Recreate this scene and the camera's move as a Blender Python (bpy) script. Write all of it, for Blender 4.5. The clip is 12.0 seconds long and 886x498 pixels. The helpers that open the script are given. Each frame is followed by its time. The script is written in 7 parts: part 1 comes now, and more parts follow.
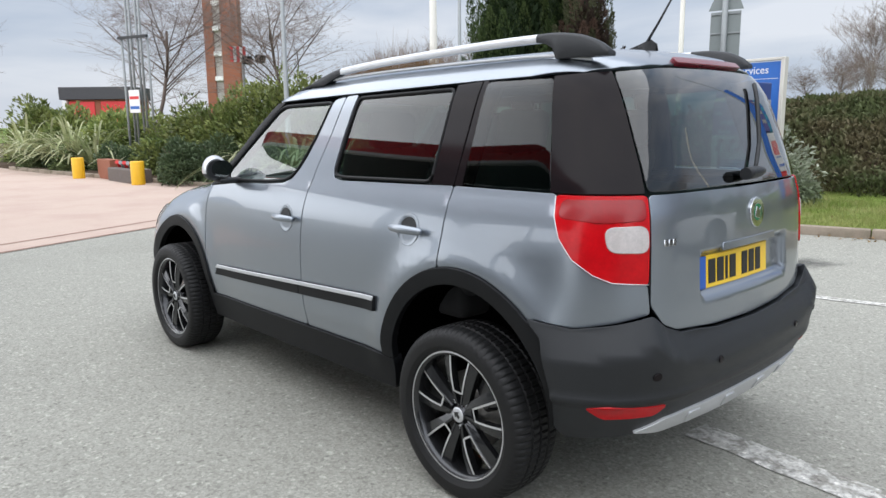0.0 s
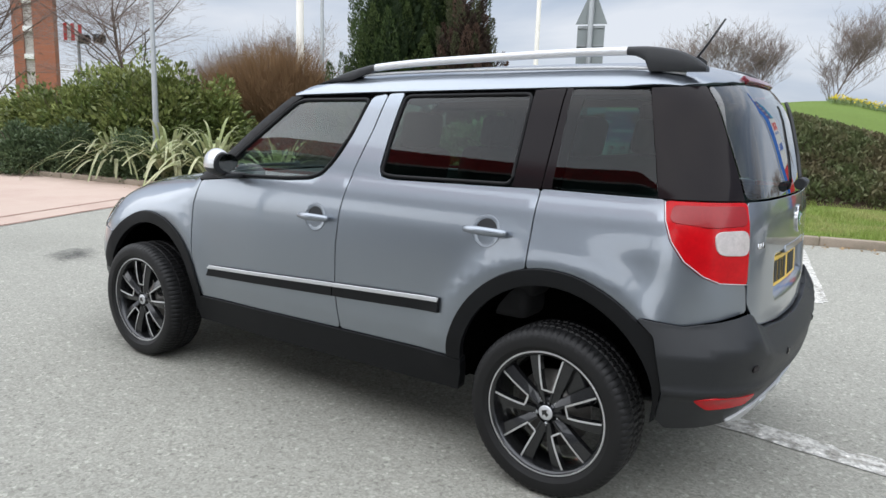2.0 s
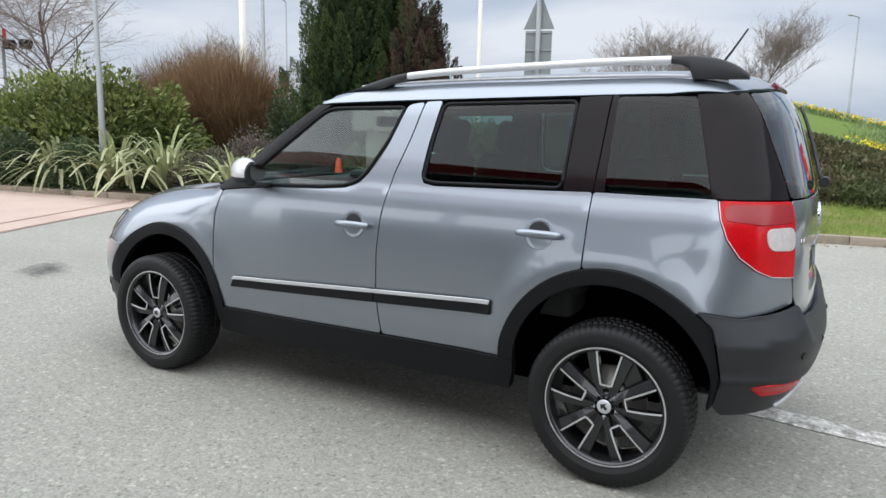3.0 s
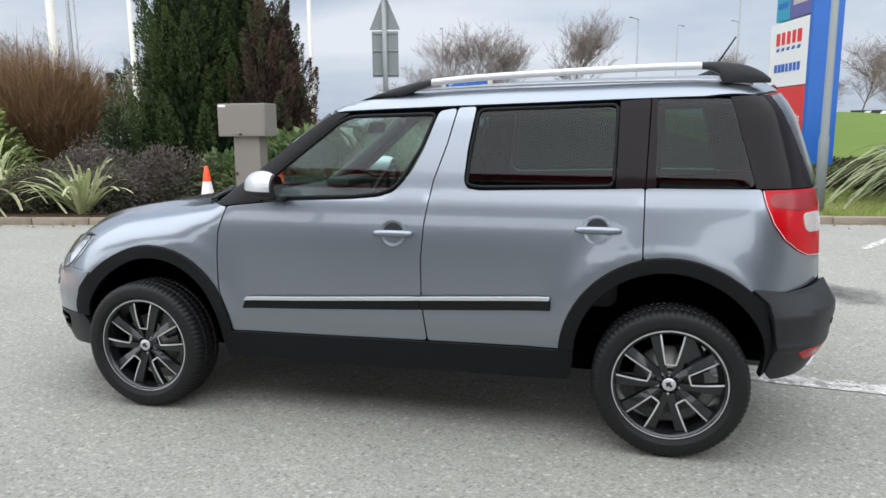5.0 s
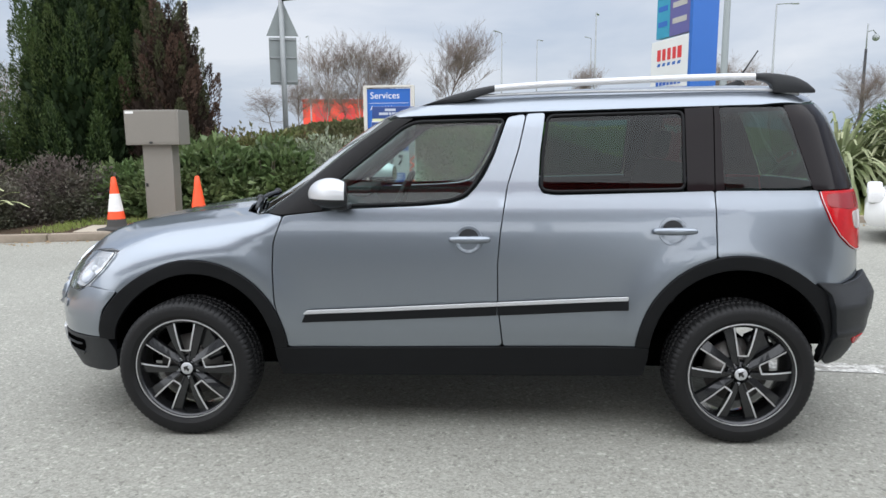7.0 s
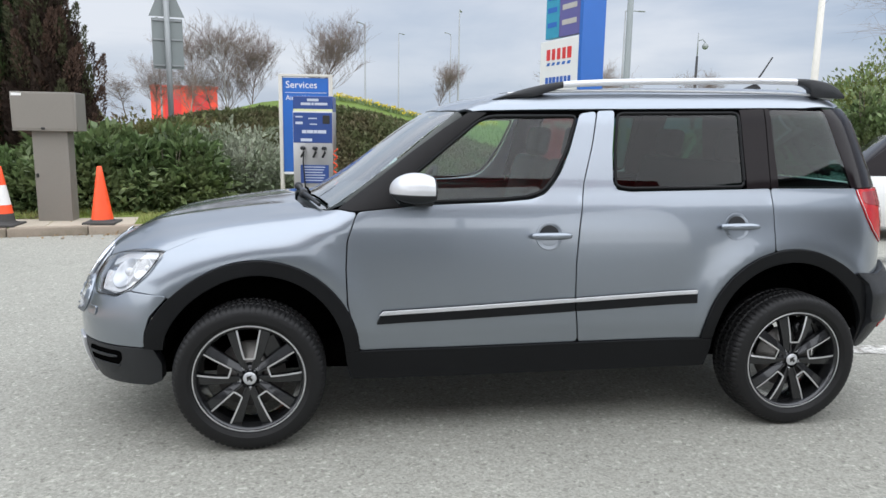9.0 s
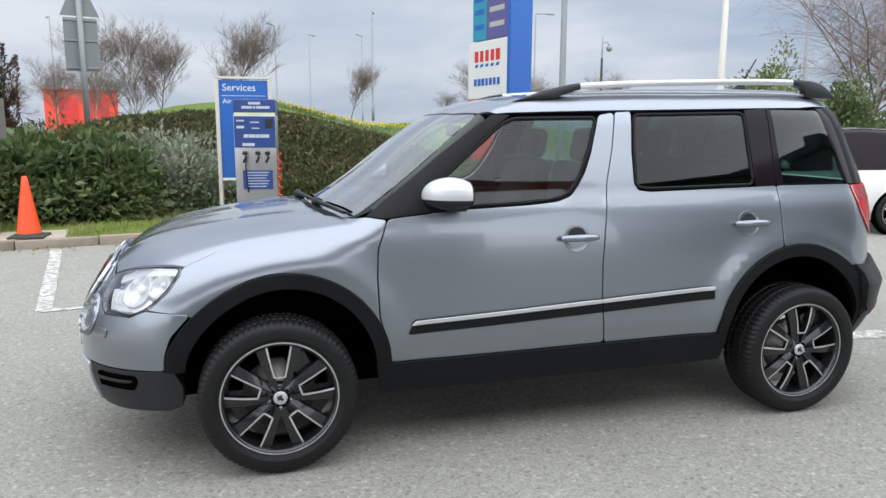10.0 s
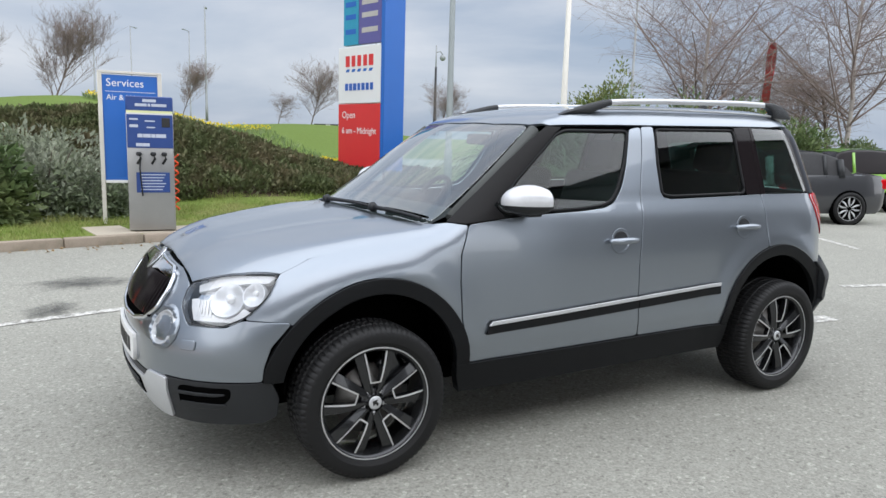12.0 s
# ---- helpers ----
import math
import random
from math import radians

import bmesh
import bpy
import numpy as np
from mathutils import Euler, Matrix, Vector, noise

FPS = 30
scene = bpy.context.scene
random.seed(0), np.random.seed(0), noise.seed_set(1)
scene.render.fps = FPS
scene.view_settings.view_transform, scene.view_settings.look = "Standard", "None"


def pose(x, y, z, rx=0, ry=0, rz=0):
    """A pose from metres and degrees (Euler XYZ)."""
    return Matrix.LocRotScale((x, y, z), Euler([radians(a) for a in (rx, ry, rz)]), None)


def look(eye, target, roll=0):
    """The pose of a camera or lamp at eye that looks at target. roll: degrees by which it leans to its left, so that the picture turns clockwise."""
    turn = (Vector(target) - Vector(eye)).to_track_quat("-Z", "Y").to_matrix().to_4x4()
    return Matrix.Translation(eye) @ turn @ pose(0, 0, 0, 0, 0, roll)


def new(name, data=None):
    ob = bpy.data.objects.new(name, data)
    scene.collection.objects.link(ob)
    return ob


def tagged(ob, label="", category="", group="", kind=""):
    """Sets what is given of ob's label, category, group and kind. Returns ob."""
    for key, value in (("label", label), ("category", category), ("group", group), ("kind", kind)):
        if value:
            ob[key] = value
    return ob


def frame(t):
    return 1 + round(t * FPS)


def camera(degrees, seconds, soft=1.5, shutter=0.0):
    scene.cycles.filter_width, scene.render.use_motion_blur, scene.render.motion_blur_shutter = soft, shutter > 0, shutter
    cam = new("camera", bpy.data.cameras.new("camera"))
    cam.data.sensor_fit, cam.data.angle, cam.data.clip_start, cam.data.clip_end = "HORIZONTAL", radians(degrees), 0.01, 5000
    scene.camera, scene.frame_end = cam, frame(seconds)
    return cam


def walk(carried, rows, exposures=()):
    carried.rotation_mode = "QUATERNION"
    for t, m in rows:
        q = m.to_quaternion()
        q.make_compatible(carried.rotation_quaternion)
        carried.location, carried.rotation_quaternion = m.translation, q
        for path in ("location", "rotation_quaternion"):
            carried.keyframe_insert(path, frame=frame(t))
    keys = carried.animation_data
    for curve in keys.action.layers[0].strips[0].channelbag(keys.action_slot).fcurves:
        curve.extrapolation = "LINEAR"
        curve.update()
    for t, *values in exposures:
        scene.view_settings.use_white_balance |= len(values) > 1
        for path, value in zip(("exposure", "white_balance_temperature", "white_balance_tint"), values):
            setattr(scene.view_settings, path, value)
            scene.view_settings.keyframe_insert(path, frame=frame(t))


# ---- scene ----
cam = camera(63.8, 12.0)
PATH = [
    (0, (3.079, -2.56, 1.386), (1.626, -1.231, 1.036), -0.6),
    (0.5, (2.964, -2.846, 1.404), (1.591, -1.428, 1.077), -0.3),
    (1, (2.811, -2.959, 1.382), (1.516, -1.476, 1.035), 0.7),
    (1.5, (2.54, -3.059, 1.398), (1.339, -1.495, 1.063), 0.7),
    (2, (2.377, -3.178, 1.394), (1.269, -1.55, 1.041), 1.9),
    (2.5, (2.178, -3.408, 1.408), (1.146, -1.729, 1.062), 1.4),
    (3, (2.011, -3.488, 1.396), (1.055, -1.764, 1.058), 1.2),
    (5, (1.069, -3.904, 1.421), (0.585, -1.993, 1.083), -0.5),
    (5.5, (0.82, -3.905, 1.415), (0.437, -1.971, 1.081), -1.2),
    (6, (0.628, -3.938, 1.413), (0.334, -1.986, 1.092), -0.5),
    (6.5, (0.337, -4.045, 1.431), (0.161, -2.075, 1.137), -1.1),
    (7, (0.113, -4.036, 1.411), (0.002, -2.064, 1.096), -0.4),
    (9, (-0.905, -3.914, 1.414), (-0.612, -1.964, 1.081), 0.9),
    (9.5, (-1.139, -3.761, 1.419), (-0.732, -1.833, 1.078), -0.4),
    (10, (-1.395, -3.734, 1.416), (-0.866, -1.833, 1.09), 0.2),
    (10.5, (-1.694, -3.737, 1.432), (-1.052, -1.872, 1.104), 0.6),
    (11, (-1.903, -3.617, 1.403), (-1.164, -1.786, 1.083), 1.2),
    (11.5, (-2.129, -3.486, 1.421), (-1.29, -1.698, 1.106), 1.2),
    (12, (-2.443, -3.443, 1.417), (-1.474, -1.72, 1.111), 1.7),
]
walk(cam, [(t, look(eye, target, roll)) for t, eye, target, roll in PATH], ((0.0, 0.05), (3.0, 0.07), (7.0, 0.08), (9.5, 0.04), (12.0, -0.02)))

# ---------------------------------------------------------------- light
world = bpy.data.worlds.new("sky")
scene.world = world
world.use_nodes = True
wn, wl = world.node_tree.nodes, world.node_tree.links
wn.clear()
w_out = wn.new("ShaderNodeOutputWorld")
w_bg = wn.new("ShaderNodeBackground")
w_sky = wn.new("ShaderNodeTexSky")
w_sky.sky_type = "NISHITA"
w_sky.sun_disc = False
w_sky.sun_elevation = radians(49)
w_sky.sun_rotation = radians(182)
w_sky.air_density, w_sky.dust_density, w_sky.ozone_density = 1.0, 2.0, 2.0
w_co = wn.new("ShaderNodeTexCoord")
w_map = wn.new("ShaderNodeMapping")
w_map.inputs["Scale"].default_value = (1.0, 1.0, 4.2)
w_n1 = wn.new("ShaderNodeTexNoise")
w_n1.inputs["Scale"].default_value = 1.9
w_n1.inputs["Detail"].default_value = 7
w_n1.inputs["Roughness"].default_value = 0.52
w_n1.inputs["Distortion"].default_value = 0.35
w_ramp = wn.new("ShaderNodeValToRGB")
w_ramp.color_ramp.elements[0].position, w_ramp.color_ramp.elements[0].color = 0.36, (4.6, 5.6, 7.2, 1)
w_ramp.color_ramp.elements[1].position, w_ramp.color_ramp.elements[1].color = 0.66, (8.9, 9.3, 10.1, 1)
w_mix = wn.new("ShaderNodeMix")
w_mix.data_type = "RGBA"
w_mix.inputs[0].default_value = 0.86
wl.new(w_co.outputs["Generated"], w_map.inputs["Vector"])
wl.new(w_map.outputs["Vector"], w_n1.inputs["Vector"])
wl.new(w_n1.outputs["Fac"], w_ramp.inputs["Fac"])
wl.new(w_sky.outputs["Color"], w_mix.inputs[6])
wl.new(w_ramp.outputs["Color"], w_mix.inputs[7])
w_sep = wn.new("ShaderNodeSeparateXYZ")
w_up = wn.new("ShaderNodeMapRange")
w_up.inputs["From Min"].default_value, w_up.inputs["From Max"].default_value = 0.22, 0.75
w_up.inputs["To Min"].default_value, w_up.inputs["To Max"].default_value = 1.0, 1.55
w_gain = wn.new("ShaderNodeVectorMath")
w_gain.operation = "SCALE"
wl.new(w_co.outputs["Generated"], w_sep.inputs[0])
wl.new(w_sep.outputs["Z"], w_up.inputs["Value"])
wl.new(w_mix.outputs[2], w_gain.inputs[0])
wl.new(w_up.outputs[0], w_gain.inputs["Scale"])
wl.new(w_gain.outputs[0], w_bg.inputs["Color"])
w_bg.inputs["Strength"].default_value = 0.091
wl.new(w_bg.outputs["Background"], w_out.inputs["Surface"])

sun = bpy.data.lights.new("sun", "SUN")
sun.energy, sun.angle, sun.color = 5.0, radians(145), (0.985, 0.99, 0.995)
sun_ob = new("sun", sun)
sun_ob.matrix_world = look((-0.2, -5.8, 6.8), (0, 0, 0))
scene.view_settings.exposure = 0.0

# ---------------------------------------------------------------- materials


def node(nt, kind, **values):
    n = nt.nodes.new(kind)
    for key, value in values.items():
        n.inputs[key.replace("_", " ")].default_value = value
    return n


def material(name, color, rough=0.6, metal=0.0, vary=0.15, scale=8.0, fine=80.0, bump=0.0, bump_scale=60.0, coat=0.0, spec=0.5, rand=0.0, second=None, patch=(0.45, 0.65), flake=0.0):
    """A principled surface with variation at two scales. second: a colour that takes over in patches. rand: variation piece by piece."""
    m = bpy.data.materials.new(name)
    m.use_nodes = True
    nt = m.node_tree
    nt.nodes.clear()
    out = nt.nodes.new("ShaderNodeOutputMaterial")
    p = node(nt, "ShaderNodeBsdfPrincipled", Roughness=rough, Metallic=metal)
    p.inputs["Specular IOR Level"].default_value = spec
    p.inputs["Coat Weight"].default_value = coat
    p.inputs["Coat Roughness"].default_value = 0.03
    nt.links.new(p.outputs[0], out.inputs[0])
    co = nt.nodes.new("ShaderNodeTexCoord")
    big = node(nt, "ShaderNodeTexNoise", Scale=scale, Detail=5.0, Roughness=0.6)
    small = node(nt, "ShaderNodeTexNoise", Scale=fine, Detail=3.0, Roughness=0.6)
    for n in (big, small):
        nt.links.new(co.outputs["Object"], n.inputs["Vector"])
    base = nt.nodes.new("ShaderNodeRGB")
    base.outputs[0].default_value = (*color, 1)
    last = base.outputs[0]
    if second:
        ramp = nt.nodes.new("ShaderNodeValToRGB")
        ramp.color_ramp.elements[0].position, ramp.color_ramp.elements[1].position = patch
        nt.links.new(big.outputs["Fac"], ramp.inputs["Fac"])
        mix = nt.nodes.new("ShaderNodeMix")
        mix.data_type = "RGBA"
        mix.inputs[7].default_value = (*second, 1)
        nt.links.new(ramp.outputs["Color"], mix.inputs[0])
        nt.links.new(last, mix.inputs[6])
        last = mix.outputs[2]
    both = nt.nodes.new("ShaderNodeMath")
    both.operation = "ADD"
    nt.links.new(big.outputs["Fac"], both.inputs[0])
    nt.links.new(small.outputs["Fac"], both.inputs[1])
    amount = both.outputs[0]
    if rand:
        info = nt.nodes.new("ShaderNodeObjectInfo")
        geo = nt.nodes.new("ShaderNodeNewGeometry")
        plus = nt.nodes.new("ShaderNodeMath")
        plus.operation = "ADD"
        nt.links.new(info.outputs["Random"], plus.inputs[0])
        nt.links.new(geo.outputs["Random Per Island"], plus.inputs[1])
        more = nt.nodes.new("ShaderNodeMath")
        more.operation = "MULTIPLY_ADD"
        more.inputs[1].default_value = rand / max(vary, 0.01)
        nt.links.new(plus.outputs[0], more.inputs[0])
        nt.links.new(amount, more.inputs[2])
        amount = more.outputs[0]
    rng = node(nt, "ShaderNodeMapRange")
    rng.inputs["From Min"].default_value, rng.inputs["From Max"].default_value = 0.5, 1.5 + (2 * rand / max(vary, 0.01) if rand else 0)
    rng.inputs["To Min"].default_value, rng.inputs["To Max"].default_value = 1 - vary - rand, 1 + vary + rand
    nt.links.new(amount, rng.inputs["Value"])
    hsv = nt.nodes.new("ShaderNodeHueSaturation")
    nt.links.new(rng.outputs[0], hsv.inputs["Value"])
    nt.links.new(last, hsv.inputs["Color"])
    nt.links.new(hsv.outputs[0], p.inputs["Base Color"])
    rr = node(nt, "ShaderNodeMapRange")
    rr.inputs["To Min"].default_value, rr.inputs["To Max"].default_value = max(rough - 0.08, 0.0), min(rough + 0.08, 1.0)
    if rough > 0.1 and not coat:
        nt.links.new(small.outputs["Fac"], rr.inputs["Value"])
        nt.links.new(rr.outputs[0], p.inputs["Roughness"])
    if flake:
        fl = node(nt, "ShaderNodeTexVoronoi", Scale=900.0)
        nt.links.new(co.outputs["Object"], fl.inputs["Vector"])
        fm = nt.nodes.new("ShaderNodeMapRange")
        fm.inputs["To Min"].default_value, fm.inputs["To Max"].default_value = metal - flake, metal + flake
        nt.links.new(fl.outputs["Color"], fm.inputs["Value"])
        nt.links.new(fm.outputs[0], p.inputs["Metallic"])
    if bump:
        bt = node(nt, "ShaderNodeTexNoise", Scale=bump_scale, Detail=4.0, Roughness=0.65)
        nt.links.new(co.outputs["Object"], bt.inputs["Vector"])
        b = node(nt, "ShaderNodeBump", Strength=1.0, Distance=bump)
        nt.links.new(bt.outputs["Fac"], b.inputs["Height"])
        nt.links.new(b.outputs[0], p.inputs["Normal"])
    return m


def glass(name, color, rough=0.0, shine=0.06):
    m = bpy.data.materials.new(name)
    m.use_nodes = True
    nt = m.node_tree
    nt.nodes.clear()
    out = nt.nodes.new("ShaderNodeOutputMaterial")
    tr = node(nt, "ShaderNodeBsdfTransparent", Color=(*color, 1))
    gl = node(nt, "ShaderNodeBsdfGlossy", Color=(1, 1, 1, 1), Roughness=rough)
    fr = node(nt, "ShaderNodeLayerWeight", Blend=0.5)
    power = nt.nodes.new("ShaderNodeMath")
    power.operation = "POWER"
    power.inputs[1].default_value = 2.8
    amp = nt.nodes.new("ShaderNodeMath")
    amp.operation, amp.use_clamp = "MULTIPLY_ADD", True
    amp.inputs[1].default_value, amp.inputs[2].default_value = 0.9, shine
    mix = nt.nodes.new("ShaderNodeMixShader")
    nt.links.new(fr.outputs["Facing"], power.inputs[0])
    nt.links.new(power.outputs[0], amp.inputs[0])
    nt.links.new(amp.outputs[0], mix.inputs[0])
    nt.links.new(tr.outputs[0], mix.inputs[1])
    nt.links.new(gl.outputs[0], mix.inputs[2])
    nt.links.new(mix.outputs[0], out.inputs[0])
    return m


ASPHALT = material("asphalt", (0.294, 0.290, 0.257), 0.92, vary=0.10, scale=0.45, fine=60, bump=0.0035, bump_scale=130, second=(0.233, 0.230, 0.204), patch=(0.45, 0.78), spec=0.2)


def add_stones(m, scale, strong):
    """Small stones of differing tone, bedded in a surface."""
    nt = m.node_tree
    p = next(n for n in nt.nodes if n.type == "BSDF_PRINCIPLED")
    hsv = next(n for n in nt.nodes if n.type == "HUE_SAT")
    co = next(n for n in nt.nodes if n.type == "TEX_COORD")
    last = hsv.outputs[0]
    for sc, lo, hi, a, b in ((scale, 0.0, 1.0, 1 - strong, 1 + strong), (scale * 0.55, 0.90, 0.97, 1.0, 1.0 + 1.5 * strong), (scale * 0.62, 0.92, 0.98, 1.0, 1.0 - 1.3 * strong)):
        v = node(nt, "ShaderNodeTexVoronoi", Scale=sc)
        if b < 1:
            v.inputs["Randomness"].default_value = 0.9
        nt.links.new(co.outputs["Object"], v.inputs["Vector"])
        s = nt.nodes.new("ShaderNodeSeparateColor")
        nt.links.new(v.outputs["Color"], s.inputs[0])
        r = node(nt, "ShaderNodeMapRange")
        r.inputs["From Min"].default_value, r.inputs["From Max"].default_value = lo, hi
        r.inputs["To Min"].default_value, r.inputs["To Max"].default_value = a, b
        nt.links.new(s.outputs[1 if b < 1 else 0], r.inputs["Value"])
        h = nt.nodes.new("ShaderNodeHueSaturation")
        nt.links.new(r.outputs[0], h.inputs["Value"])
        nt.links.new(last, h.inputs["Color"])
        last = h.outputs[0]
    nt.links.new(last, p.inputs["Base Color"])


add_stones(ASPHALT, 105.0, 0.20)
PINK = material("pink_concrete", (0.46, 0.36, 0.305), 0.9, vary=0.12, scale=0.7, fine=60, bump=0.003, second=(0.40, 0.30, 0.255), spec=0.2)
JOINT = material("dark_paving_joint", (0.25, 0.15, 0.12), 0.9, vary=0.25, scale=5, fine=50, spec=0.15)
KERB = material("kerb_concrete", (0.30, 0.25, 0.20), 0.9, vary=0.22, scale=3, fine=50, bump=0.004, rand=0.1, second=(0.2, 0.17, 0.13), spec=0.2)
SLAB = material("slab_concrete", (0.42, 0.37, 0.30), 0.9, vary=0.15, scale=3, fine=50, bump=0.003, spec=0.2)
LINE = material("worn_road_paint", (0.56, 0.55, 0.52), 0.85, vary=0.12, scale=14, fine=70, bump=0.004, bump_scale=110, second=(0.27, 0.26, 0.235), patch=(0.44, 0.60), spec=0.2)
add_stones(LINE, 80.0, 0.24)
SOIL = material("soil", (0.07, 0.05, 0.035), 0.95, vary=0.3, scale=3, fine=40, bump=0.02, bump_scale=25, spec=0.1)
TURF = material("turf", (0.14, 0.19, 0.045), 0.95, vary=0.3, scale=0.9, fine=40, bump=0.02, bump_scale=40, second=(0.20, 0.21, 0.07), patch=(0.42, 0.7), spec=0.1)
TURF_FAR = material("far_turf", (0.115, 0.165, 0.04), 0.95, vary=0.25, scale=0.2, fine=8, bump=0.02, bump_scale=10, second=(0.11, 0.16, 0.04), patch=(0.4, 0.7), spec=0.1)

PAINT_GREY = material("grey_metallic_paint", (0.255, 0.285, 0.325), 0.33, metal=0.9, vary=0.02, scale=3, fine=300, coat=1.0)
BLACK_GLOSS = material("gloss_black_trim", (0.011, 0.0085, 0.0095), 0.08, vary=0.1, spec=0.13)
BLACK_TRIM = material("black_textured_plastic", (0.0175, 0.019, 0.0215), 0.45, vary=0.18, scale=6, fine=400, bump=0.0006, bump_scale=900, spec=0.35)
# black parts; also paints the shade of housings, gaps and vents into colour
BLACK_DEEP = material("black_parts_and_recess_shade", (0.0022, 0.0022, 0.0022), 1.0, vary=0.3, spec=0.0)
SILL_TRIM = material("black_sill_plastic", (0.0065, 0.007, 0.008), 0.5, vary=0.18, scale=6, fine=400, spec=0.18)
BRAKE_LENS = material("muted_red_lens", (0.17, 0.018, 0.03), 0.2, vary=0.1, coat=0.4)
PILLAR = material("black_pillar_film", (0.012, 0.0115, 0.012), 0.55, vary=0.1, spec=0.15)
RUBBER = material("tyre_rubber", (0.0065, 0.0065, 0.007), 0.55, vary=0.25, scale=9, fine=120, bump=0.0006, bump_scale=300, spec=0.32)
SILVER = material("satin_silver", (0.60, 0.61, 0.63), 0.33, metal=0.55, vary=0.06)
CHROME = material("chrome", (0.75, 0.76, 0.78), 0.08, metal=1.0, vary=0.03)
RIM_CUT = material("machined_alloy", (0.62, 0.62, 0.63), 0.34, metal=0.7, vary=0.08, fine=200)
RIM_DARK = material("anthracite_alloy", (0.036, 0.037, 0.040), 0.26, metal=0.75, vary=0.12, coat=0.5)
RED_LENS = material("red_lens", (0.47, 0.002, 0.006), 0.22, vary=0.22, scale=14, fine=60, coat=0.15, spec=0.2)
RED_DEEP = material("dark_red_lens", (0.27, 0.001, 0.004), 0.25, vary=0.15, coat=0.15)
CLEAR_LENS = material("frosted_clear_lens", (0.74, 0.74, 0.75), 0.15, vary=0.12, scale=25, fine=90, coat=0.8)
REVERSE_LENS = material("frosted_reversing_lens", (0.50, 0.46, 0.45), 0.2, vary=0.2, scale=40, fine=120, coat=0.6)
YELLOW_PLATE = material("yellow_plate", (0.86, 0.55, 0.02), 0.4, vary=0.04, coat=0.3)
PLATE_BLUE = material("blue_plate_band", (0.02, 0.10, 0.42), 0.4, vary=0.05)
PLATE_WHITE = material("white_plate", (0.75, 0.75, 0.74), 0.4, vary=0.04)
INK = material("black_lettering", (0.012, 0.012, 0.012), 0.5, vary=0.1)
SEAT = material("dark_seat_fabric", (0.03, 0.03, 0.032), 0.9, vary=0.25, scale=20, fine=200, bump=0.001, bump_scale=300)
DASH = material("dark_dashboard", (0.02, 0.021, 0.023), 0.7, vary=0.2, bump=0.0005, bump_scale=400)
LINING = material("grey_headlining", (0.075, 0.08, 0.078), 0.95, vary=0.1)
MIRROR_CAP = material("silver_mirror_cap", (0.60, 0.61, 0.63), 0.3, metal=0.25, vary=0.05, coat=0.6)
MIRROR_GLASS = material("mirror_glass", (0.42, 0.45, 0.46), 0.04, metal=1.0, vary=0.03)
WHITE_PAINT = material("white_car_paint", (0.72, 0.72, 0.71), 0.3, vary=0.04, scale=2, coat=0.8)
GREEN_BADGE = material("green_enamel", (0.02, 0.16, 0.06), 0.25, vary=0.1, coat=0.5)
CLEAR_GLASS = glass("clear_glass", (0.70, 0.86, 0.81), shine=0.035)
TINT_GLASS = glass("tinted_glass", (0.15, 0.275, 0.245), shine=0.022)
SCREEN_GLASS = glass("windscreen_glass", (0.78, 0.88, 0.85), shine=0.15)
REAR_GLASS = glass("rear_tinted_glass", (0.20, 0.29, 0.265), shine=0.065)
HEAD_GLASS = glass("headlamp_glass", (0.93, 0.94, 0.95))

# ---------------------------------------------------------------- helpers for meshes


def to_mesh(name, bm, mats):
    me = bpy.data.meshes.new(name)
    bm.to_mesh(me)
    bm.free()
    for m in mats if isinstance(mats, (list, tuple)) else [mats]:
        me.materials.append(m)
    return me


def part(name, bm, mat, parent=None, label="", m=None):
    """Links a bmesh as one mesh object under a thing or a part."""
    ob = new(name, to_mesh(name, bm, mat))
    if parent is not None:
        ob.parent = parent
    if m is not None:
        ob.matrix_basis = m
    if label:
        ob["label"] = label
    return ob


def thing(name, m, label, category, group="", kind=""):
    ob = new(name)
    ob.matrix_basis = m
    ob.empty_display_size = 0.1
    return tagged(ob, label, category, group, kind)


def smooth(bm, angle=40):
    for f in bm.faces:
        f.smooth = True
    for e in bm.edges:
        if len(e.link_faces) == 2 and e.calc_face_angle(0) > radians(angle):
            e.smooth = False
    return bm


def box(bm, size, at=(0, 0, 0), bevel=0.0, turn=None, seg=1):
    """A box of that size round its middle."""
    m = Matrix.Translation(at) @ (turn if turn else Matrix()) @ Matrix.Diagonal((*size, 1))
    vs = bmesh.ops.create_cube(bm, size=1, matrix=m)["verts"]
    if bevel:
        es = list({e for v in vs for e in v.link_edges})
        bmesh.ops.bevel(bm, geom=es, offset=bevel, segments=seg, affect="EDGES", profile=0.5)
    return bm


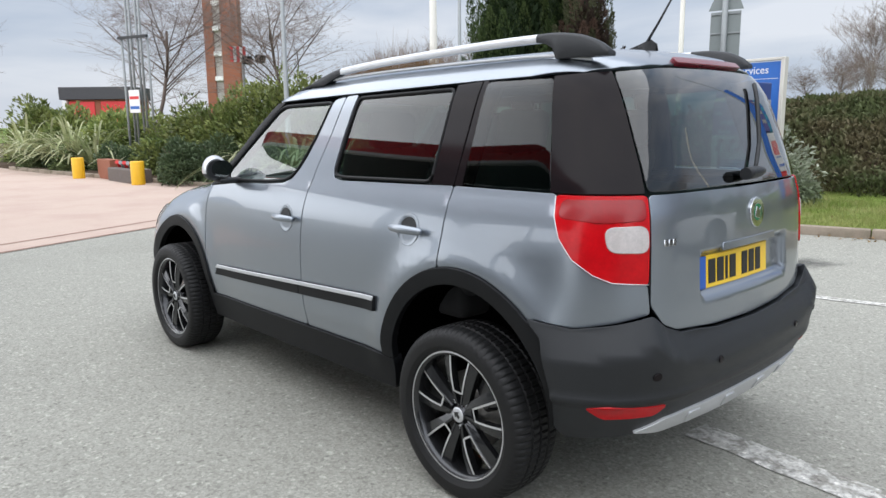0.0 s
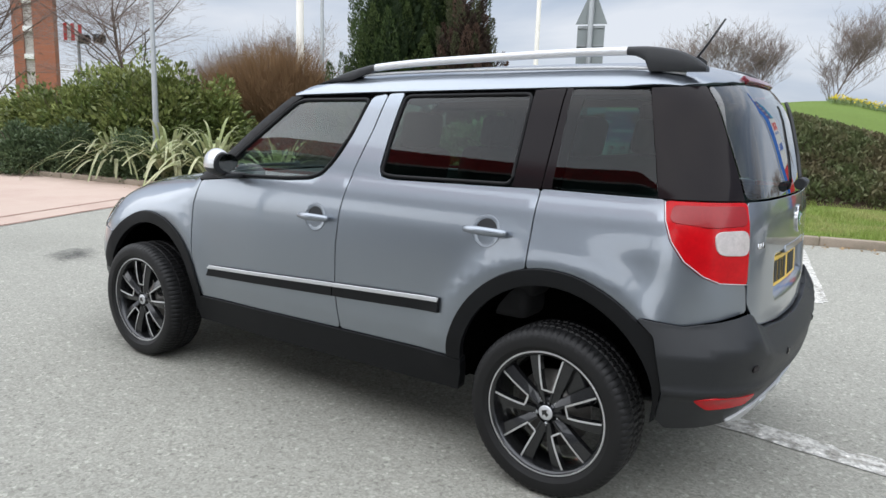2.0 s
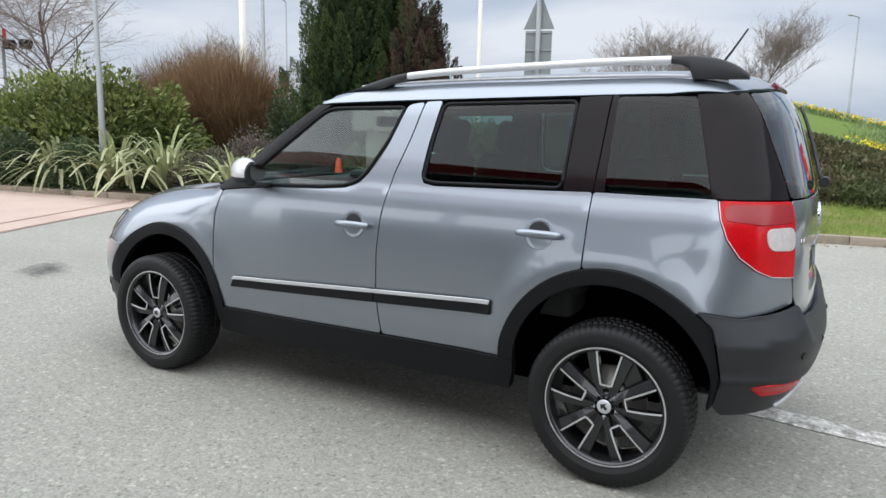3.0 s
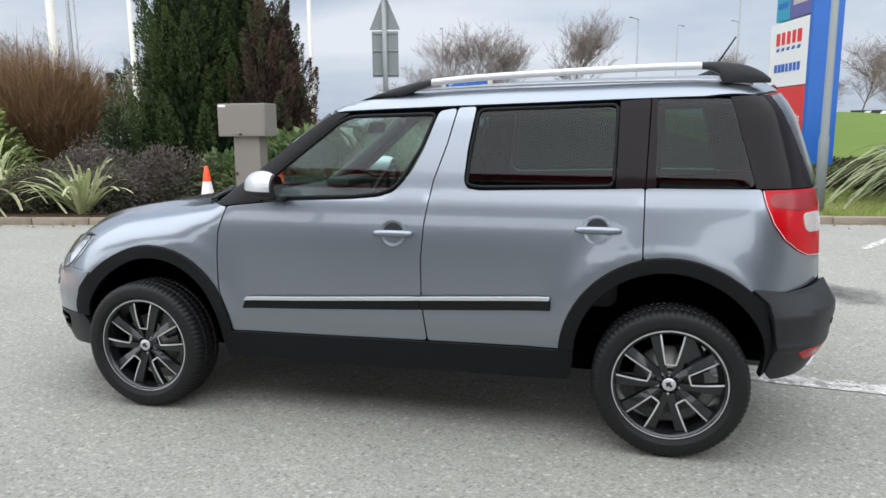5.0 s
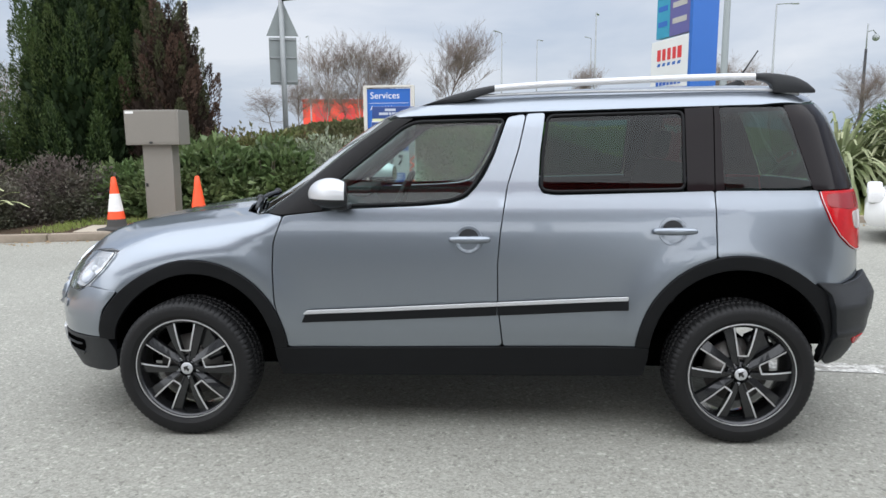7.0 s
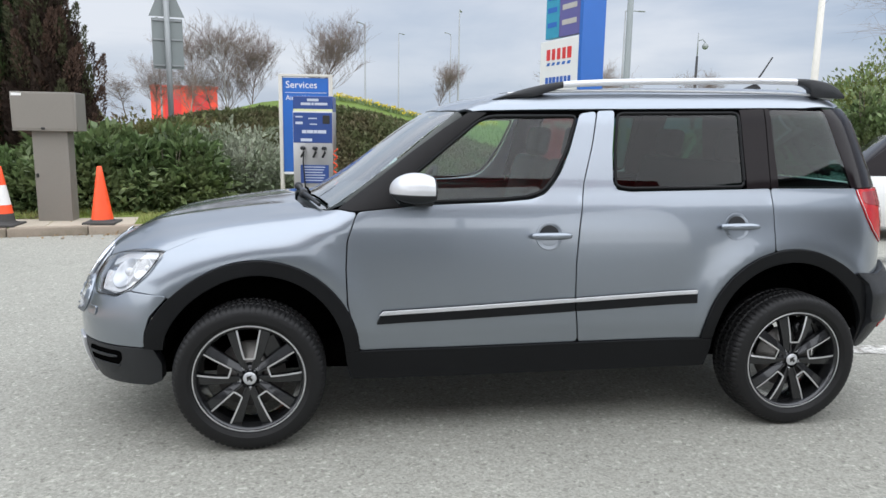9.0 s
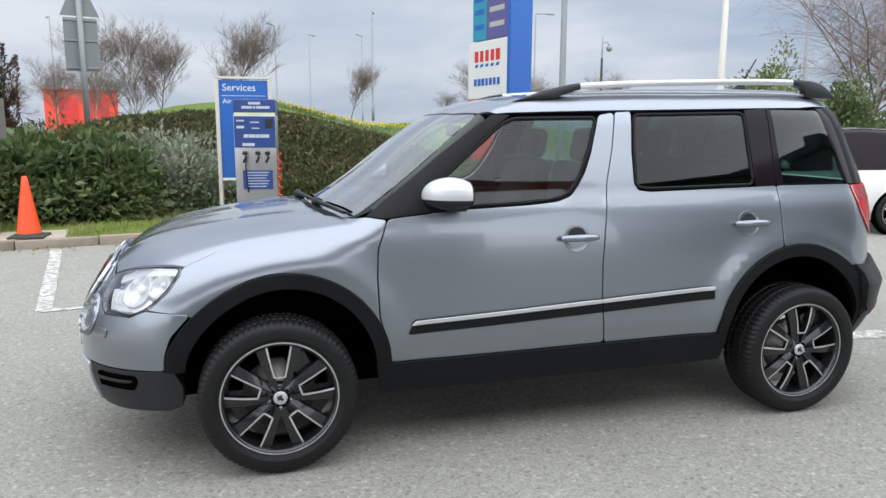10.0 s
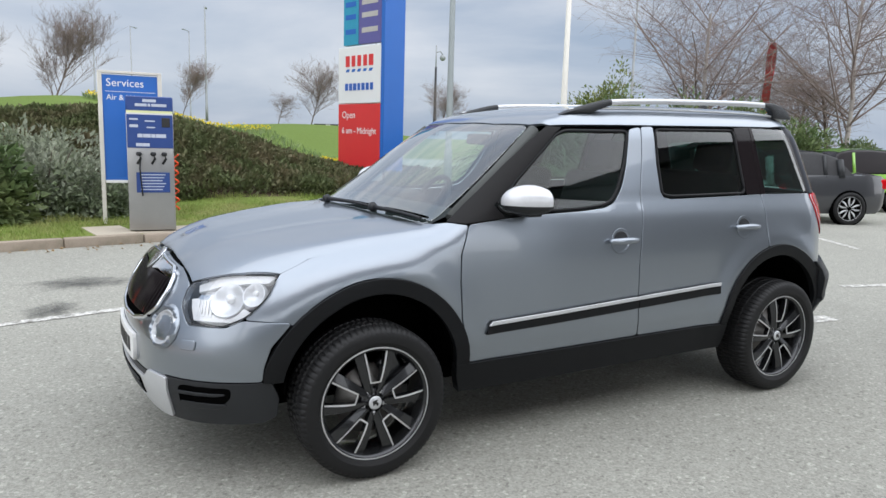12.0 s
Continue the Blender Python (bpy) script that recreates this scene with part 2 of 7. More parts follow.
def tube(bm, points, radius, sides=8, cap=True):
    """A tube along points; radius one number or one for each point."""
    pts = [Vector(p) for p in points]
    rs = radius if isinstance(radius, (list, tuple)) else [radius] * len(pts)
    rings = []
    up = Vector((0.13, 0.31, 0.94))
    for i, p in enumerate(pts):
        d = (pts[min(i + 1, len(pts) - 1)] - pts[max(i - 1, 0)]).normalized()
        a = d.cross(up)
        if a.length < 1e-3:
            a = d.cross(Vector((1, 0, 0)))
        a.normalize()
        b = d.cross(a)
        rings.append([bm.verts.new(p + (a * math.cos(k * math.tau / sides) + b * math.sin(k * math.tau / sides)) * rs[i]) for k in range(sides)])
    for r, s in zip(rings, rings[1:]):
        for k in range(sides):
            f = bm.faces.new((r[k], r[(k + 1) % sides], s[(k + 1) % sides], s[k]))
            f.smooth = True
    if cap and sides > 2:
        bm.faces.new(rings[0][::-1])
        bm.faces.new(rings[-1])
    return bm


def lathe(bm, profile, sides=24, axis="z", at=(0, 0, 0)):
    """Turns a profile of (radius, height) round an axis."""
    rings = []
    for r, h in profile:
        ring = []
        for k in range(sides):
            a = k * math.tau / sides
            p = (r * math.cos(a), r * math.sin(a), h)
            if axis == "y":
                p = (p[0], p[2], p[1])
            if axis == "x":
                p = (p[2], p[0], p[1])
            ring.append(bm.verts.new(Vector(p) + Vector(at)))
        rings.append(ring)
    for r, s in zip(rings, rings[1:]):
        for k in range(sides):
            f = bm.faces.new((r[k], r[(k + 1) % sides], s[(k + 1) % sides], s[k]))
            f.smooth = True
    return bm


def prism(bm, outline, depth, m=None):
    """A flat outline of (x, y) with a depth along z, posed by m."""
    m = m or Matrix()
    low = [bm.verts.new(m @ Vector((x, y, 0))) for x, y in outline]
    high = [bm.verts.new(m @ Vector((x, y, depth))) for x, y in outline]
    bm.faces.new(low[::-1])
    bm.faces.new(high)
    n = len(outline)
    for i in range(n):
        bm.faces.new((low[i], low[(i + 1) % n], high[(i + 1) % n], high[i]))
    return bm


def sheet(bm, rows):
    """A grid of quads through rows of points."""
    vs = [[bm.verts.new(p) for p in row] for row in rows]
    for a, b in zip(vs, vs[1:]):
        for i in range(len(a) - 1):
            f = bm.faces.new((a[i], a[i + 1], b[i + 1], b[i]))
            f.smooth = True
    return bm


def pchip(xs, ys):
    """A smooth curve through a few points that never overshoots."""
    x, y = np.array(xs, float), np.array(ys, float)
    h, d = np.diff(x), np.diff(y) / np.diff(x)
    m = np.zeros(len(x))
    m[0], m[-1] = d[0], d[-1]
    for i in range(1, len(x) - 1):
        if d[i - 1] * d[i] > 0:
            w1, w2 = 2 * h[i] + h[i - 1], h[i] + 2 * h[i - 1]
            m[i] = (w1 + w2) / (w1 / d[i - 1] + w2 / d[i])

    def at(v):
        v = np.clip(np.asarray(v, float), x[0], x[-1])
        i = np.clip(np.searchsorted(x, v) - 1, 0, len(x) - 2)
        t = (v - x[i]) / h[i]
        return (2 * t**3 - 3 * t**2 + 1) * y[i] + (t**3 - 2 * t**2 + t) * h[i] * m[i] + (3 * t**2 - 2 * t**3) * y[i + 1] + (t**3 - t**2) * h[i] * m[i + 1]

    return at


# ---------------------------------------------------------------- ground
kerb_y = pchip((-40, -23, -12.7, -6.6, -3.3, -1.1, 0.6, 1.8, 4.6, 9, 16, 40), (2.0, 2.9, 4.3, 5.2, 5.85, 6.25, 6.65, 6.95, 7.3, 7.9, 9.0, 14.0))


BANK_A = pchip((-40, -9, -6, -3.5, -1, 0, 1.2, 2.5, 3.6, 5, 9, 14, 40), (0.0, 0.0, 0.65, 1.25, 1.42, 1.3, 1.0, 0.66, 0.33, 0.2, 0.15, 0.1, 0.0))
BANK_B = pchip((-40, -14, -6, 0, 5, 10, 16, 40), (0.0, 0.7, 1.15, 1.15, 1.4, 1.7, 1.2, 0.5))


def step_up(a, b, v):
    t = min(max((v - a) / (b - a), 0.0), 1.0)
    return t * t * (3 - 2 * t)


def rise(x, y):
    """Height of the planted bank behind the verge and of the grass hill beyond."""
    d = y - float(kerb_y(x))
    return float(BANK_A(x)) * step_up(3.0, 6.3, d) + float(BANK_B(x)) * step_up(8.0, 24.0, d)


bm = bmesh.new()
xs = [-900, -300, -120, -60] + [i * 1.0 for i in range(-40, 41)] + [60, 120, 300, 900]
ds = [-900, -200, -60, -30, -15, -8, -4, -2, -1, 0.0, 0.118]
rows = [[(x, float(kerb_y(x)) + d, 0.0) for x in xs] for d in ds]
for d in (0.121, 0.5, 1, 1.5, 2, 2.5, 3, 3.5, 4, 4.5, 5, 5.5, 6, 6.5, 7, 7.5, 8, 9, 10, 11, 12, 13, 14, 15, 16, 18, 20, 22, 26, 40, 80, 200, 500, 1500):
    rows.append([(x, float(kerb_y(x)) + d, 0.105 + min(d, 3) * 0.012 + rise(x, float(kerb_y(x)) + d)) for x in xs])
sheet(bm, rows)
for f in bm.faces:
    c = f.calc_center_median()
    d = c.y - float(kerb_y(c.x))
    f.material_index = 0 if d < 0.1 else (3 if d > 8.3 else (2 if (c.x < -5.4 or d > 3.6) else 1))
ground = part("ground", bm, [ASPHALT, TURF, SOIL, TURF_FAR])
tagged(ground, "grey worn tarmac car park with a grassed bank behind", "ground", kind="structure")


def ground_z(x, y):
    d = y - float(kerb_y(x))
    return 0.0 if d < 0.12 else 0.105 + min(d, 3) * 0.012 + rise(x, y)


def strip(name, a, b, width, mat, z=0.004, label="", wave=0.0):
    """A painted strip on the ground from a to b."""
    a, b = Vector((*a, z)), Vector((*b, z))
    d = (b - a).normalized()
    n = Vector((-d.y, d.x, 0)) * width / 2
    bm = bmesh.new()
    steps = max(2, int((b - a).length / 0.1))
    left, right = [], []
    for i in range(steps + 1):
        p = a.lerp(b, i / steps)
        left.append(p + n * (1 + random.uniform(-wave, wave)))
        right.append(p - n * (1 + random.uniform(-wave, wave)))
    sheet(bm, [right, left])
    ob = part(name, bm, mat)
    return tagged(ob, label, "road marking", "painted bay lines", "structure")


PAINT = "worn white painted parking line on grey tarmac"
strip("bay_line", (-2.97, 2.40), (-3.60, 5.60), 0.12, LINE, label=PAINT, wave=0.12)
strip("bay_line", (-3.0, 2.38), (1.75, 3.44), 0.10, LINE, z=0.005, label=PAINT, wave=0.12)
strip("bay_line", (1.73, 3.46), (1.06, 6.75), 0.12, LINE, label=PAINT, wave=0.12)
strip("bay_line", (1.60, 0.335), (3.38, 0.10), 0.175, LINE, label="broad worn white painted line on tarmac", wave=0.1)
strip("bay_line", (3.75, 5.05), (5.05, 7.1), 0.11, LINE, label=PAINT, wave=0.12)

# pale pink forecourt paving
bm = bmesh.new()
edge = [(-4.9, -4.0), (-5.95, -1.0), (-6.7, 0.95), (-7.15, 2.0), (-8.3, 4.9)]
sheet(bm, [[(x, y, 0.006) for x, y in edge], [(x - 3, y + 0.2, 0.006) for x, y in edge], [(x - 34, y - 2.0, 0.006) for x, y in edge]])
paving = part("pavement", bm, PINK)
tagged(paving, "pale pink concrete forecourt paving", "pavement", kind="structure")

for off, wide in ((0.58, 0.05), (0.02, 0.035)):
    bm = bmesh.new()
    sheet(bm, [[(x - off, y, 0.010) for x, y in edge], [(x - off - wide, y, 0.010) for x, y in edge]])
    tagged(part("paving_joint", bm, JOINT), "dark red-brown joint in the pink paving", "paving joint", kind="structure")

# kerb stones
kerb = thing("kerb", Matrix(), "weathered brown concrete kerb along the planted verge", "kerb", kind="structure")
bm = bmesh.new()
box(bm, (0.905, 0.125, 0.22), (0, 0, 0.0), bevel=0.018, seg=2)
kerb_mesh = to_mesh("kerb_stone", smooth(bm), KERB)
x = -24.0
while x < 16:
    y, y2 = float(kerb_y(x)), float(kerb_y(x + 0.9))
    ang = math.atan2(y2 - y, 0.9)
    ob = new("kerb_stone", kerb_mesh)
    ob.parent = kerb
    ob.matrix_basis = Matrix.Translation((x + 0.45, (y + y2) / 2 + 0.06, random.uniform(-0.004, 0.004))) @ Matrix.Rotation(ang, 4, "Z")
    x += 0.915 * math.cos(ang)

# ---------------------------------------------------------------- the parked car: the form of its skin
# The nose points to -x and the near side to -y; the middle of the wheelbase is x = 0.
CAR_W = pchip((0.2, 0.33, 0.45, 0.55, 0.65, 0.8, 0.95, 1.02, 1.08, 1.12, 1.2, 1.35, 1.5, 1.6, 1.72), (0.775, 0.795, 0.815, 0.828, 0.828, 0.825, 0.815, 0.8035, 0.786, 0.7664, 0.7376, 0.6836, 0.6296, 0.586, 0.52))
CAR_P = pchip((-2.2, -1.9, -1.656, -1.2, -0.8, -0.3, 0.6, 1.2, 1.65, 1.85, 2.1), (0.84, 0.925, 0.965, 0.98, 0.985, 1.0, 1.0, 0.998, 0.978, 0.94, 0.88))
CAR_REAR = pchip((0.2, 0.4, 0.6, 0.75, 0.9, 1.07, 1.16, 1.3, 1.45, 1.56, 1.65), (1.85, 1.93, 1.955, 1.958, 1.95, 1.942, 1.927, 1.885, 1.835, 1.79, 1.75))
CAR_NOSE = pchip((0.2, 0.3, 0.42, 0.55, 0.66, 0.78, 0.88, 0.96, 1.1), (2.05, 2.11, 2.145, 2.145, 2.12, 2.085, 2.04, 1.98, 1.86))
CAR_TOP = pchip((-2.2, -2.05, -1.9, -1.7, -1.4, -1.15, -1.06, -0.95, -0.42, -0.32, -0.2, 0.02, 0.63, 1.2, 1.45, 1.72, 1.9), (0.81, 0.875, 0.93, 0.98, 1.03, 1.062, 1.078, 1.14, 1.505, 1.548, 1.578, 1.61, 1.645, 1.654, 1.652, 1.626, 1.575))
CAR_K = pchip((-2.2, -1.35, -0.78, -0.3, 0.1, 2), (0.26, 0.2, 0.07, 0.055, 0.13, 0.13))


def smax(a, b, k):
    h = np.maximum(k - np.abs(a - b), 0) / k
    return np.maximum(a, b) + h * h * k / 4


def skin(x, y, z):
    """About the distance outside the car's skin."""
    a = np.abs(y)
    w = CAR_W(z) * CAR_P(x)
    for hub in (-1.265, 1.265):
        r = np.hypot(x - hub, z - 0.41)
        w = w + (0.012 if hub < 0 else 0.02) * np.exp(-(((r - 0.47) / 0.085) ** 2)) * np.clip((z - 0.3) / 0.2, 0, 1)
    side = a - w
    rear = x - (CAR_REAR(z) - 0.13 * a * a)
    nose = -x - (CAR_NOSE(z) - 0.22 * a * a)
    top = (z - (CAR_TOP(x - 0.22 * a * a * np.clip((-0.1 - x) / 0.3, 0, 1)) - 0.07 * a * a)) * 0.85
    f = smax(side, rear, 0.3)
    f = smax(f, nose, 0.36)
    return smax(f, top, CAR_K(x))


def rays_round(s, z):
    """The chart round the car: s is x along the side, and runs on round the corners to the middle of tail and nose."""
    s = np.asarray(s, float)
    mirror = np.where(s > 2.507, -1.0, np.where(s < -2.457, -1.0, 1.0))
    s = np.where(s > 2.507, 5.014 - s, np.where(s < -2.457, -4.914 - s, s))
    th = np.clip((s - 1.45) / 0.45, 0, math.pi / 2)
    tf = np.clip((-1.45 - s) / 0.45, 0, math.pi / 2)
    ox = np.clip(s, -1.45, 1.45)
    oy = np.where(s > 1.45, -0.35, -0.3) + np.maximum(s - 2.157, 0) + np.maximum(-2.157 - s, 0)
    dx = np.sin(th) - np.sin(tf)
    dy = -np.cos(np.maximum(th, tf))
    return np.stack([ox, oy * mirror, z], -1), np.stack([dx, dy * mirror, np.zeros_like(s)], -1)


def rays_top(x, y):
    x = np.asarray(x, float)
    return np.stack([x, y, np.full_like(x, 0.6)], -1), np.broadcast_to(np.array([0.0, 0, 1]), (*x.shape, 3))


def rays_roof(x, v):
    """The chart over the roof: v is an angle across, in radians from straight up."""
    x, v = np.asarray(x, float), np.asarray(v, float)
    return np.stack([x, 0 * x, 0 * x + 1.15], -1), np.stack([0 * x, np.sin(v), np.cos(v)], -1)


def meet(rays, off=0.0):
    """Where rays from inside pass the skin, off metres outside it."""
    o, d = rays
    low, high = np.zeros(o.shape[:-1]), np.full(o.shape[:-1], 2.2)
    for _ in range(38):
        mid = (low + high) / 2
        p = o + d * mid[..., None]
        inside = skin(p[..., 0], p[..., 1], p[..., 2]) < off
        low, high = np.where(inside, mid, low), np.where(inside, high, mid)
    return o + d * ((low + high) / 2)[..., None]


def skin_normal(p):
    e = 0.004
    x, y, z = p[..., 0], p[..., 1], p[..., 2]
    n = np.stack([skin(x + e, y, z) - skin(x - e, y, z), skin(x, y + e, z) - skin(x, y - e, z), skin(x, y, z + e) - skin(x, y, z - e)], -1)
    return n / np.maximum(np.linalg.norm(n, axis=-1, keepdims=True), 1e-9)


# ---------------------------------------------------------------- panels on the skin


def rounded(poly, r=0.03, seg=4):
    """An outline with its corners rounded."""
    out = []
    n = len(poly)
    for i in range(n):
        p, a, b = Vector(poly[i]), Vector(poly[i - 1]), Vector(poly[(i + 1) % n])
        da, db = (a - p), (b - p)
        k = min(r, da.length * 0.45, db.length * 0.45)
        if da.length < 1e-6 or db.length < 1e-6:
            continue
        p0, p1 = p + da.normalized() * k, p + db.normalized() * k
        for j in range(seg + 1):
            t = j / seg
            out.append(tuple((1 - t) ** 2 * p0 + 2 * t * (1 - t) * p + t * t * p1))
    return out


def arc(cx, cz, r, a0, a1, n=14):
    return [(cx + r * math.cos(radians(a0 + (a1 - a0) * i / n)), cz + r * math.sin(radians(a0 + (a1 - a0) * i / n))) for i in range(n + 1)]


def panel(name, outline, mat, parent, rays=rays_round, off=0.0, thick=0.012, step=0.045, side=1, label="", lift=None, round_edge=0.003):
    """A piece of the car's skin inside an outline on a chart, with its own thickness and edge. side -1 mirrors it to the far side."""
    bm = bmesh.new()
    clean = []
    for p in outline:
        if not clean or math.dist(p, clean[-1]) > 0.002:
            clean.append(p)
    if math.dist(clean[0], clean[-1]) < 0.002:
        clean.pop()
    dense = []
    for i, p in enumerate(clean):
        q = clean[(i + 1) % len(clean)]
        k = max(1, int(math.dist(p, q) / step))
        dense += [(p[0] + (q[0] - p[0]) * j / k, p[1] + (q[1] - p[1]) * j / k) for j in range(k)]
    bm.faces.new([bm.verts.new((u, v, 0)) for u, v in dense])
    lo, hi = np.min(dense, 0), np.max(dense, 0)
    for axis in (0, 1):
        c = math.ceil(lo[axis] / step) * step
        while c < hi[axis]:
            co, no = [0, 0, 0], [0, 0, 0]
            co[axis], no[axis] = c, 1
            bmesh.ops.bisect_plane(bm, geom=bm.verts[:] + bm.edges[:] + bm.faces[:], dist=1e-5, plane_co=co, plane_no=no)
            c += step
    bmesh.ops.triangulate(bm, faces=[f for f in bm.faces if len(f.verts) > 4])
    bm.verts.index_update()
    uv = np.array([v.co[:2] for v in bm.verts])
    pos = meet(rays(uv[:, 0], uv[:, 1]), off)
    nor = skin_normal(pos)
    if lift is not None:
        def raised(a, b):
            p = meet(rays(a, b), off)
            return p + skin_normal(p) * lift(a, b)[:, None]

        pos = raised(uv[:, 0], uv[:, 1])
        e = 0.004
        n2 = np.cross(raised(uv[:, 0] + e, uv[:, 1]) - raised(uv[:, 0] - e, uv[:, 1]), raised(uv[:, 0], uv[:, 1] + e) - raised(uv[:, 0], uv[:, 1] - e))
        n2 = n2 * np.sign(np.sum(n2 * nor, -1, keepdims=True))
        nor = n2 / np.maximum(np.linalg.norm(n2, axis=-1, keepdims=True), 1e-9)
    rim = [(e.verts[0].index, e.verts[1].index) for e in bm.edges if len(e.link_faces) == 1]
    faces = [[v.index for v in f.verts] for f in bm.faces]
    bm.free()
    # outward winding
    good = sum(1 if np.dot(np.cross(pos[f[1]] - pos[f[0]], pos[f[2]] - pos[f[0]]), nor[f[0]]) > 0 else -1 for f in faces) > 0
    if not good:
        faces = [f[::-1] for f in faces]
    verts, normals, loops = list(pos), [], []
    around = {}
    for i, j in rim:
        around.setdefault(i, []).append(j)
        around.setdefault(j, []).append(i)
    index1, index2 = {}, {}
    edge_n = {}
    owner = {}
    for f in faces:
        m = pos[f].mean(0)
        for k in range(len(f)):
            owner[tuple(sorted((f[k], f[(k + 1) % len(f)])))] = (m, f[k], f[(k + 1) % len(f)])
    for i, j in rim:
        m, p, q = owner[tuple(sorted((i, j)))]
        d = np.cross(pos[q] - pos[p], nor[p])
        d = d / max(np.linalg.norm(d), 1e-9)
        for v in (i, j):
            edge_n[v] = edge_n.get(v, 0) + d
    for v in edge_n:
        edge_n[v] = edge_n[v] / max(np.linalg.norm(edge_n[v]), 1e-9)
    for v in edge_n:
        index1[v] = len(verts)
        verts.append(pos[v] + edge_n[v] * round_edge - nor[v] * round_edge)
        index2[v] = len(verts)
        verts.append(pos[v] + edge_n[v] * round_edge - nor[v] * thick)
    ln = [[nor[v] for v in f] for f in faces]
    for i, j in rim:
        m, p, q = owner[tuple(sorted((i, j)))]
        faces.append([q, p, index1[p], index1[q]])
        ln.append([nor[q], nor[p], edge_n[p], edge_n[q]])
        faces.append([index1[q], index1[p], index2[p], index2[q]])
        ln.append([edge_n[q], edge_n[p], edge_n[p], edge_n[q]])
    verts = np.array(verts)
    if side < 0:
        verts = verts * (1, -1, 1)
        faces = [f[::-1] for f in faces]
        ln = [[v * (1, -1, 1) for v in f[::-1]] for f in ln]
    me = bpy.data.meshes.new(name)
    me.from_pydata([tuple(v) for v in verts], [], faces)
    me.polygons.foreach_set("use_smooth", [True] * len(me.polygons))
    me.materials.append(mat)
    flat = []
    for f in ln:
        flat += [tuple(v) for v in f]
    me.normals_split_custom_set(flat)
    ob = new(name, me)
    if parent is not None:
        ob.parent = parent
    if label:
        ob["label"] = label
    return ob


def skin_line(points, off=0.0, rays=rays_round, side=1, step=0.03, closed=False):
    """Points on the skin along a line on a chart."""
    pts = []
    run = list(points) + ([points[0]] if closed else [])
    for p, q in zip(run, run[1:]):
        k = max(1, int(math.dist(p, q) / step))
        pts += [(p[0] + (q[0] - p[0]) * j / k, p[1] + (q[1] - p[1]) * j / k) for j in range(k)]
    pts.append(run[-1])
    uv = np.array(pts)
    pos = meet(rays(uv[:, 0], uv[:, 1]), off)
    return [Vector((p[0], p[1] * side, p[2])) for p in pos]


def piping(name, points, radius, mat, parent, off=0.0, side=1, closed=False, sides=6, label=""):
    bm = bmesh.new()
    pts = skin_line(points, off, side=side, closed=closed)
    tube(bm, pts, radius, sides, cap=not closed)
    return part(name, bm, mat, parent, label)


car = thing("car", Matrix(), "grey metallic estate car with black trims and silver roof rails", "car")
ARCH_F, ARCH_R = (-1.252, 0.398), (1.265, 0.42)

DOOR_F = [(-0.810, 0.425), (-0.858, 0.636), (-0.864, 0.80), (-0.858, 0.92), (-0.815, 1.045), (-0.5, 1.076), (-0.17, 1.090), (-0.03, 1.102), (0.04, 1.125), (0.09, 1.178), (0.127, 1.232), (0.169, 1.318), (0.232, 1.494), (0.312, 1.507), (0.275, 1.345), (0.222, 1.179), (0.19, 0.98), (0.177, 0.82), (0.179, 0.638), (0.202, 0.440)]
DOOR_R = [(0.212, 0.440), (0.188, 0.638), (0.186, 0.82), (0.199, 0.98), (0.231, 1.179), (0.284, 1.345), (0.322, 1.508), (0.402, 1.512), (0.375, 1.32), (0.366, 1.18), (0.385, 1.145), (0.447, 1.136), (1.004, 1.148), (1.158, 1.153), (1.156, 0.87)] + arc(*ARCH_R, 0.454, 104, 177, 16) + [(0.805, 0.447)]
QUARTER = [(1.165, 0.873), (1.167, 1.153), (1.643, 1.153), (1.645, 1.085), (1.664, 1.015), (1.705, 0.95), (1.765, 0.902), (1.82, 0.878), (1.93, 0.868), (1.938, 0.775), (1.83, 0.752), (1.72, 0.735), (1.60, 0.752)] + arc(*ARCH_R, 0.454, 45, 102, 12)
SHUT_Y = pchip((-1.53, -1.40, -1.144, -1.01, -0.955), (0.705, 0.721, 0.720, 0.709, 0.695))
SHUT_Z = [(x, float(meet(rays_top(np.array([x]), np.array([-y - 0.001])))[0][2])) for x, y in [(x, float(SHUT_Y(x))) for x in np.linspace(-0.955, -1.53, 14)]]
SEAM = [(SHUT_Z[-1][0] + (-1.647 - SHUT_Z[-1][0]) * i / 6, SHUT_Z[-1][1] + (0.869 - SHUT_Z[-1][1]) * i / 6) for i in range(1, 7)]
FENDER = [(-0.868, 0.92), (-0.825, 1.042), (-0.90, 1.052)] + SHUT_Z + SEAM + [ (-1.68, 0.785), (-1.745, 0.705), (-1.608, 0.692)] + arc(*ARCH_F, 0.446, 141, 4, 22) + [(-0.868, 0.636), (-0.874, 0.80)]
TAIL = [(1.647, 1.150), (1.649, 1.087), (1.668, 1.018), (1.709, 0.953), (1.768, 0.906), (1.822, 0.882), (1.93, 0.872), (1.936, 1.150)]
GLASS_F = [(-0.62, 1.088), (-0.17, 1.103), (-0.035, 1.116), (0.03, 1.138), (0.077, 1.19), (0.155, 1.325), (0.215, 1.482), (-0.20, 1.474), (-0.258, 1.452), (-0.53, 1.235), (-0.66, 1.125)]
GLASS_R = [(0.382, 1.17), (0.40, 1.158), (0.45, 1.152), (1.03, 1.162), (1.04, 1.512), (0.418, 1.498), (0.392, 1.32)]
GLASS_Q = [(1.205, 1.166), (1.62, 1.166), (1.60, 1.30), (1.575, 1.42), (1.545, 1.53), (1.205, 1.53)]


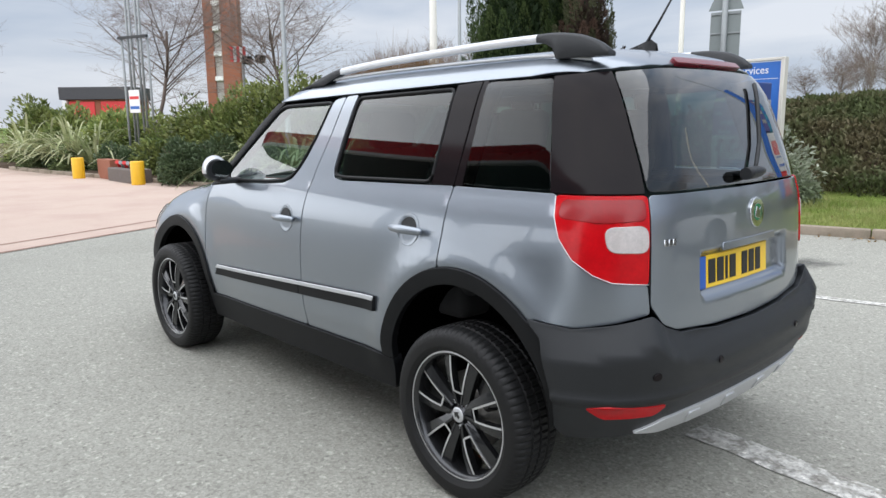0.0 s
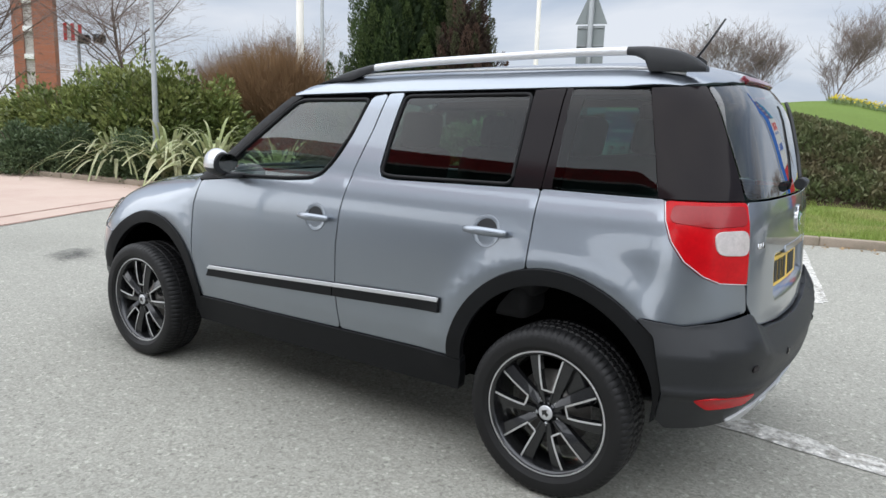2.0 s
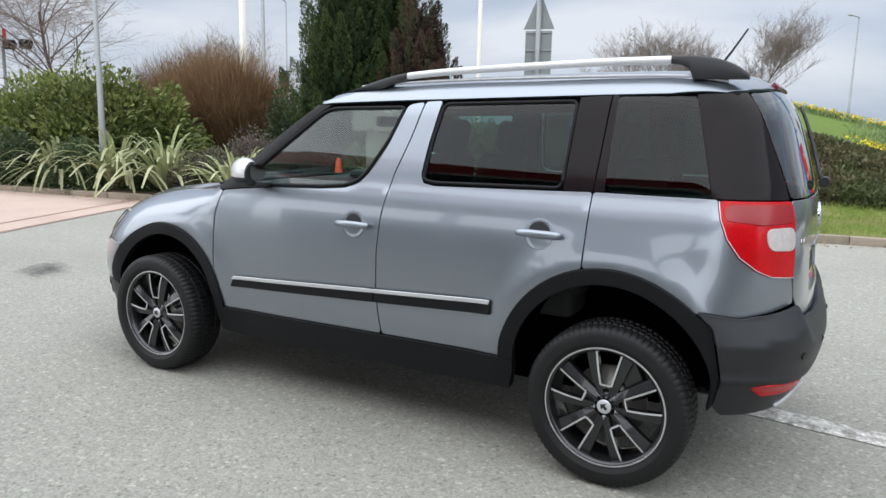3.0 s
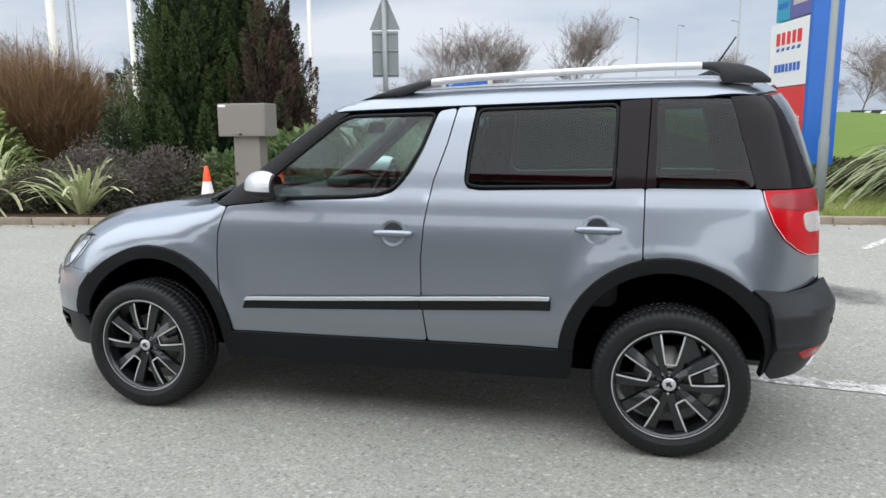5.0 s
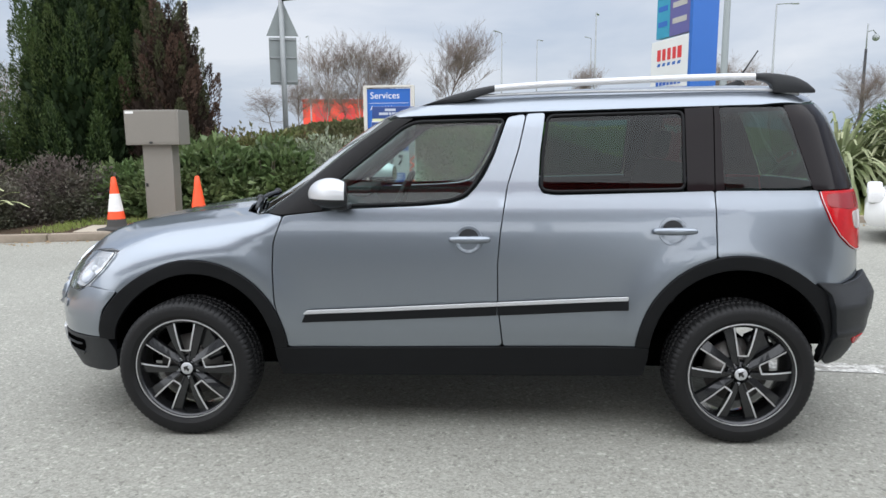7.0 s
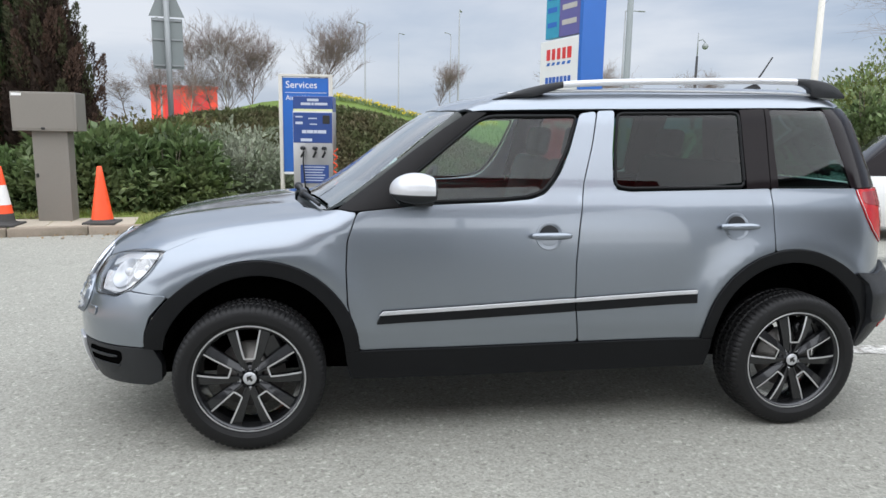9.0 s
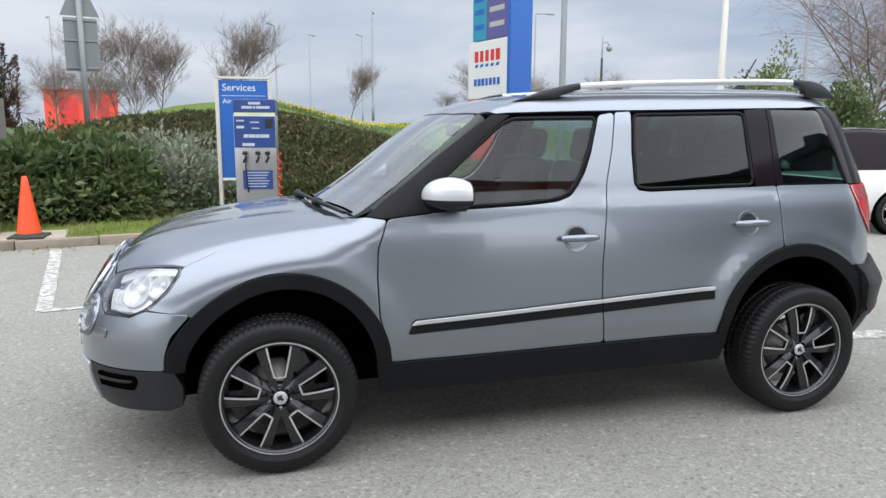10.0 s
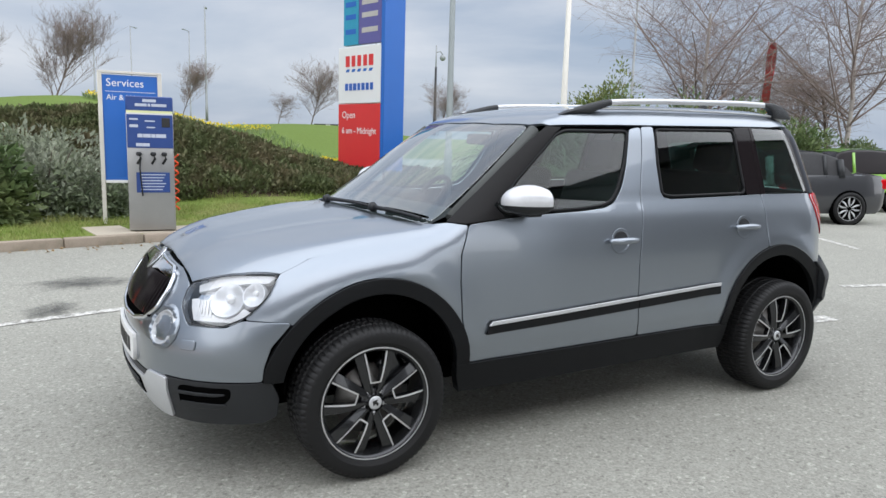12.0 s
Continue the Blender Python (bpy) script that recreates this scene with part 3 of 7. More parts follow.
def car_side(side):
    d = panel("front_door", rounded(DOOR_F, 0.02), PAINT_GREY, car, side=side, label="grey metallic front door")
    panel("window_glass", rounded(GLASS_F, 0.03), CLEAR_GLASS, d, off=-0.008, thick=0.004, side=side, label="clear window glass")
    piping("window_seal", rounded(GLASS_F, 0.03), 0.009, SILL_TRIM, d, off=-0.006, side=side, closed=True)
    handle("door_handle", -0.038, 0.146, 0.940, d, side)
    moulding("door_moulding", (-0.735, 0.575), (0.176, 0.622), d, side, True)
    r = panel("rear_door", rounded(DOOR_R, 0.012), PAINT_GREY, car, side=side, label="grey metallic rear door")
    panel("window_glass", rounded(GLASS_R, 0.03), TINT_GLASS, r, off=-0.008, thick=0.004, side=side, label="dark tinted window glass")
    piping("window_seal", rounded(GLASS_R, 0.03), 0.008, SILL_TRIM, r, off=-0.006, side=side, closed=True)
    panel("door_pillar", [(1.043, 1.156), (1.160, 1.158), (1.175, 1.535), (1.050, 1.527)], BLACK_GLOSS, r, off=0.001, side=side)
    handle("door_handle", 0.878, 1.068, 0.978, r, side)
    moulding("door_moulding", (0.184, 0.622), (0.772, 0.652), r, side, False)
    panel("rear_quarter", rounded(QUARTER, 0.012), PAINT_GREY, car, side=side)
    g = panel("quarter_window", rounded(GLASS_Q, 0.02), TINT_GLASS, car, off=-0.001, thick=0.004, side=side, label="dark tinted quarter window")
    panel("window_border", [(1.168, 1.158), (1.205, 1.160), (1.205, 1.536), (1.184, 1.536)], BLACK_GLOSS, g, off=0.0, side=side)
    panel("rear_pillar", [(1.625, 1.158), (1.932, 1.158), (1.925, 1.25), (1.905, 1.40), (1.88, 1.548), (1.55, 1.538), (1.58, 1.42), (1.605, 1.30)], BLACK_GLOSS, car, off=0.0, side=side, label="gloss black rear pillar")
    panel("front_pillar", [(-0.83, 1.052), (-0.63, 1.073), (-0.675, 1.128), (-0.54, 1.24), (-0.268, 1.459), (-0.22, 1.49), (-0.30, 1.492), (-0.42, 1.415), (-0.56, 1.315), (-0.72, 1.19), (-0.90, 1.058)], PILLAR, car, off=0.001, side=side, label="black windscreen pillar")
    panel("front_wing", rounded(FENDER, 0.01), PAINT_GREY, car, side=side)
    t = panel("tail_lamp", rounded(TAIL, 0.015), RED_LENS, car, off=0.006, side=side, label="glossy red tail lamp")
    panel("reversing_lens", rounded([(1.80, 1.055), (1.928, 1.058), (1.930, 0.975), (1.81, 0.980)], 0.03), REVERSE_LENS, t, off=0.009, side=side, label="frosted white reversing lens")
    panel("lamp_band", rounded([(1.672, 1.138), (1.662, 1.085), (1.79, 1.070), (1.925, 1.078), (1.925, 1.140)], 0.02), RED_DEEP, t, off=0.0075, thick=0.002, side=side)
    piping("lamp_seal", TAIL[:7], 0.0020, SILVER, t, off=0.006, side=side)
    # arch trims
    panel("arch_trim", arc(*ARCH_F, 0.440, 141, 3, 24) + arc(*ARCH_F, 0.380, 3, 172, 26) + [(-1.664, 0.452), (-1.686, 0.454)] + arc(*ARCH_F, 0.440, 168, 143, 5), SILL_TRIM, car, off=0.012, thick=0.035, step=0.05, side=side, label="black plastic wheel arch trim")
    panel("arch_trim", arc(*ARCH_R, 0.448, 46, 177, 24) + arc(*ARCH_R, 0.389, 177, -8, 26) + [(1.66, 0.38), (1.668, 0.50), (1.63, 0.70)], SILL_TRIM, car, off=0.012, thick=0.035, step=0.05, side=side, label="black plastic wheel arch trim")
    panel("sill_trim", [(-0.872, 0.414), (-0.866, 0.36), (-0.845, 0.284), (0.855, 0.298), (0.874, 0.38), (0.876, 0.434), (0.81, 0.438), (0.20, 0.432), (-0.80, 0.417)], SILL_TRIM, car, off=0.012, thick=0.05, side=side, label="black plastic sill trim")
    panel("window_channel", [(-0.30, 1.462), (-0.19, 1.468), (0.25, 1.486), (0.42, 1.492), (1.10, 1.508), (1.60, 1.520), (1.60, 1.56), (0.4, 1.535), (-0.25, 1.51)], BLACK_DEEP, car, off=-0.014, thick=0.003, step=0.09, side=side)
    # dark lining behind the gaps, their shade put into its near-black colour
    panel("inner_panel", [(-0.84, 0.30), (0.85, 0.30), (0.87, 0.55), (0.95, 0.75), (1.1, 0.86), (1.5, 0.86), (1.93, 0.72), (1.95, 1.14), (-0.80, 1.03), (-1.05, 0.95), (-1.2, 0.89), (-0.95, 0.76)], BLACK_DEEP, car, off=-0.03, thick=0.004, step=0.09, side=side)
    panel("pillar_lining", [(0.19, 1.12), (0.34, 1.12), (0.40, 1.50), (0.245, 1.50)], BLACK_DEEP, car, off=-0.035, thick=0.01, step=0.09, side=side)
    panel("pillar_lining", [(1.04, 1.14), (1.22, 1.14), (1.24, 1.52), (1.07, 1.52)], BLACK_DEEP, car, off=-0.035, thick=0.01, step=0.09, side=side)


def handle(name, x0, x1, z, parent, side):
    """A pull handle over a round dish, with the shade in the dish's upper half painted on."""
    mid = (x0 + x1) / 2 - 0.005
    panel("handle_dish", arc(mid, z, 0.062, 0, 350, 20), PAINT_GREY, parent, off=0.0015, thick=0.002, side=side, step=0.02, lift=lambda u, v: -0.012 * np.clip(1 - np.hypot(u - mid, v - z) / 0.06, 0, 1) + 0.001)
    # black half-moon standing in for the shade in the upper dish
    panel("handle_shade", [(mid - 0.044, z + 0.010)] + arc(mid, z + 0.002, 0.045, 168, 12, 12) + [(mid + 0.044, z + 0.010)], BLACK_TRIM, parent, off=0.003, thick=0.002, side=side, step=0.03)
    bm = bmesh.new()
    pts = skin_line([(x0, z), (x1, z)], 0.0, side=side, step=0.012)
    n = len(pts)
    out = Vector((0, -side, 0.12)).normalized()
    lifted = [p + out * (0.008 + 0.026 * math.sin(math.pi * min(max(i / (n - 1), 0.04), 0.96)) ** 0.4) for i, p in enumerate(pts)]
    tube(bm, lifted, [0.011 + 0.006 * math.sin(math.pi * i / (n - 1)) ** 0.5 for i in range(n)], 10)
    ob = part(name, smooth(bm), PAINT_GREY, parent, "grey pull handle")
    return ob


def moulding(name, a, b, parent, side, pointed):
    """The black rubbing strip with a bright upper edge."""
    h = 0.029
    out = [(a[0], a[1]), (b[0], b[1] - h), (b[0], b[1] + h), (a[0] + (0.03 if pointed else 0), a[1] + (0.03 if pointed else h))]
    if not pointed:
        out[0] = (a[0], a[1] - h)
    else:
        out[0] = (a[0] + 0.004, a[1] - h + 0.005)
    ob = panel(name, out, SILL_TRIM, parent, off=0.016, thick=0.018, side=side, label="black rubbing strip")
    panel("bright_edge", [(out[3][0] - 0.016, out[3][1] - 0.014), (out[2][0] - 0.003, out[2][1] - 0.014), out[2], out[3]], SILVER, ob, off=0.020, thick=0.006, side=side, label="bright silver edge")
    return ob


car_side(1)
car_side(-1)

# roof, over both sides, with the rails' ditches left to the rails
EAVE = pchip((-0.36, -0.2, 0.25, 0.4, 1.05, 1.6, 1.72), (1.494, 1.504, 1.519, 1.522, 1.538, 1.550, 1.556))


def side_point(x, z):
    return meet((np.array([[x, -0.2, z]]), np.array([[0.0, -1, 0]])))[0]


def over(p):
    return (float(p[0]), float(math.atan2(p[1], p[2] - 1.15)))


half = [over(meet(rays_top(np.array([x]), np.array([y])))[0]) for x, y in ((-0.415, 0.0), (-0.392, -0.3), (-0.338, -0.53))]
half += [over(side_point(x, float(EAVE(x)))) for x in (-0.28, -0.15, 0.05, 0.25, 0.5, 0.8, 1.1, 1.4, 1.6)]
half += [over(meet(rays_round(np.array([u]), np.array([v])))[0]) for u, v in ((1.78, 1.556), (1.885, 1.560), (2.05, 1.568), (2.2, 1.574), (2.507, 1.578))]
roof_outline = half + [(x, -v) for x, v in half[-2:0:-1]]
roof = panel("roof", roof_outline, PAINT_GREY, car, rays=rays_roof, step=0.06, label="grey metallic roof")
panel("headlining", [(-0.3, -0.95), (1.6, -0.95), (1.6, 0.95), (-0.3, 0.95)], LINING, car, rays=rays_roof, off=-0.04, step=0.12, thick=0.004)
# windscreen
screen = panel("windscreen", rounded([(-1.10, 0.0), (-1.075, -0.3), (-0.985, -0.64), (-0.93, -0.655), (-0.55, -0.60), (-0.345, -0.535), (-0.40, -0.3), (-0.425, 0), (-0.40, 0.3), (-0.345, 0.535), (-0.55, 0.60), (-0.93, 0.655), (-0.985, 0.64), (-1.075, 0.3)], 0.04), SCREEN_GLASS, car, rays=rays_top, off=-0.003, thick=0.005, label="clear raked windscreen")
# bonnet
SHUT = [(x, float(SHUT_Y(x))) for x in np.linspace(-0.955, -1.53, 14)]
edge = [meet(rays_round(np.array([u]), np.array([v])))[0] for u, v in [(s, z + 0.003) for s, z in SEAM] + [(-1.80, 0.868), (-1.90, 0.850), (-1.998, 0.815), (-2.05, 0.838), (-2.12, 0.853), (-2.28, 0.868), (-2.457, 0.878)]]
BONNET = SHUT + [(float(p[0]), abs(float(p[1]))) for p in edge]
bonnet_outline = BONNET + [(x, -y) for x, y in BONNET[-2::-1]] + [(-1.06, -0.55), (-1.115, -0.3), (-1.13, 0), (-1.115, 0.3), (-1.06, 0.55)]


def bonnet_lift(u, v):
    return 0.012 * np.exp(-(((np.abs(v) - 0.34 - (u + 2.0) * 0.14) / 0.10) ** 2)) * np.clip((-1.05 - u) / 0.2, 0, 1)


bonnet = panel("bonnet", bonnet_outline, PAINT_GREY, car, rays=rays_top, step=0.05, lift=bonnet_lift, label="grey metallic bonnet with raised ribs")
panel("scuttle", [(-0.97, 0.65), (-1.10, 0.3), (-1.115, 0), (-1.10, -0.3), (-0.97, -0.65), (-0.93, -0.6), (-1.02, 0), (-0.93, 0.6)], BLACK_TRIM, car, rays=rays_top, off=-0.02)
# tailgate
TG = [(1.946, 1.150), (1.944, 0.80), (1.99, 0.735), (2.05, 0.708), (2.25, 0.69), (2.507, 0.684)]
tg = TG + [(5.014 - s, z) for s, z in TG[-2::-1]]


def plate_hollow(u, v):
    """The sunken field that holds the number plate."""
    k = np.clip((0.345 - np.abs(u - 2.507)) / 0.03, 0, 1) * np.clip((0.945 - v) / 0.012, 0, 1) * np.clip((v - 0.775) / 0.045, 0, 1)
    return -0.034 * k * k * (3 - 2 * k)


tailgate = panel("tailgate", rounded(tg, 0.015), PAINT_GREY, car, step=0.02, lift=plate_hollow, label="grey metallic tailgate")
RG = [(1.944, 1.163), (1.936, 1.25), (1.915, 1.40), (1.892, 1.545), (2.2, 1.562), (2.507, 1.566)]
rg = RG + [(5.014 - s, z) for s, z in RG[-2::-1]]
panel("rear_window", rounded(rg, 0.02), REAR_GLASS, tailgate, off=0.0, thick=0.004, label="dark tinted rear window")
# rear bumper
BT = [(1.585, 0.752), (1.72, 0.734), (1.83, 0.751), (1.937, 0.773), (1.985, 0.728), (2.05, 0.701), (2.25, 0.683), (2.507, 0.677)]
BB = [(2.507, 0.385), (2.25, 0.388), (2.03, 0.392), (1.9, 0.36), (1.70, 0.345), (1.665, 0.38), (1.672, 0.50), (1.635, 0.70)]
rb = BT + [(5.014 - s, z) for s, z in BT[-2::-1]] + [(5.014 - s, z) for s, z in BB[::-1]] + BB[1:]


BUMPER_TOP = pchip([p[0] for p in BT], [p[1] for p in BT])


def rear_bulge(u, v):
    return 0.055 * np.clip((BUMPER_TOP(np.minimum(u, 5.014 - u)) + 0.002 - v) / 0.095, 0, 1) * np.clip((v - 0.30) / 0.2, 0, 1) * np.clip((np.minimum(u, 5.014 - u) - 1.5) / 0.3, 0, 1) - 0.022 * np.clip((0.63 - v) / 0.15, 0, 1) + 0.012 * np.clip(1 - np.abs(v - 0.512) / 0.022, 0, 1)


bumper_r = panel("rear_bumper", rounded(rb, 0.012), BLACK_TRIM, car, off=0.02, thick=0.06, step=0.025, lift=rear_bulge, label="black textured plastic rear bumper")
# front bumper
FT = [(-1.603, 0.688), (-1.75, 0.698), (-1.80, 0.668), (-1.925, 0.664), (-1.978, 0.728), (-2.0, 0.807), (-2.06, 0.833), (-2.12, 0.849), (-2.457, 0.868)]
FB = [(-2.457, 0.44), (-2.08, 0.445), (-2.0, 0.458), (-1.81, 0.457), (-1.692, 0.460), (-1.685, 0.52), (-1.664, 0.60)]
fb = FT + [(-4.914 - s, z) for s, z in FT[-2::-1]] + [(-4.914 - s, z) for s, z in FB[::-1]] + FB[1:]
bumper_f = panel("front_bumper", rounded(fb, 0.012), PAINT_GREY, car, off=0.004, thick=0.03, label="grey metallic front bumper")
LT = [(-1.665, 0.452), (-1.81, 0.446), (-2.0, 0.448), (-2.08, 0.436), (-2.457, 0.43)]
LB = [(-2.457, 0.25), (-2.1, 0.255), (-1.9, 0.262), (-1.70, 0.275), (-1.655, 0.30), (-1.645, 0.38)]
lb = LT + [(-4.914 - s, z) for s, z in LT[-2::-1]] + [(-4.914 - s, z) for s, z in LB[::-1]] + LB[1:]
bumper_l = panel("lower_bumper", rounded(lb, 0.01), BLACK_TRIM, car, off=0.004, thick=0.05, label="black plastic lower bumper")


# ---------------------------------------------------------------- wheels
def tyre_mesh():
    bm = bmesh.new()
    seg = 312
    prof = [(0.240, -0.086), (0.246, -0.100), (0.262, -0.110), (0.288, -0.112), (0.306, -0.107), (0.318, -0.097), (0.325, -0.084), (0.3275, -0.070), (0.3285, -0.050), (0.322, -0.047), (0.322, -0.040), (0.329, -0.037), (0.329, -0.006), (0.322, -0.004), (0.322, 0.004), (0.329, 0.006), (0.329, 0.037), (0.322, 0.040), (0.322, 0.047), (0.3285, 0.050), (0.3275, 0.070), (0.325, 0.084), (0.315, 0.100), (0.29, 0.112), (0.25, 0.105), (0.236, 0.088)]
    rings = []
    for i, (r, h) in enumerate(prof):
        ring = []
        for k in range(seg):
            a = k * math.tau / seg
            cut = 0.0
            if 5 <= i <= 8 or 19 <= i <= 22:
                cut = 0.005 if k % 4 == 0 else 0.0
            elif 11 <= i <= 16:
                cut = 0.006 if k % 4 == 2 else 0.0
            ring.append(bm.verts.new(((r - cut) * math.cos(a), h, (r - cut) * math.sin(a))))
        rings.append(ring)
    for r, s in zip(rings, rings[1:]):
        for k in range(seg):
            bm.faces.new((r[k], s[k], s[(k + 1) % seg], r[(k + 1) % seg]))
    bmesh.ops.recalc_face_normals(bm, faces=bm.faces[:])
    return to_mesh("tyre", smooth(bm, 25), RUBBER)


def spoke_mesh(lean):
    """One arm of a pair; its bright machined edge faces the gap inside the pair."""
    bm = bmesh.new()
    rows = []
    for i in range(7):
        t = i / 6
        r = (0.040, 0.086, 0.112, 0.14, 0.17, 0.20, 0.232)[i]
        w = 0.024 + 0.020 * t
        bright = 0.0075
        depth = -0.070 - 0.014 * math.sin(math.pi * (0.15 + 0.75 * t))
        base = 0.006 if i == 0 else 0.017 + 0.038 * (t - 1 / 6)
        row = []
        for off, d in ((0.0, 0.03), (0.0, 0.0), (bright, -0.001), (bright + 0.002, 0.003), (bright + w, 0.012), (bright + w + 0.002, 0.035)):
            row.append(Vector((lean * (base + off), depth + d, r)))
        rows.append(row)
    vs = [[bm.verts.new(p) for p in row] for row in rows]
    for a, b in zip(vs, vs[1:]):
        for k in range(5):
            f = bm.faces.new((a[k], a[k + 1], b[k + 1], b[k]) if lean > 0 else (a[k], b[k], b[k + 1], a[k + 1]))
            f.material_index = 1 if k == 1 and a is not vs[0] else 0
    if lean > 0:
        vs = [bm.verts.new(p) for p in ((-0.021, -0.0795, 0.084), (0.021, -0.0795, 0.084), (0.022, -0.0805, 0.0915), (-0.022, -0.0805, 0.0915))]
        f = bm.faces.new(vs)
        f.material_index = 1
    return to_mesh("spoke", bm, [RIM_DARK, RIM_CUT])


TYRE, SPOKES = tyre_mesh(), [spoke_mesh(1), spoke_mesh(-1)]
bm = bmesh.new()
lathe(bm, [(0.232, 0.09), (0.215, 0.06), (0.205, 0.0), (0.215, -0.055), (0.222, -0.075), (0.226, -0.088), (0.236, -0.094), (0.241, -0.095), (0.244, -0.088)], 96, "y")
for f in bm.faces:
    c = f.calc_center_median()
    f.material_index = 1 if c.y < -0.091 else 0
bmesh.ops.recalc_face_normals(bm, faces=bm.faces[:])
BARREL = to_mesh("rim", bm, [RIM_DARK, RIM_CUT])
bm = bmesh.new()
lathe(bm, [(0.0, -0.083), (0.024, -0.083), (0.029, -0.080), (0.030, -0.070), (0.040, -0.062), (0.050, -0.060), (0.056, -0.052), (0.060, -0.02)], 40, "y")
for f in bm.faces:
    f.material_index = 1 if math.hypot(f.calc_center_median().x, f.calc_center_median().z) < 0.0285 else 0
bmesh.ops.recalc_face_normals(bm, faces=bm.faces[:])
HUB = to_mesh("hub_cap", bm, [RIM_DARK, SILVER])
bm = bmesh.new()
prism(bm, [(-0.010, -0.012), (-0.002, -0.004), (0.008, -0.014), (0.014, -0.004), (0.004, 0.006), (0.010, 0.014), (-0.002, 0.012), (-0.014, 0.008)], 0.002, Matrix.Rotation(radians(90), 4, "X"))
EMBLEM = to_mesh("hub_emblem", bm, INK)
bm = bmesh.new()
lathe(bm, [(0.0, -0.030), (0.085, -0.030), (0.090, -0.012), (0.150, -0.012), (0.150, 0.008), (0.06, 0.008)], 48, "y")
bmesh.ops.recalc_face_normals(bm, faces=bm.faces[:])
DISC = to_mesh("brake_disc", bm, material("brake_steel", (0.22, 0.21, 0.2), 0.45, metal=0.8, vary=0.2))
bm = bmesh.new()
box(bm, (0.10, 0.06, 0.16), (0.135, -0.01, 0.06), 0.015)
CALIPER = to_mesh("brake_caliper", smooth(bm), RIM_DARK)
bm = bmesh.new()
lathe(bm, [(0.0, -0.068), (0.007, -0.068), (0.009, -0.064), (0.009, -0.04)], 10, "y")
bmesh.ops.recalc_face_normals(bm, faces=bm.faces[:])
BOLT = to_mesh("wheel_bolt", bm, SILVER)


def wheel(x, y, turn, side):
    w = new("wheel", BARREL)
    w.parent = car
    w["label"] = "dark ten-spoke alloy wheel with machined edges"
    w.matrix_basis = Matrix.Translation((x, y, 0.327)) @ (Matrix.Rotation(math.pi, 4, "Z") if side < 0 else Matrix())

    def sub(name, mesh, m=Matrix(), label=""):
        ob = new(name, mesh)
        ob.parent = w
        ob.matrix_basis = m
        if label:
            ob["label"] = label

    sub("tyre", TYRE, Matrix(), "black rubber tyre with block tread")
    for i in range(5):
        m = Matrix.Rotation(radians(turn + 72 * i), 4, "Y")
        sub("spoke", SPOKES[0], m)
        sub("spoke", SPOKES[1], m)
        sub("wheel_bolt", BOLT, Matrix.Rotation(radians(turn + 36 + 72 * i), 4, "Y") @ Matrix.Translation((0, 0, 0.050)))
    sub("hub_cap", HUB)
    sub("hub_emblem", EMBLEM, Matrix.Translation((0, -0.0835, 0)))
    sub("brake_disc", DISC)
    sub("brake_caliper", CALIPER, Matrix.Rotation(radians(-25), 4, "Y"))


WHEEL_Y = 0.778
wheel(1.289, -WHEEL_Y, 2, 1)
wheel(-1.289, -WHEEL_Y, 0, 1)
wheel(1.289, WHEEL_Y, 10, -1)
wheel(-1.289, WHEEL_Y, 30, -1)

# wheel housings and floor pan, coloured near black to paint in the shade there
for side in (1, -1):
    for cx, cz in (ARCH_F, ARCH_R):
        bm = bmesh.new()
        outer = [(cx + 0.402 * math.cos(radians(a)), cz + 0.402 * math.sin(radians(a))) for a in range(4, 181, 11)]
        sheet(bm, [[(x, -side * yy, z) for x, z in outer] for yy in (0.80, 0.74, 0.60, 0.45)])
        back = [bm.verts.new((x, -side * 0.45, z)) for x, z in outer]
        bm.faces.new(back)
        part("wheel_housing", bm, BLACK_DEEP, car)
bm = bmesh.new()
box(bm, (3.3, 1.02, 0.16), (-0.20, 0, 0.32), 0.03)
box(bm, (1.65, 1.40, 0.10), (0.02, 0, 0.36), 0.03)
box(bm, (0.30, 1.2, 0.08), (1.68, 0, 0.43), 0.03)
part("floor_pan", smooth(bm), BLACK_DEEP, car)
bm = bmesh.new()
tube(bm, [(1.4, -0.42, 0.33), (1.62, -0.43, 0.33), (1.78, -0.44, 0.325)], 0.026, 14)
part("exhaust_pipe", bm, RIM_DARK, car, "dull steel exhaust pipe")

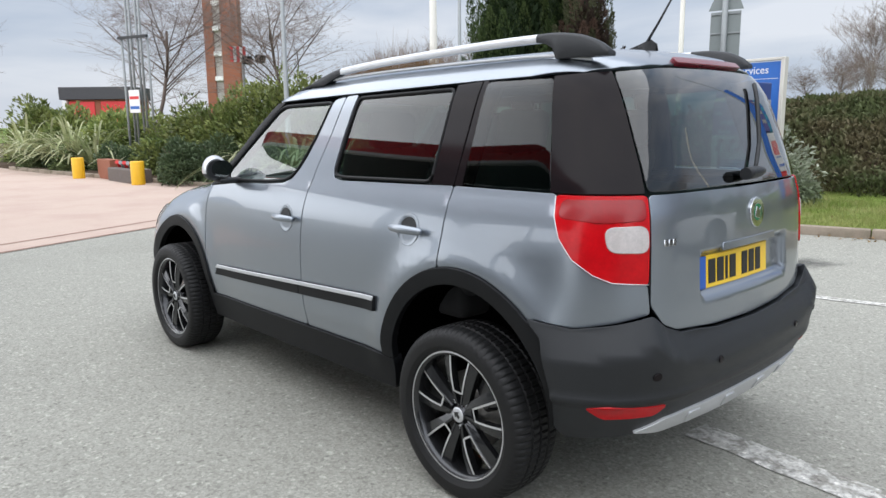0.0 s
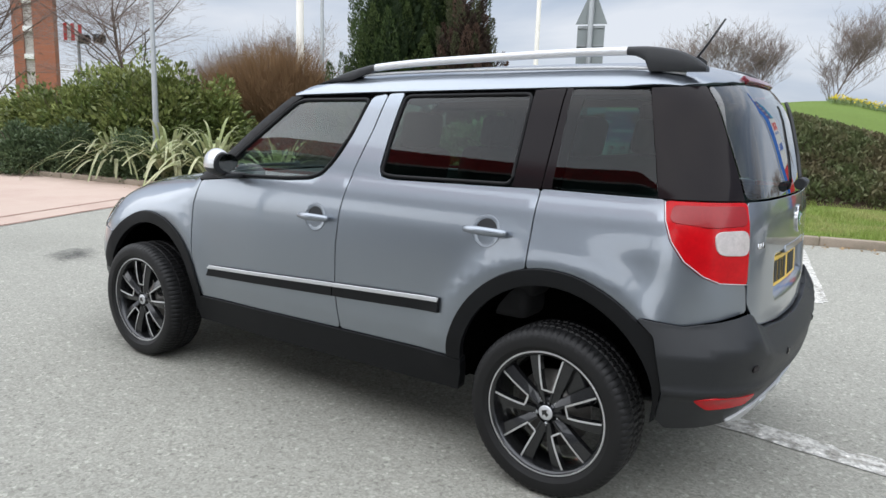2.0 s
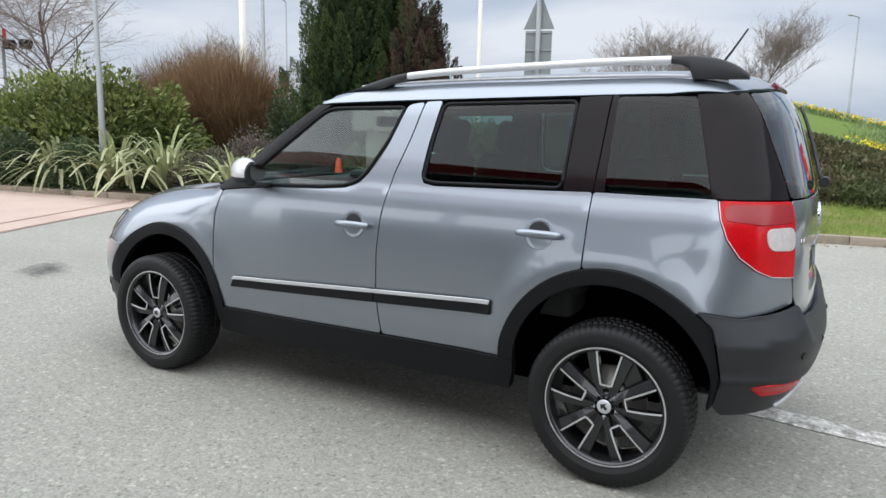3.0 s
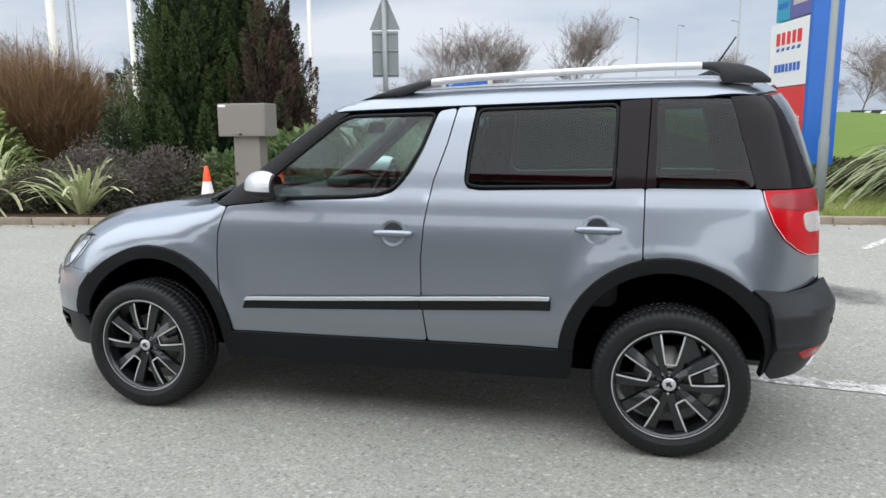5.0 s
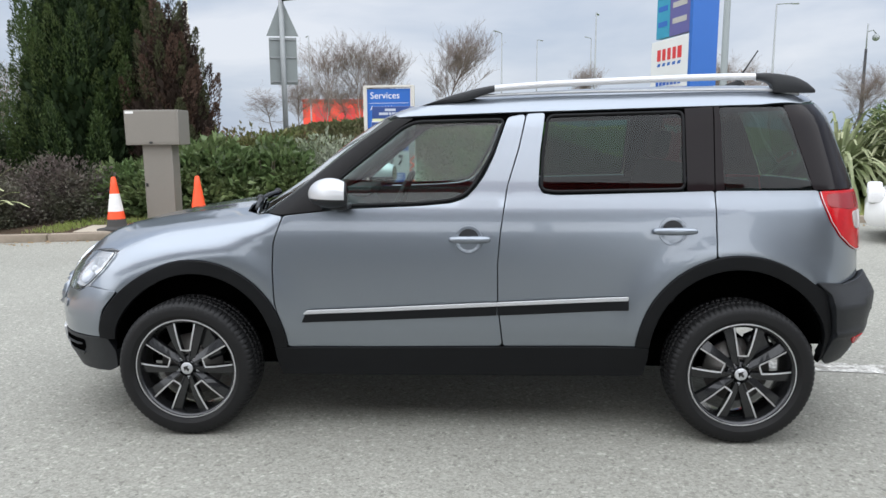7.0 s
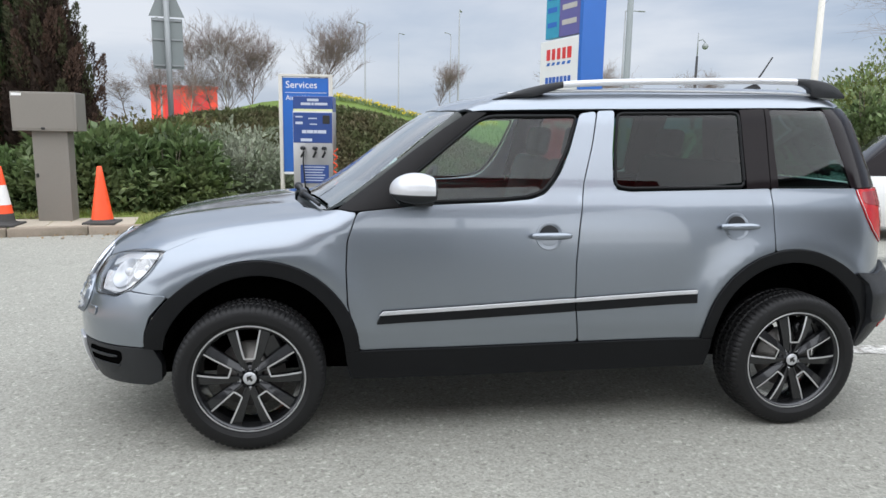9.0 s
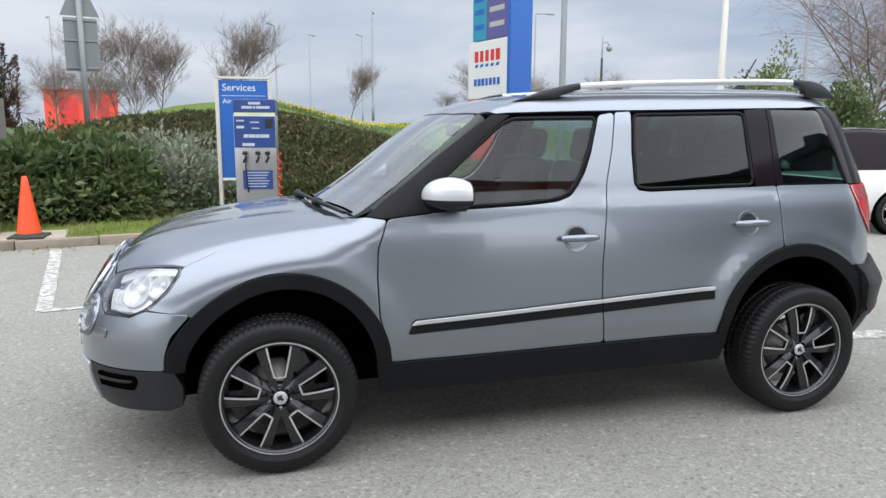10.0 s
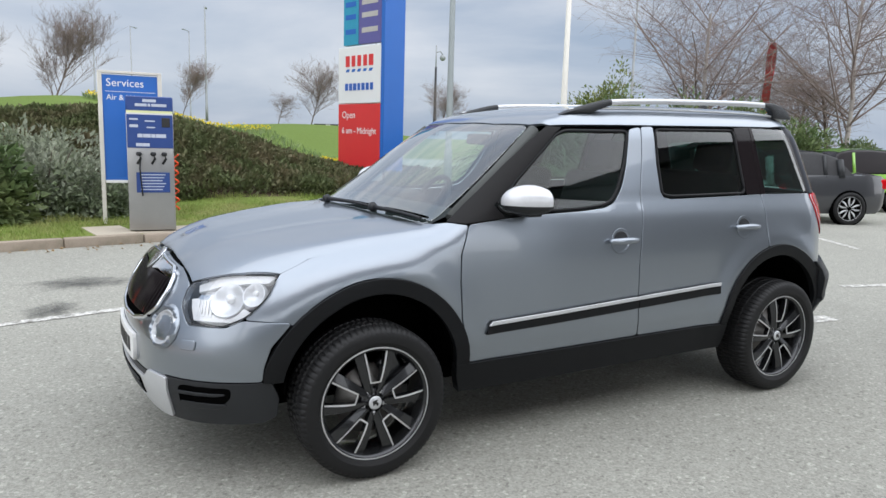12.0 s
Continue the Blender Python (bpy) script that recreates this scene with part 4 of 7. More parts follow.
# ---------------------------------------------------------------- roof rails, mirrors, aerial
RAIL_TOP = pchip((-0.215, 0.0, 0.18, 0.768, 1.30, 1.43, 1.551, 1.63, 1.672), (1.542, 1.612, 1.648, 1.677, 1.690, 1.690, 1.677, 1.647, 1.616))
RAIL_WIDE = pchip((-0.215, 0.0, 0.18, 1.38, 1.6, 1.678), (0.034, 0.026, 0.018, 0.018, 0.026, 0.022))
for side in (1, -1):
    def yr(x):
        return -side * (0.545 - 0.012 * abs(x - 0.8) - 0.16 * max(x - 1.5, 0))

    def roof_at(x):
        return float(meet(rays_top(np.array([x]), np.array([yr(x)])))[0][2]) - 0.008

    def rail_piece(xs, under):
        """A stretch of the rail: a rounded bar whose underside follows under(x)."""
        bm = bmesh.new()
        rows = []
        for x in xs:
            z, low, w, y0 = float(RAIL_TOP(x)), under(x), float(RAIL_WIDE(x)), yr(x)
            low = min(low, z - 0.006)
            k = min(0.010, (z - low) * 0.35)
            rows.append([(x, y0 + sy * w, zz) for sy, zz in ((0.9, low), (1.0, low + k), (0.97, z - k), (0.6, z - 0.002), (0.0, z), (-0.6, z - 0.002), (-0.97, z - k), (-1.0, low + k), (-0.9, low), (0.9, low))])
        sheet(bm, rows)
        bmesh.ops.remove_doubles(bm, verts=bm.verts[:], dist=0.0004)
        bmesh.ops.contextual_create(bm, geom=[e for e in bm.edges if len(e.link_faces) == 1])
        bmesh.ops.recalc_face_normals(bm, faces=bm.faces[:])
        return smooth(bm, 55)

    rail = part("roof_rail", rail_piece(np.linspace(0.17, 1.385, 22), lambda x: float(RAIL_TOP(x)) - 0.031), SILVER, car, "satin silver roof rail")
    part("rail_foot", rail_piece(np.linspace(-0.215, 0.169, 14), lambda x: roof_at(x) if x < -0.02 else max(roof_at(x), float(RAIL_TOP(x)) - 0.031 - 0.025 * (1 - (x + 0.02) / 0.19))), BLACK_TRIM, rail, "black plastic front rail foot")
    part("rail_foot", rail_piece(np.linspace(1.386, 1.671, 17), lambda x: max(roof_at(x), 1.598) if x > 1.47 else float(RAIL_TOP(x)) - 0.031 - 0.030 * ((x - 1.386) / 0.084) ** 2), BLACK_TRIM, rail, "black plastic rear rail foot")
    bm = bmesh.new()
    tube(bm, [Vector((x, yr(x), float(meet(rays_roof([x], [-side * 0.86]))[0][2]) + 0.006)) for x in np.linspace(-0.1, 1.6, 14)], 0.007, 6)
    part("rail_base", bm, SILVER, rail, "bright strip under the rail")

    # door mirror: swept-back housing, cap, foot, glass
    cut = Vector((0.81, 0.59 * side, 0.0)).normalized()
    shell = bmesh.new()
    bmesh.ops.create_icosphere(shell, subdivisions=4, radius=1)
    for v in shell.verts:
        x, y, z = v.co
        v.co = Vector((x * 0.130, y * 0.068, z * 0.080 if z > -0.25 else -0.020 + (z + 0.25) * 0.055))
    cap = shell.copy()
    bmesh.ops.bisect_plane(shell, geom=shell.verts[:] + shell.edges[:] + shell.faces[:], plane_co=cut * 0.078, plane_no=cut, clear_outer=True)
    rim = [e for e in shell.edges if len(e.link_faces) == 1]
    bmesh.ops.contextual_create(shell, geom=rim)
    for co, no in (((0, 0, -0.016), (0, 0, -1)), (cut * 0.068, cut)):
        bmesh.ops.bisect_plane(cap, geom=cap.verts[:] + cap.edges[:] + cap.faces[:], plane_co=co, plane_no=no, clear_outer=True)
    for v in cap.verts:
        v.co *= 1.02
    at = Matrix.Translation((-0.568, -side * 0.874, 1.150)) @ Matrix.Rotation(radians(-30 * side), 4, "Z") @ Matrix.Diagonal((0.94, 0.94, 0.94, 1))
    body = part("door_mirror", smooth(shell, 50), BLACK_TRIM, car, "black door mirror with a silver cap", at)
    part("mirror_cap", smooth(cap, 60), MIRROR_CAP, body, "silver-white mirror cap")
    bm = bmesh.new()
    box(bm, (0.085, 0.15, 0.026), (0.0, side * 0.075, -0.060), 0.010, Matrix.Rotation(radians(30 * side), 4, "Z"), 2)
    part("mirror_foot", smooth(bm), BLACK_TRIM, body)
    bm = bmesh.new()
    across = Vector((-cut.y, cut.x, 0))
    bm.faces.new([bm.verts.new(cut * 0.0795 + across * (0.066 * math.cos(a)) + Vector((0, 0, 0.008 + 0.047 * math.sin(a)))) for a in np.linspace(0, math.tau, 29)[:-1]])
    bmesh.ops.recalc_face_normals(bm, faces=bm.faces[:])
    part("mirror_glass", bm, MIRROR_GLASS, body, "dark mirror glass")

bm = bmesh.new()
sheet(bm, [[(1.40, y, 1.660) for y in (-0.028, 0, 0.028)], [(1.46, y, 1.664 + h) for y, h in ((-0.026, 0), (0, 0.022), (0.026, 0))], [(1.50, y, 1.655 + h) for y, h in ((-0.022, 0), (0, 0.045), (0.022, 0))], [(1.53, y, 1.645 + h) for y, h in ((-0.014, 0), (0, 0.035), (0.014, 0))]])
bmesh.ops.solidify(bm, geom=bm.faces[:], thickness=0.004)
aerial = part("aerial", smooth(bm), BLACK_TRIM, car, "black roof aerial with a raked mast")
bm = bmesh.new()
tube(bm, [(1.485, 0, 1.69), (1.53, 0, 1.755), (1.59, 0, 1.85)], [0.006, 0.005, 0.004], 8)
part("mast", bm, BLACK_TRIM, aerial)

# ---------------------------------------------------------------- tail: plate, badge, lamps, wiper, skid plate
plate = panel("number_plate", [(2.187, 0.925), (2.187, 0.815), (2.69, 0.815), (2.69, 0.925)], YELLOW_PLATE, tailgate, off=-0.020, thick=0.008, label="yellow plate with black bars and a blue band")
panel("blue_band", [(2.187, 0.925), (2.187, 0.815), (2.225, 0.815), (2.225, 0.925)], PLATE_BLUE, plate, off=-0.018, thick=0.001)
for k, (u0, u1) in enumerate(((2.246, 2.286), (2.302, 2.342), (2.358, 2.370), (2.388, 2.428), (2.478, 2.518), (2.534, 2.574), (2.590, 2.630))):
    panel("plate_bar", [(u0, 0.910), (u0, 0.830), (u1, 0.830), (u1, 0.910)], INK, plate, off=-0.018, thick=0.001)
panel("plate_handle", [(2.30, 0.965), (2.30, 0.942), (2.71, 0.942), (2.71, 0.965)], PAINT_GREY, tailgate, off=0.004, thick=0.02)


def disc(u, v, r, mat, parent, name, off, rays=rays_round, thick=0.004, label="", lift=None, ring=None):
    outline = [(u + r * math.cos(a), v + r * math.sin(a)) for a in np.linspace(0, math.tau, 28)[:-1]]
    return panel(name, outline, mat, parent, rays=rays, off=off, thick=thick, step=0.03, label=label, lift=lift)


badge = disc(2.54, 1.053, 0.053, CHROME, tailgate, "badge", 0.008, label="round chrome badge with green middle", thick=0.008)
disc(2.54, 1.053, 0.030, GREEN_BADGE, badge, "badge_middle", 0.010)
panel("badge_emblem", [(2.515, 1.04), (2.525, 1.075), (2.545, 1.06), (2.56, 1.07), (2.55, 1.03)], CHROME, badge, off=0.012, thick=0.002)
for u in (1.990, 2.008, 2.026):
    panel("model_mark", [(u, 1.008), (u, 0.990), (u + 0.011, 0.990), (u + 0.011, 1.008)], CHROME, tailgate, off=0.003, thick=0.002)
panel("high_brake_lamp", rounded([(2.27, 1.604), (2.27, 1.586), (2.744, 1.586), (2.744, 1.604)], 0.008), BRAKE_LENS, car, off=0.012, thick=0.02, label="dark red high brake lamp")
for side in (1, -1):
    panel("bumper_reflector", rounded([(1.752, 0.487), (1.80, 0.497), (1.985, 0.478), (1.95, 0.442), (1.80, 0.446)], 0.015), RED_LENS, bumper_r, off=0.026, thick=0.01, side=side, lift=rear_bulge, label="red bumper reflector")
SK = [(1.90, 0.372), (2.0, 0.412), (2.1, 0.418), (2.507, 0.425)]
SL = [(2.507, 0.335), (2.3, 0.335), (2.12, 0.345), (2.0, 0.350)]
panel("skid_plate", rounded(SK + [(5.014 - s, z) for s, z in SK[-2::-1]] + [(5.014 - s, z) for s, z in SL[::-1]] + SL[1:], 0.012), SILVER, bumper_r, off=0.030, thick=0.05, lift=rear_bulge, label="satin silver skid plate")
for u in (2.15, 2.38, 2.634, 2.864):
    panel("skid_rib", rounded([(u - 0.03, 0.40), (u + 0.03, 0.40), (u + 0.02, 0.35), (u - 0.02, 0.35)], 0.01), SILVER, bumper_r, off=0.036, thick=0.012, lift=rear_bulge)
for u in (1.93, 2.20, 2.81, 3.08):
    disc(u, 0.59, 0.011, BLACK_GLOSS, bumper_r, "parking_sensor", 0.024, lift=rear_bulge)
bm = bmesh.new()
pts = skin_line([(2.42, 1.198), (2.56, 1.202)], 0.035)
tube(bm, pts, [0.022] * (len(pts) - 2) + [0.02, 0.012], 10)
wiper = part("rear_wiper", bm, BLACK_TRIM, tailgate, "black rear wiper")
bm = bmesh.new()
tube(bm, skin_line([(2.53, 1.205), (2.62, 1.30), (2.70, 1.45), (2.74, 1.52)], 0.02), 0.008, 6)
part("wiper_blade", bm, BLACK_TRIM, wiper)

# ---------------------------------------------------------------- nose: lamps, grille, plates, wipers
LAMP = [(-1.652, 0.866), (-1.80, 0.860), (-1.90, 0.842), (-1.992, 0.808), (-1.972, 0.732), (-1.92, 0.672), (-1.808, 0.676), (-1.742, 0.712), (-1.682, 0.785)]
for side in (1, -1):
    lamp = panel("headlamp", rounded(LAMP, 0.025), HEAD_GLASS, car, off=0.008, thick=0.03, side=side, label="clear wraparound headlamp with bright reflectors")
    panel("lamp_bowl", [(-1.64, 0.875), (-1.80, 0.87), (-2.01, 0.82), (-1.93, 0.66), (-1.80, 0.66), (-1.68, 0.76)], SILVER, lamp, off=-0.055, thick=0.004, side=side, lift=lambda u, v: 0.03 * np.abs(np.sin(u * 22)))
    panel("lamp_rim", [(-1.66, 0.860), (-1.80, 0.853), (-1.90, 0.834), (-1.98, 0.80), (-1.96, 0.778), (-1.88, 0.808), (-1.78, 0.826), (-1.69, 0.832)], CLEAR_LENS, lamp, off=-0.02, thick=0.02, side=side)
    panel("lamp_rim", [(-1.975, 0.75), (-1.93, 0.68), (-1.80, 0.685), (-1.73, 0.72), (-1.76, 0.735), (-1.82, 0.708), (-1.91, 0.704), (-1.95, 0.755)], CLEAR_LENS, lamp, off=-0.02, thick=0.02, side=side)
    ind = panel("indicator_box", rounded([(-1.958, 0.765), (-1.925, 0.690), (-1.868, 0.695), (-1.885, 0.775)], 0.01), CHROME, lamp, off=-0.025, thick=0.03, side=side)
    for j in range(5):
        u = -1.944 + j * 0.013
        panel("indicator_rib", [(u, 0.752 + j * 0.002), (u + 0.018, 0.700), (u + 0.024, 0.700), (u + 0.006, 0.753 + j * 0.002)], CLEAR_LENS, lamp, off=-0.018, thick=0.006, side=side)
    for u, v, ru, rv in ((-1.825, 0.765, 0.058, 0.058), (-1.735, 0.790, 0.036, 0.040)):
        panel("reflector_bowl", [(u + ru * math.cos(a), v + rv * math.sin(a)) for a in np.linspace(0, math.tau, 26)[:-1]], SILVER, lamp, off=-0.012, thick=0.02, step=0.018, side=side, lift=lambda p, q, u=u, v=v, ru=ru, rv=rv: -0.03 * np.clip(1 - ((p - u) / ru) ** 2 - ((q - v) / rv) ** 2, 0, 1))
        bm = bmesh.new()
        c = meet(rays_round([u], [v]), -0.03)[0]
        bmesh.ops.create_uvsphere(bm, u_segments=14, v_segments=8, radius=ru * 0.34, matrix=Matrix.Translation((c[0], c[1] * side, c[2])))
        part("bulb_shield", smooth(bm), CLEAR_LENS, lamp)
    piping("lamp_gasket", rounded(LAMP, 0.025), 0.0028, BLACK_TRIM, lamp, off=0.006, side=side, closed=True)
    # round fog lamps
    oval = lambda ru, rv: [(-2.018 + ru * math.cos(a), 0.642 + rv * math.sin(a)) for a in np.linspace(0, math.tau, 36)[:-1]]  # noqa: E731
    dome = lambda p, q, ru, rv: np.clip(1 - ((p + 2.018) / ru) ** 2 - ((q - 0.642) / rv) ** 2, 0, 1)  # noqa: E731
    ring = panel("fog_lamp", oval(0.066, 0.086), PAINT_GREY, bumper_f, off=0.004, thick=0.03, step=0.015, side=side, label="round front fog lamp", lift=lambda p, q: 0.022 * np.clip(dome(p, q, 0.068, 0.088) / 0.35, 0, 1) - 0.05 * np.clip((dome(p, q, 0.068, 0.088) - 0.38) / 0.3, 0, 1))
    panel("lamp_ring", oval(0.047, 0.062), SILVER, ring, off=0.012, thick=0.016, step=0.02, side=side, lift=lambda p, q: -0.014 * np.clip(dome(p, q, 0.047, 0.062) / 0.3, 0, 1))
    panel("lamp_bowl", oval(0.041, 0.055), CHROME, ring, off=0.014, thick=0.004, step=0.012, side=side, lift=lambda p, q: -0.012 - 0.02 * dome(p, q, 0.041, 0.055) + 0.003 * np.sin(p * 300))
    panel("lamp_glass", oval(0.041, 0.055), HEAD_GLASS, ring, off=0.016, thick=0.003, step=0.02, side=side, lift=lambda p, q: 0.006 * dome(p, q, 0.041, 0.055))
    panel("washer_cover", rounded([(-1.93, 0.612), (-1.93, 0.578), (-1.885, 0.580), (-1.885, 0.614)], 0.008), PAINT_GREY, bumper_f, off=0.009, thick=0.006, side=side)
    vent = panel("lower_vent", rounded([(-1.945, 0.428), (-1.95, 0.335), (-1.83, 0.342), (-1.79, 0.385), (-1.785, 0.428)], 0.02), BLACK_DEEP, bumper_l, off=0.0055, thick=0.002, side=side)
    for v, h in ((0.403, 0.010), (0.358, 0.022)):
        panel("vent_bar", rounded([(-1.945, v), (-1.945, v - h), (-1.83, v - h + 0.002), (-1.80, v)], 0.006), BLACK_TRIM, vent, off=0.009, thick=0.008, side=side)

# grille with upright slats in a chrome frame
GR = [(-2.10, 0.815), (-2.075, 0.77), (-2.085, 0.70), (-2.14, 0.648), (-2.26, 0.622), (-2.457, 0.615)]
gr = GR + [(-4.914 - s, z) for s, z in GR[-2::-1]] + [(-2.75, 0.846), (-2.457, 0.862), (-2.164, 0.846)]
grille = panel("grille", rounded(gr, 0.015), BLACK_DEEP, car, off=0.008, thick=0.02, label="black upright-slatted grille in a chrome frame")
for u in np.arange(-2.80, -2.11, 0.026):
    panel("grille_slat", [(u, 0.81), (u, 0.66), (u + 0.010, 0.66), (u + 0.010, 0.81)], BLACK_GLOSS, grille, off=0.018, thick=0.012, step=0.1)
piping("grille_frame", rounded(gr, 0.015), 0.010, CHROME, grille, off=0.012, closed=True, label="chrome grille frame")
panel("grille_brow", rounded([(-2.10, 0.812), (-2.13, 0.842), (-2.457, 0.872), (-2.784, 0.842), (-2.814, 0.812), (-2.60, 0.820), (-2.457, 0.80), (-2.314, 0.820)], 0.01), CHROME, grille, off=0.016, thick=0.02, label="chrome brow with badge")
disc(-2.457, 0.845, 0.042, CHROME, grille, "nose_badge", 0.022, label="round chrome badge")
panel("front_plate", [(-2.20, 0.56), (-2.20, 0.45), (-2.714, 0.45), (-2.714, 0.56)], PLATE_WHITE, bumper_f, off=0.020, thick=0.016, label="white plate with black bars")
for k in range(7):
    u = -2.25 - k * 0.062
    panel("plate_bar", [(u, 0.535), (u, 0.475), (u - 0.042, 0.475), (u - 0.042, 0.535)], INK, bumper_f, off=0.022, thick=0.001)
FS = [(-1.985, 0.446), (-2.07, 0.452), (-2.10, 0.41), (-2.457, 0.40)]
FU = [(-2.457, 0.285), (-2.2, 0.282), (-2.06, 0.262), (-2.005, 0.264), (-1.992, 0.33)]
panel("front_skid_plate", rounded(FS + [(-4.914 - s, z) for s, z in FS[-2::-1]] + [(-4.914 - s, z) for s, z in FU[::-1]] + FU[1:], 0.012), SILVER, bumper_l, off=0.014, thick=0.03, label="satin silver front skid plate")
panel("lower_grille", rounded([(-2.13, 0.395), (-2.13, 0.318), (-2.784, 0.318), (-2.784, 0.395)], 0.02), BLACK_DEEP, bumper_l, off=0.017, thick=0.004)
for v in (0.335, 0.36, 0.385):
    panel("lower_slat", [(-2.14, v), (-2.14, v - 0.008), (-2.774, v - 0.008), (-2.774, v)], BLACK_TRIM, bumper_l, off=0.021, thick=0.006)

# windscreen wipers
for base, tip in (((-1.07, -0.30), (-0.985, -0.64)), ((-1.12, 0.20), (-1.075, -0.26))):
    bm = bmesh.new()
    run = [(base[0] + (tip[0] - base[0]) * i / 8, base[1] + (tip[1] - base[1]) * i / 8) for i in range(9)]
    up = skin_line(run, 0.016, rays=rays_top, step=0.06)
    tube(bm, up, [0.013 - 0.006 * i / len(up) for i in range(len(up))], 6)
    arm = part("wiper", bm, BLACK_TRIM, car, "black windscreen wiper")
    bm = bmesh.new()
    low = skin_line([(x + 0.035, y) for x, y in run[1:]], 0.008, rays=rays_top, step=0.06)
    tube(bm, low, 0.006, 5)
    part("wiper_blade", bm, BLACK_DEEP, arm)
    bm = bmesh.new()
    bmesh.ops.create_uvsphere(bm, u_segments=12, v_segments=8, radius=0.024, matrix=Matrix.Translation(up[0]))
    part("wiper_pivot", smooth(bm), BLACK_TRIM, arm)


# ---------------------------------------------------------------- cabin
def seat(x, y, wide, heads):
    bm = bmesh.new()
    box(bm, (0.52, wide, 0.16), (x - 0.22, y, 0.66), 0.05, seg=3)
    base = part("seat", smooth(bm, 60), SEAT, car, "dark fabric seat")
    bm = bmesh.new()
    box(bm, (0.13, wide * 0.98, 0.60), (x + 0.06, y, 0.97), 0.05, Matrix.Rotation(radians(14), 4, "Y"), 3)
    part("seat_back", smooth(bm, 60), SEAT, base)
    for hy in heads:
        bm = bmesh.new()
        box(bm, (0.09, 0.25, 0.17), (x + 0.155, y + hy, 1.35), 0.035, Matrix.Rotation(radians(10), 4, "Y"), 3)
        tube(bm, [(x + 0.14, y + hy - 0.06, 1.22), (x + 0.15, y + hy - 0.06, 1.32)], 0.007, 6)
        tube(bm, [(x + 0.14, y + hy + 0.06, 1.22), (x + 0.15, y + hy + 0.06, 1.32)], 0.007, 6)
        part("headrest", smooth(bm, 60), SEAT, base)


seat(0.16, -0.36, 0.50, (0,))
seat(0.16, 0.36, 0.50, (0,))
seat(1.02, 0.0, 1.22, (-0.38, 0.38))
bm = bmesh.new()
sheet(bm, [[(x, y, z) for y in np.linspace(-0.66, 0.66, 9)] for x, z in ((-1.0, 1.02), (-0.86, 1.075), (-0.72, 1.085), (-0.60, 1.05), (-0.55, 0.95), (-0.60, 0.70))])
dash = part("dashboard", smooth(bm, 60), DASH, car, "dark dashboard")
bm = bmesh.new()
box(bm, (0.16, 0.42, 0.06), (-0.62, 0.36, 1.09), 0.025, seg=2)
part("instrument_hood", smooth(bm), DASH, dash)
bm = bmesh.new()
ang = Matrix.Translation((-0.40, 0.36, 1.02)) @ Matrix.Rotation(radians(-64), 4, "Y")
tube(bm, [ang @ Vector((0.185 * math.cos(a), 0.185 * math.sin(a), 0)) for a in np.linspace(0, math.tau, 33)], 0.016, 8, cap=False)
for a in (90, 210, 330):
    tube(bm, [ang @ Vector((0, 0, -0.03)), ang @ Vector((0.18 * math.cos(radians(a)), 0.18 * math.sin(radians(a)), 0))], 0.014, 6)
part("steering_wheel", bm, DASH, car, "dark steering wheel with a bright spoke")
bm = bmesh.new()
box(bm, (0.03, 0.22, 0.06), (-0.30, 0.0, 1.42), 0.012, Matrix.Rotation(radians(10), 4, "Y"), 2)
part("cabin_mirror", smooth(bm), DASH, car)
for side in (1, -1):
    bm = bmesh.new()
    tube(bm, [Vector((x, -side * y, z)) for x, y, z in ((-0.86, 0.69, 1.06), (-0.58, 0.625, 1.27), (-0.33, 0.56, 1.47))], 0.032, 8)
    part("pillar_lining", bm, LINING, car)
    bm = bmesh.new()
    sheet(bm, [[(x, -side * 0.735, z) for x in np.linspace(-0.72, 0.80, 8)] for z in (0.5, 0.8, 0.9)] + [[(x, -side * 0.735, 1.0) for x in np.linspace(-0.72, 1.12, 8)]] + [[(x, -side * 0.742, 1.08) for x in np.linspace(-0.75, 1.12, 8)]])
    part("door_lining", bm, DASH, car)
bm = bmesh.new()
box(bm, (0.5, 1.1, 0.03), (1.45, 0, 1.08), 0.01)
part("parcel_shelf", smooth(bm), SEAT, car)


# ---------------------------------------------------------------- plants
def leaf_material(name, color, rand=0.3, rough=0.55, second=None, spec=0.3):
    m = material(name, color, rough, vary=0.12, scale=1.5, fine=30, rand=rand, second=second, patch=(0.42, 0.62), spec=spec)
    nt = m.node_tree
    out = next(n for n in nt.nodes if n.type == "OUTPUT_MATERIAL")
    p = next(n for n in nt.nodes if n.type == "BSDF_PRINCIPLED")
    hsv = next(n for n in nt.nodes if n.type == "HUE_SAT")
    tr = nt.nodes.new("ShaderNodeBsdfTranslucent")
    nt.links.new(hsv.outputs[0], tr.inputs[0])
    mix = node(nt, "ShaderNodeMixShader", Fac=0.25)
    nt.links.new(p.outputs[0], mix.inputs[1])
    nt.links.new(tr.outputs[0], mix.inputs[2])
    nt.links.new(mix.outputs[0], out.inputs[0])
    return m


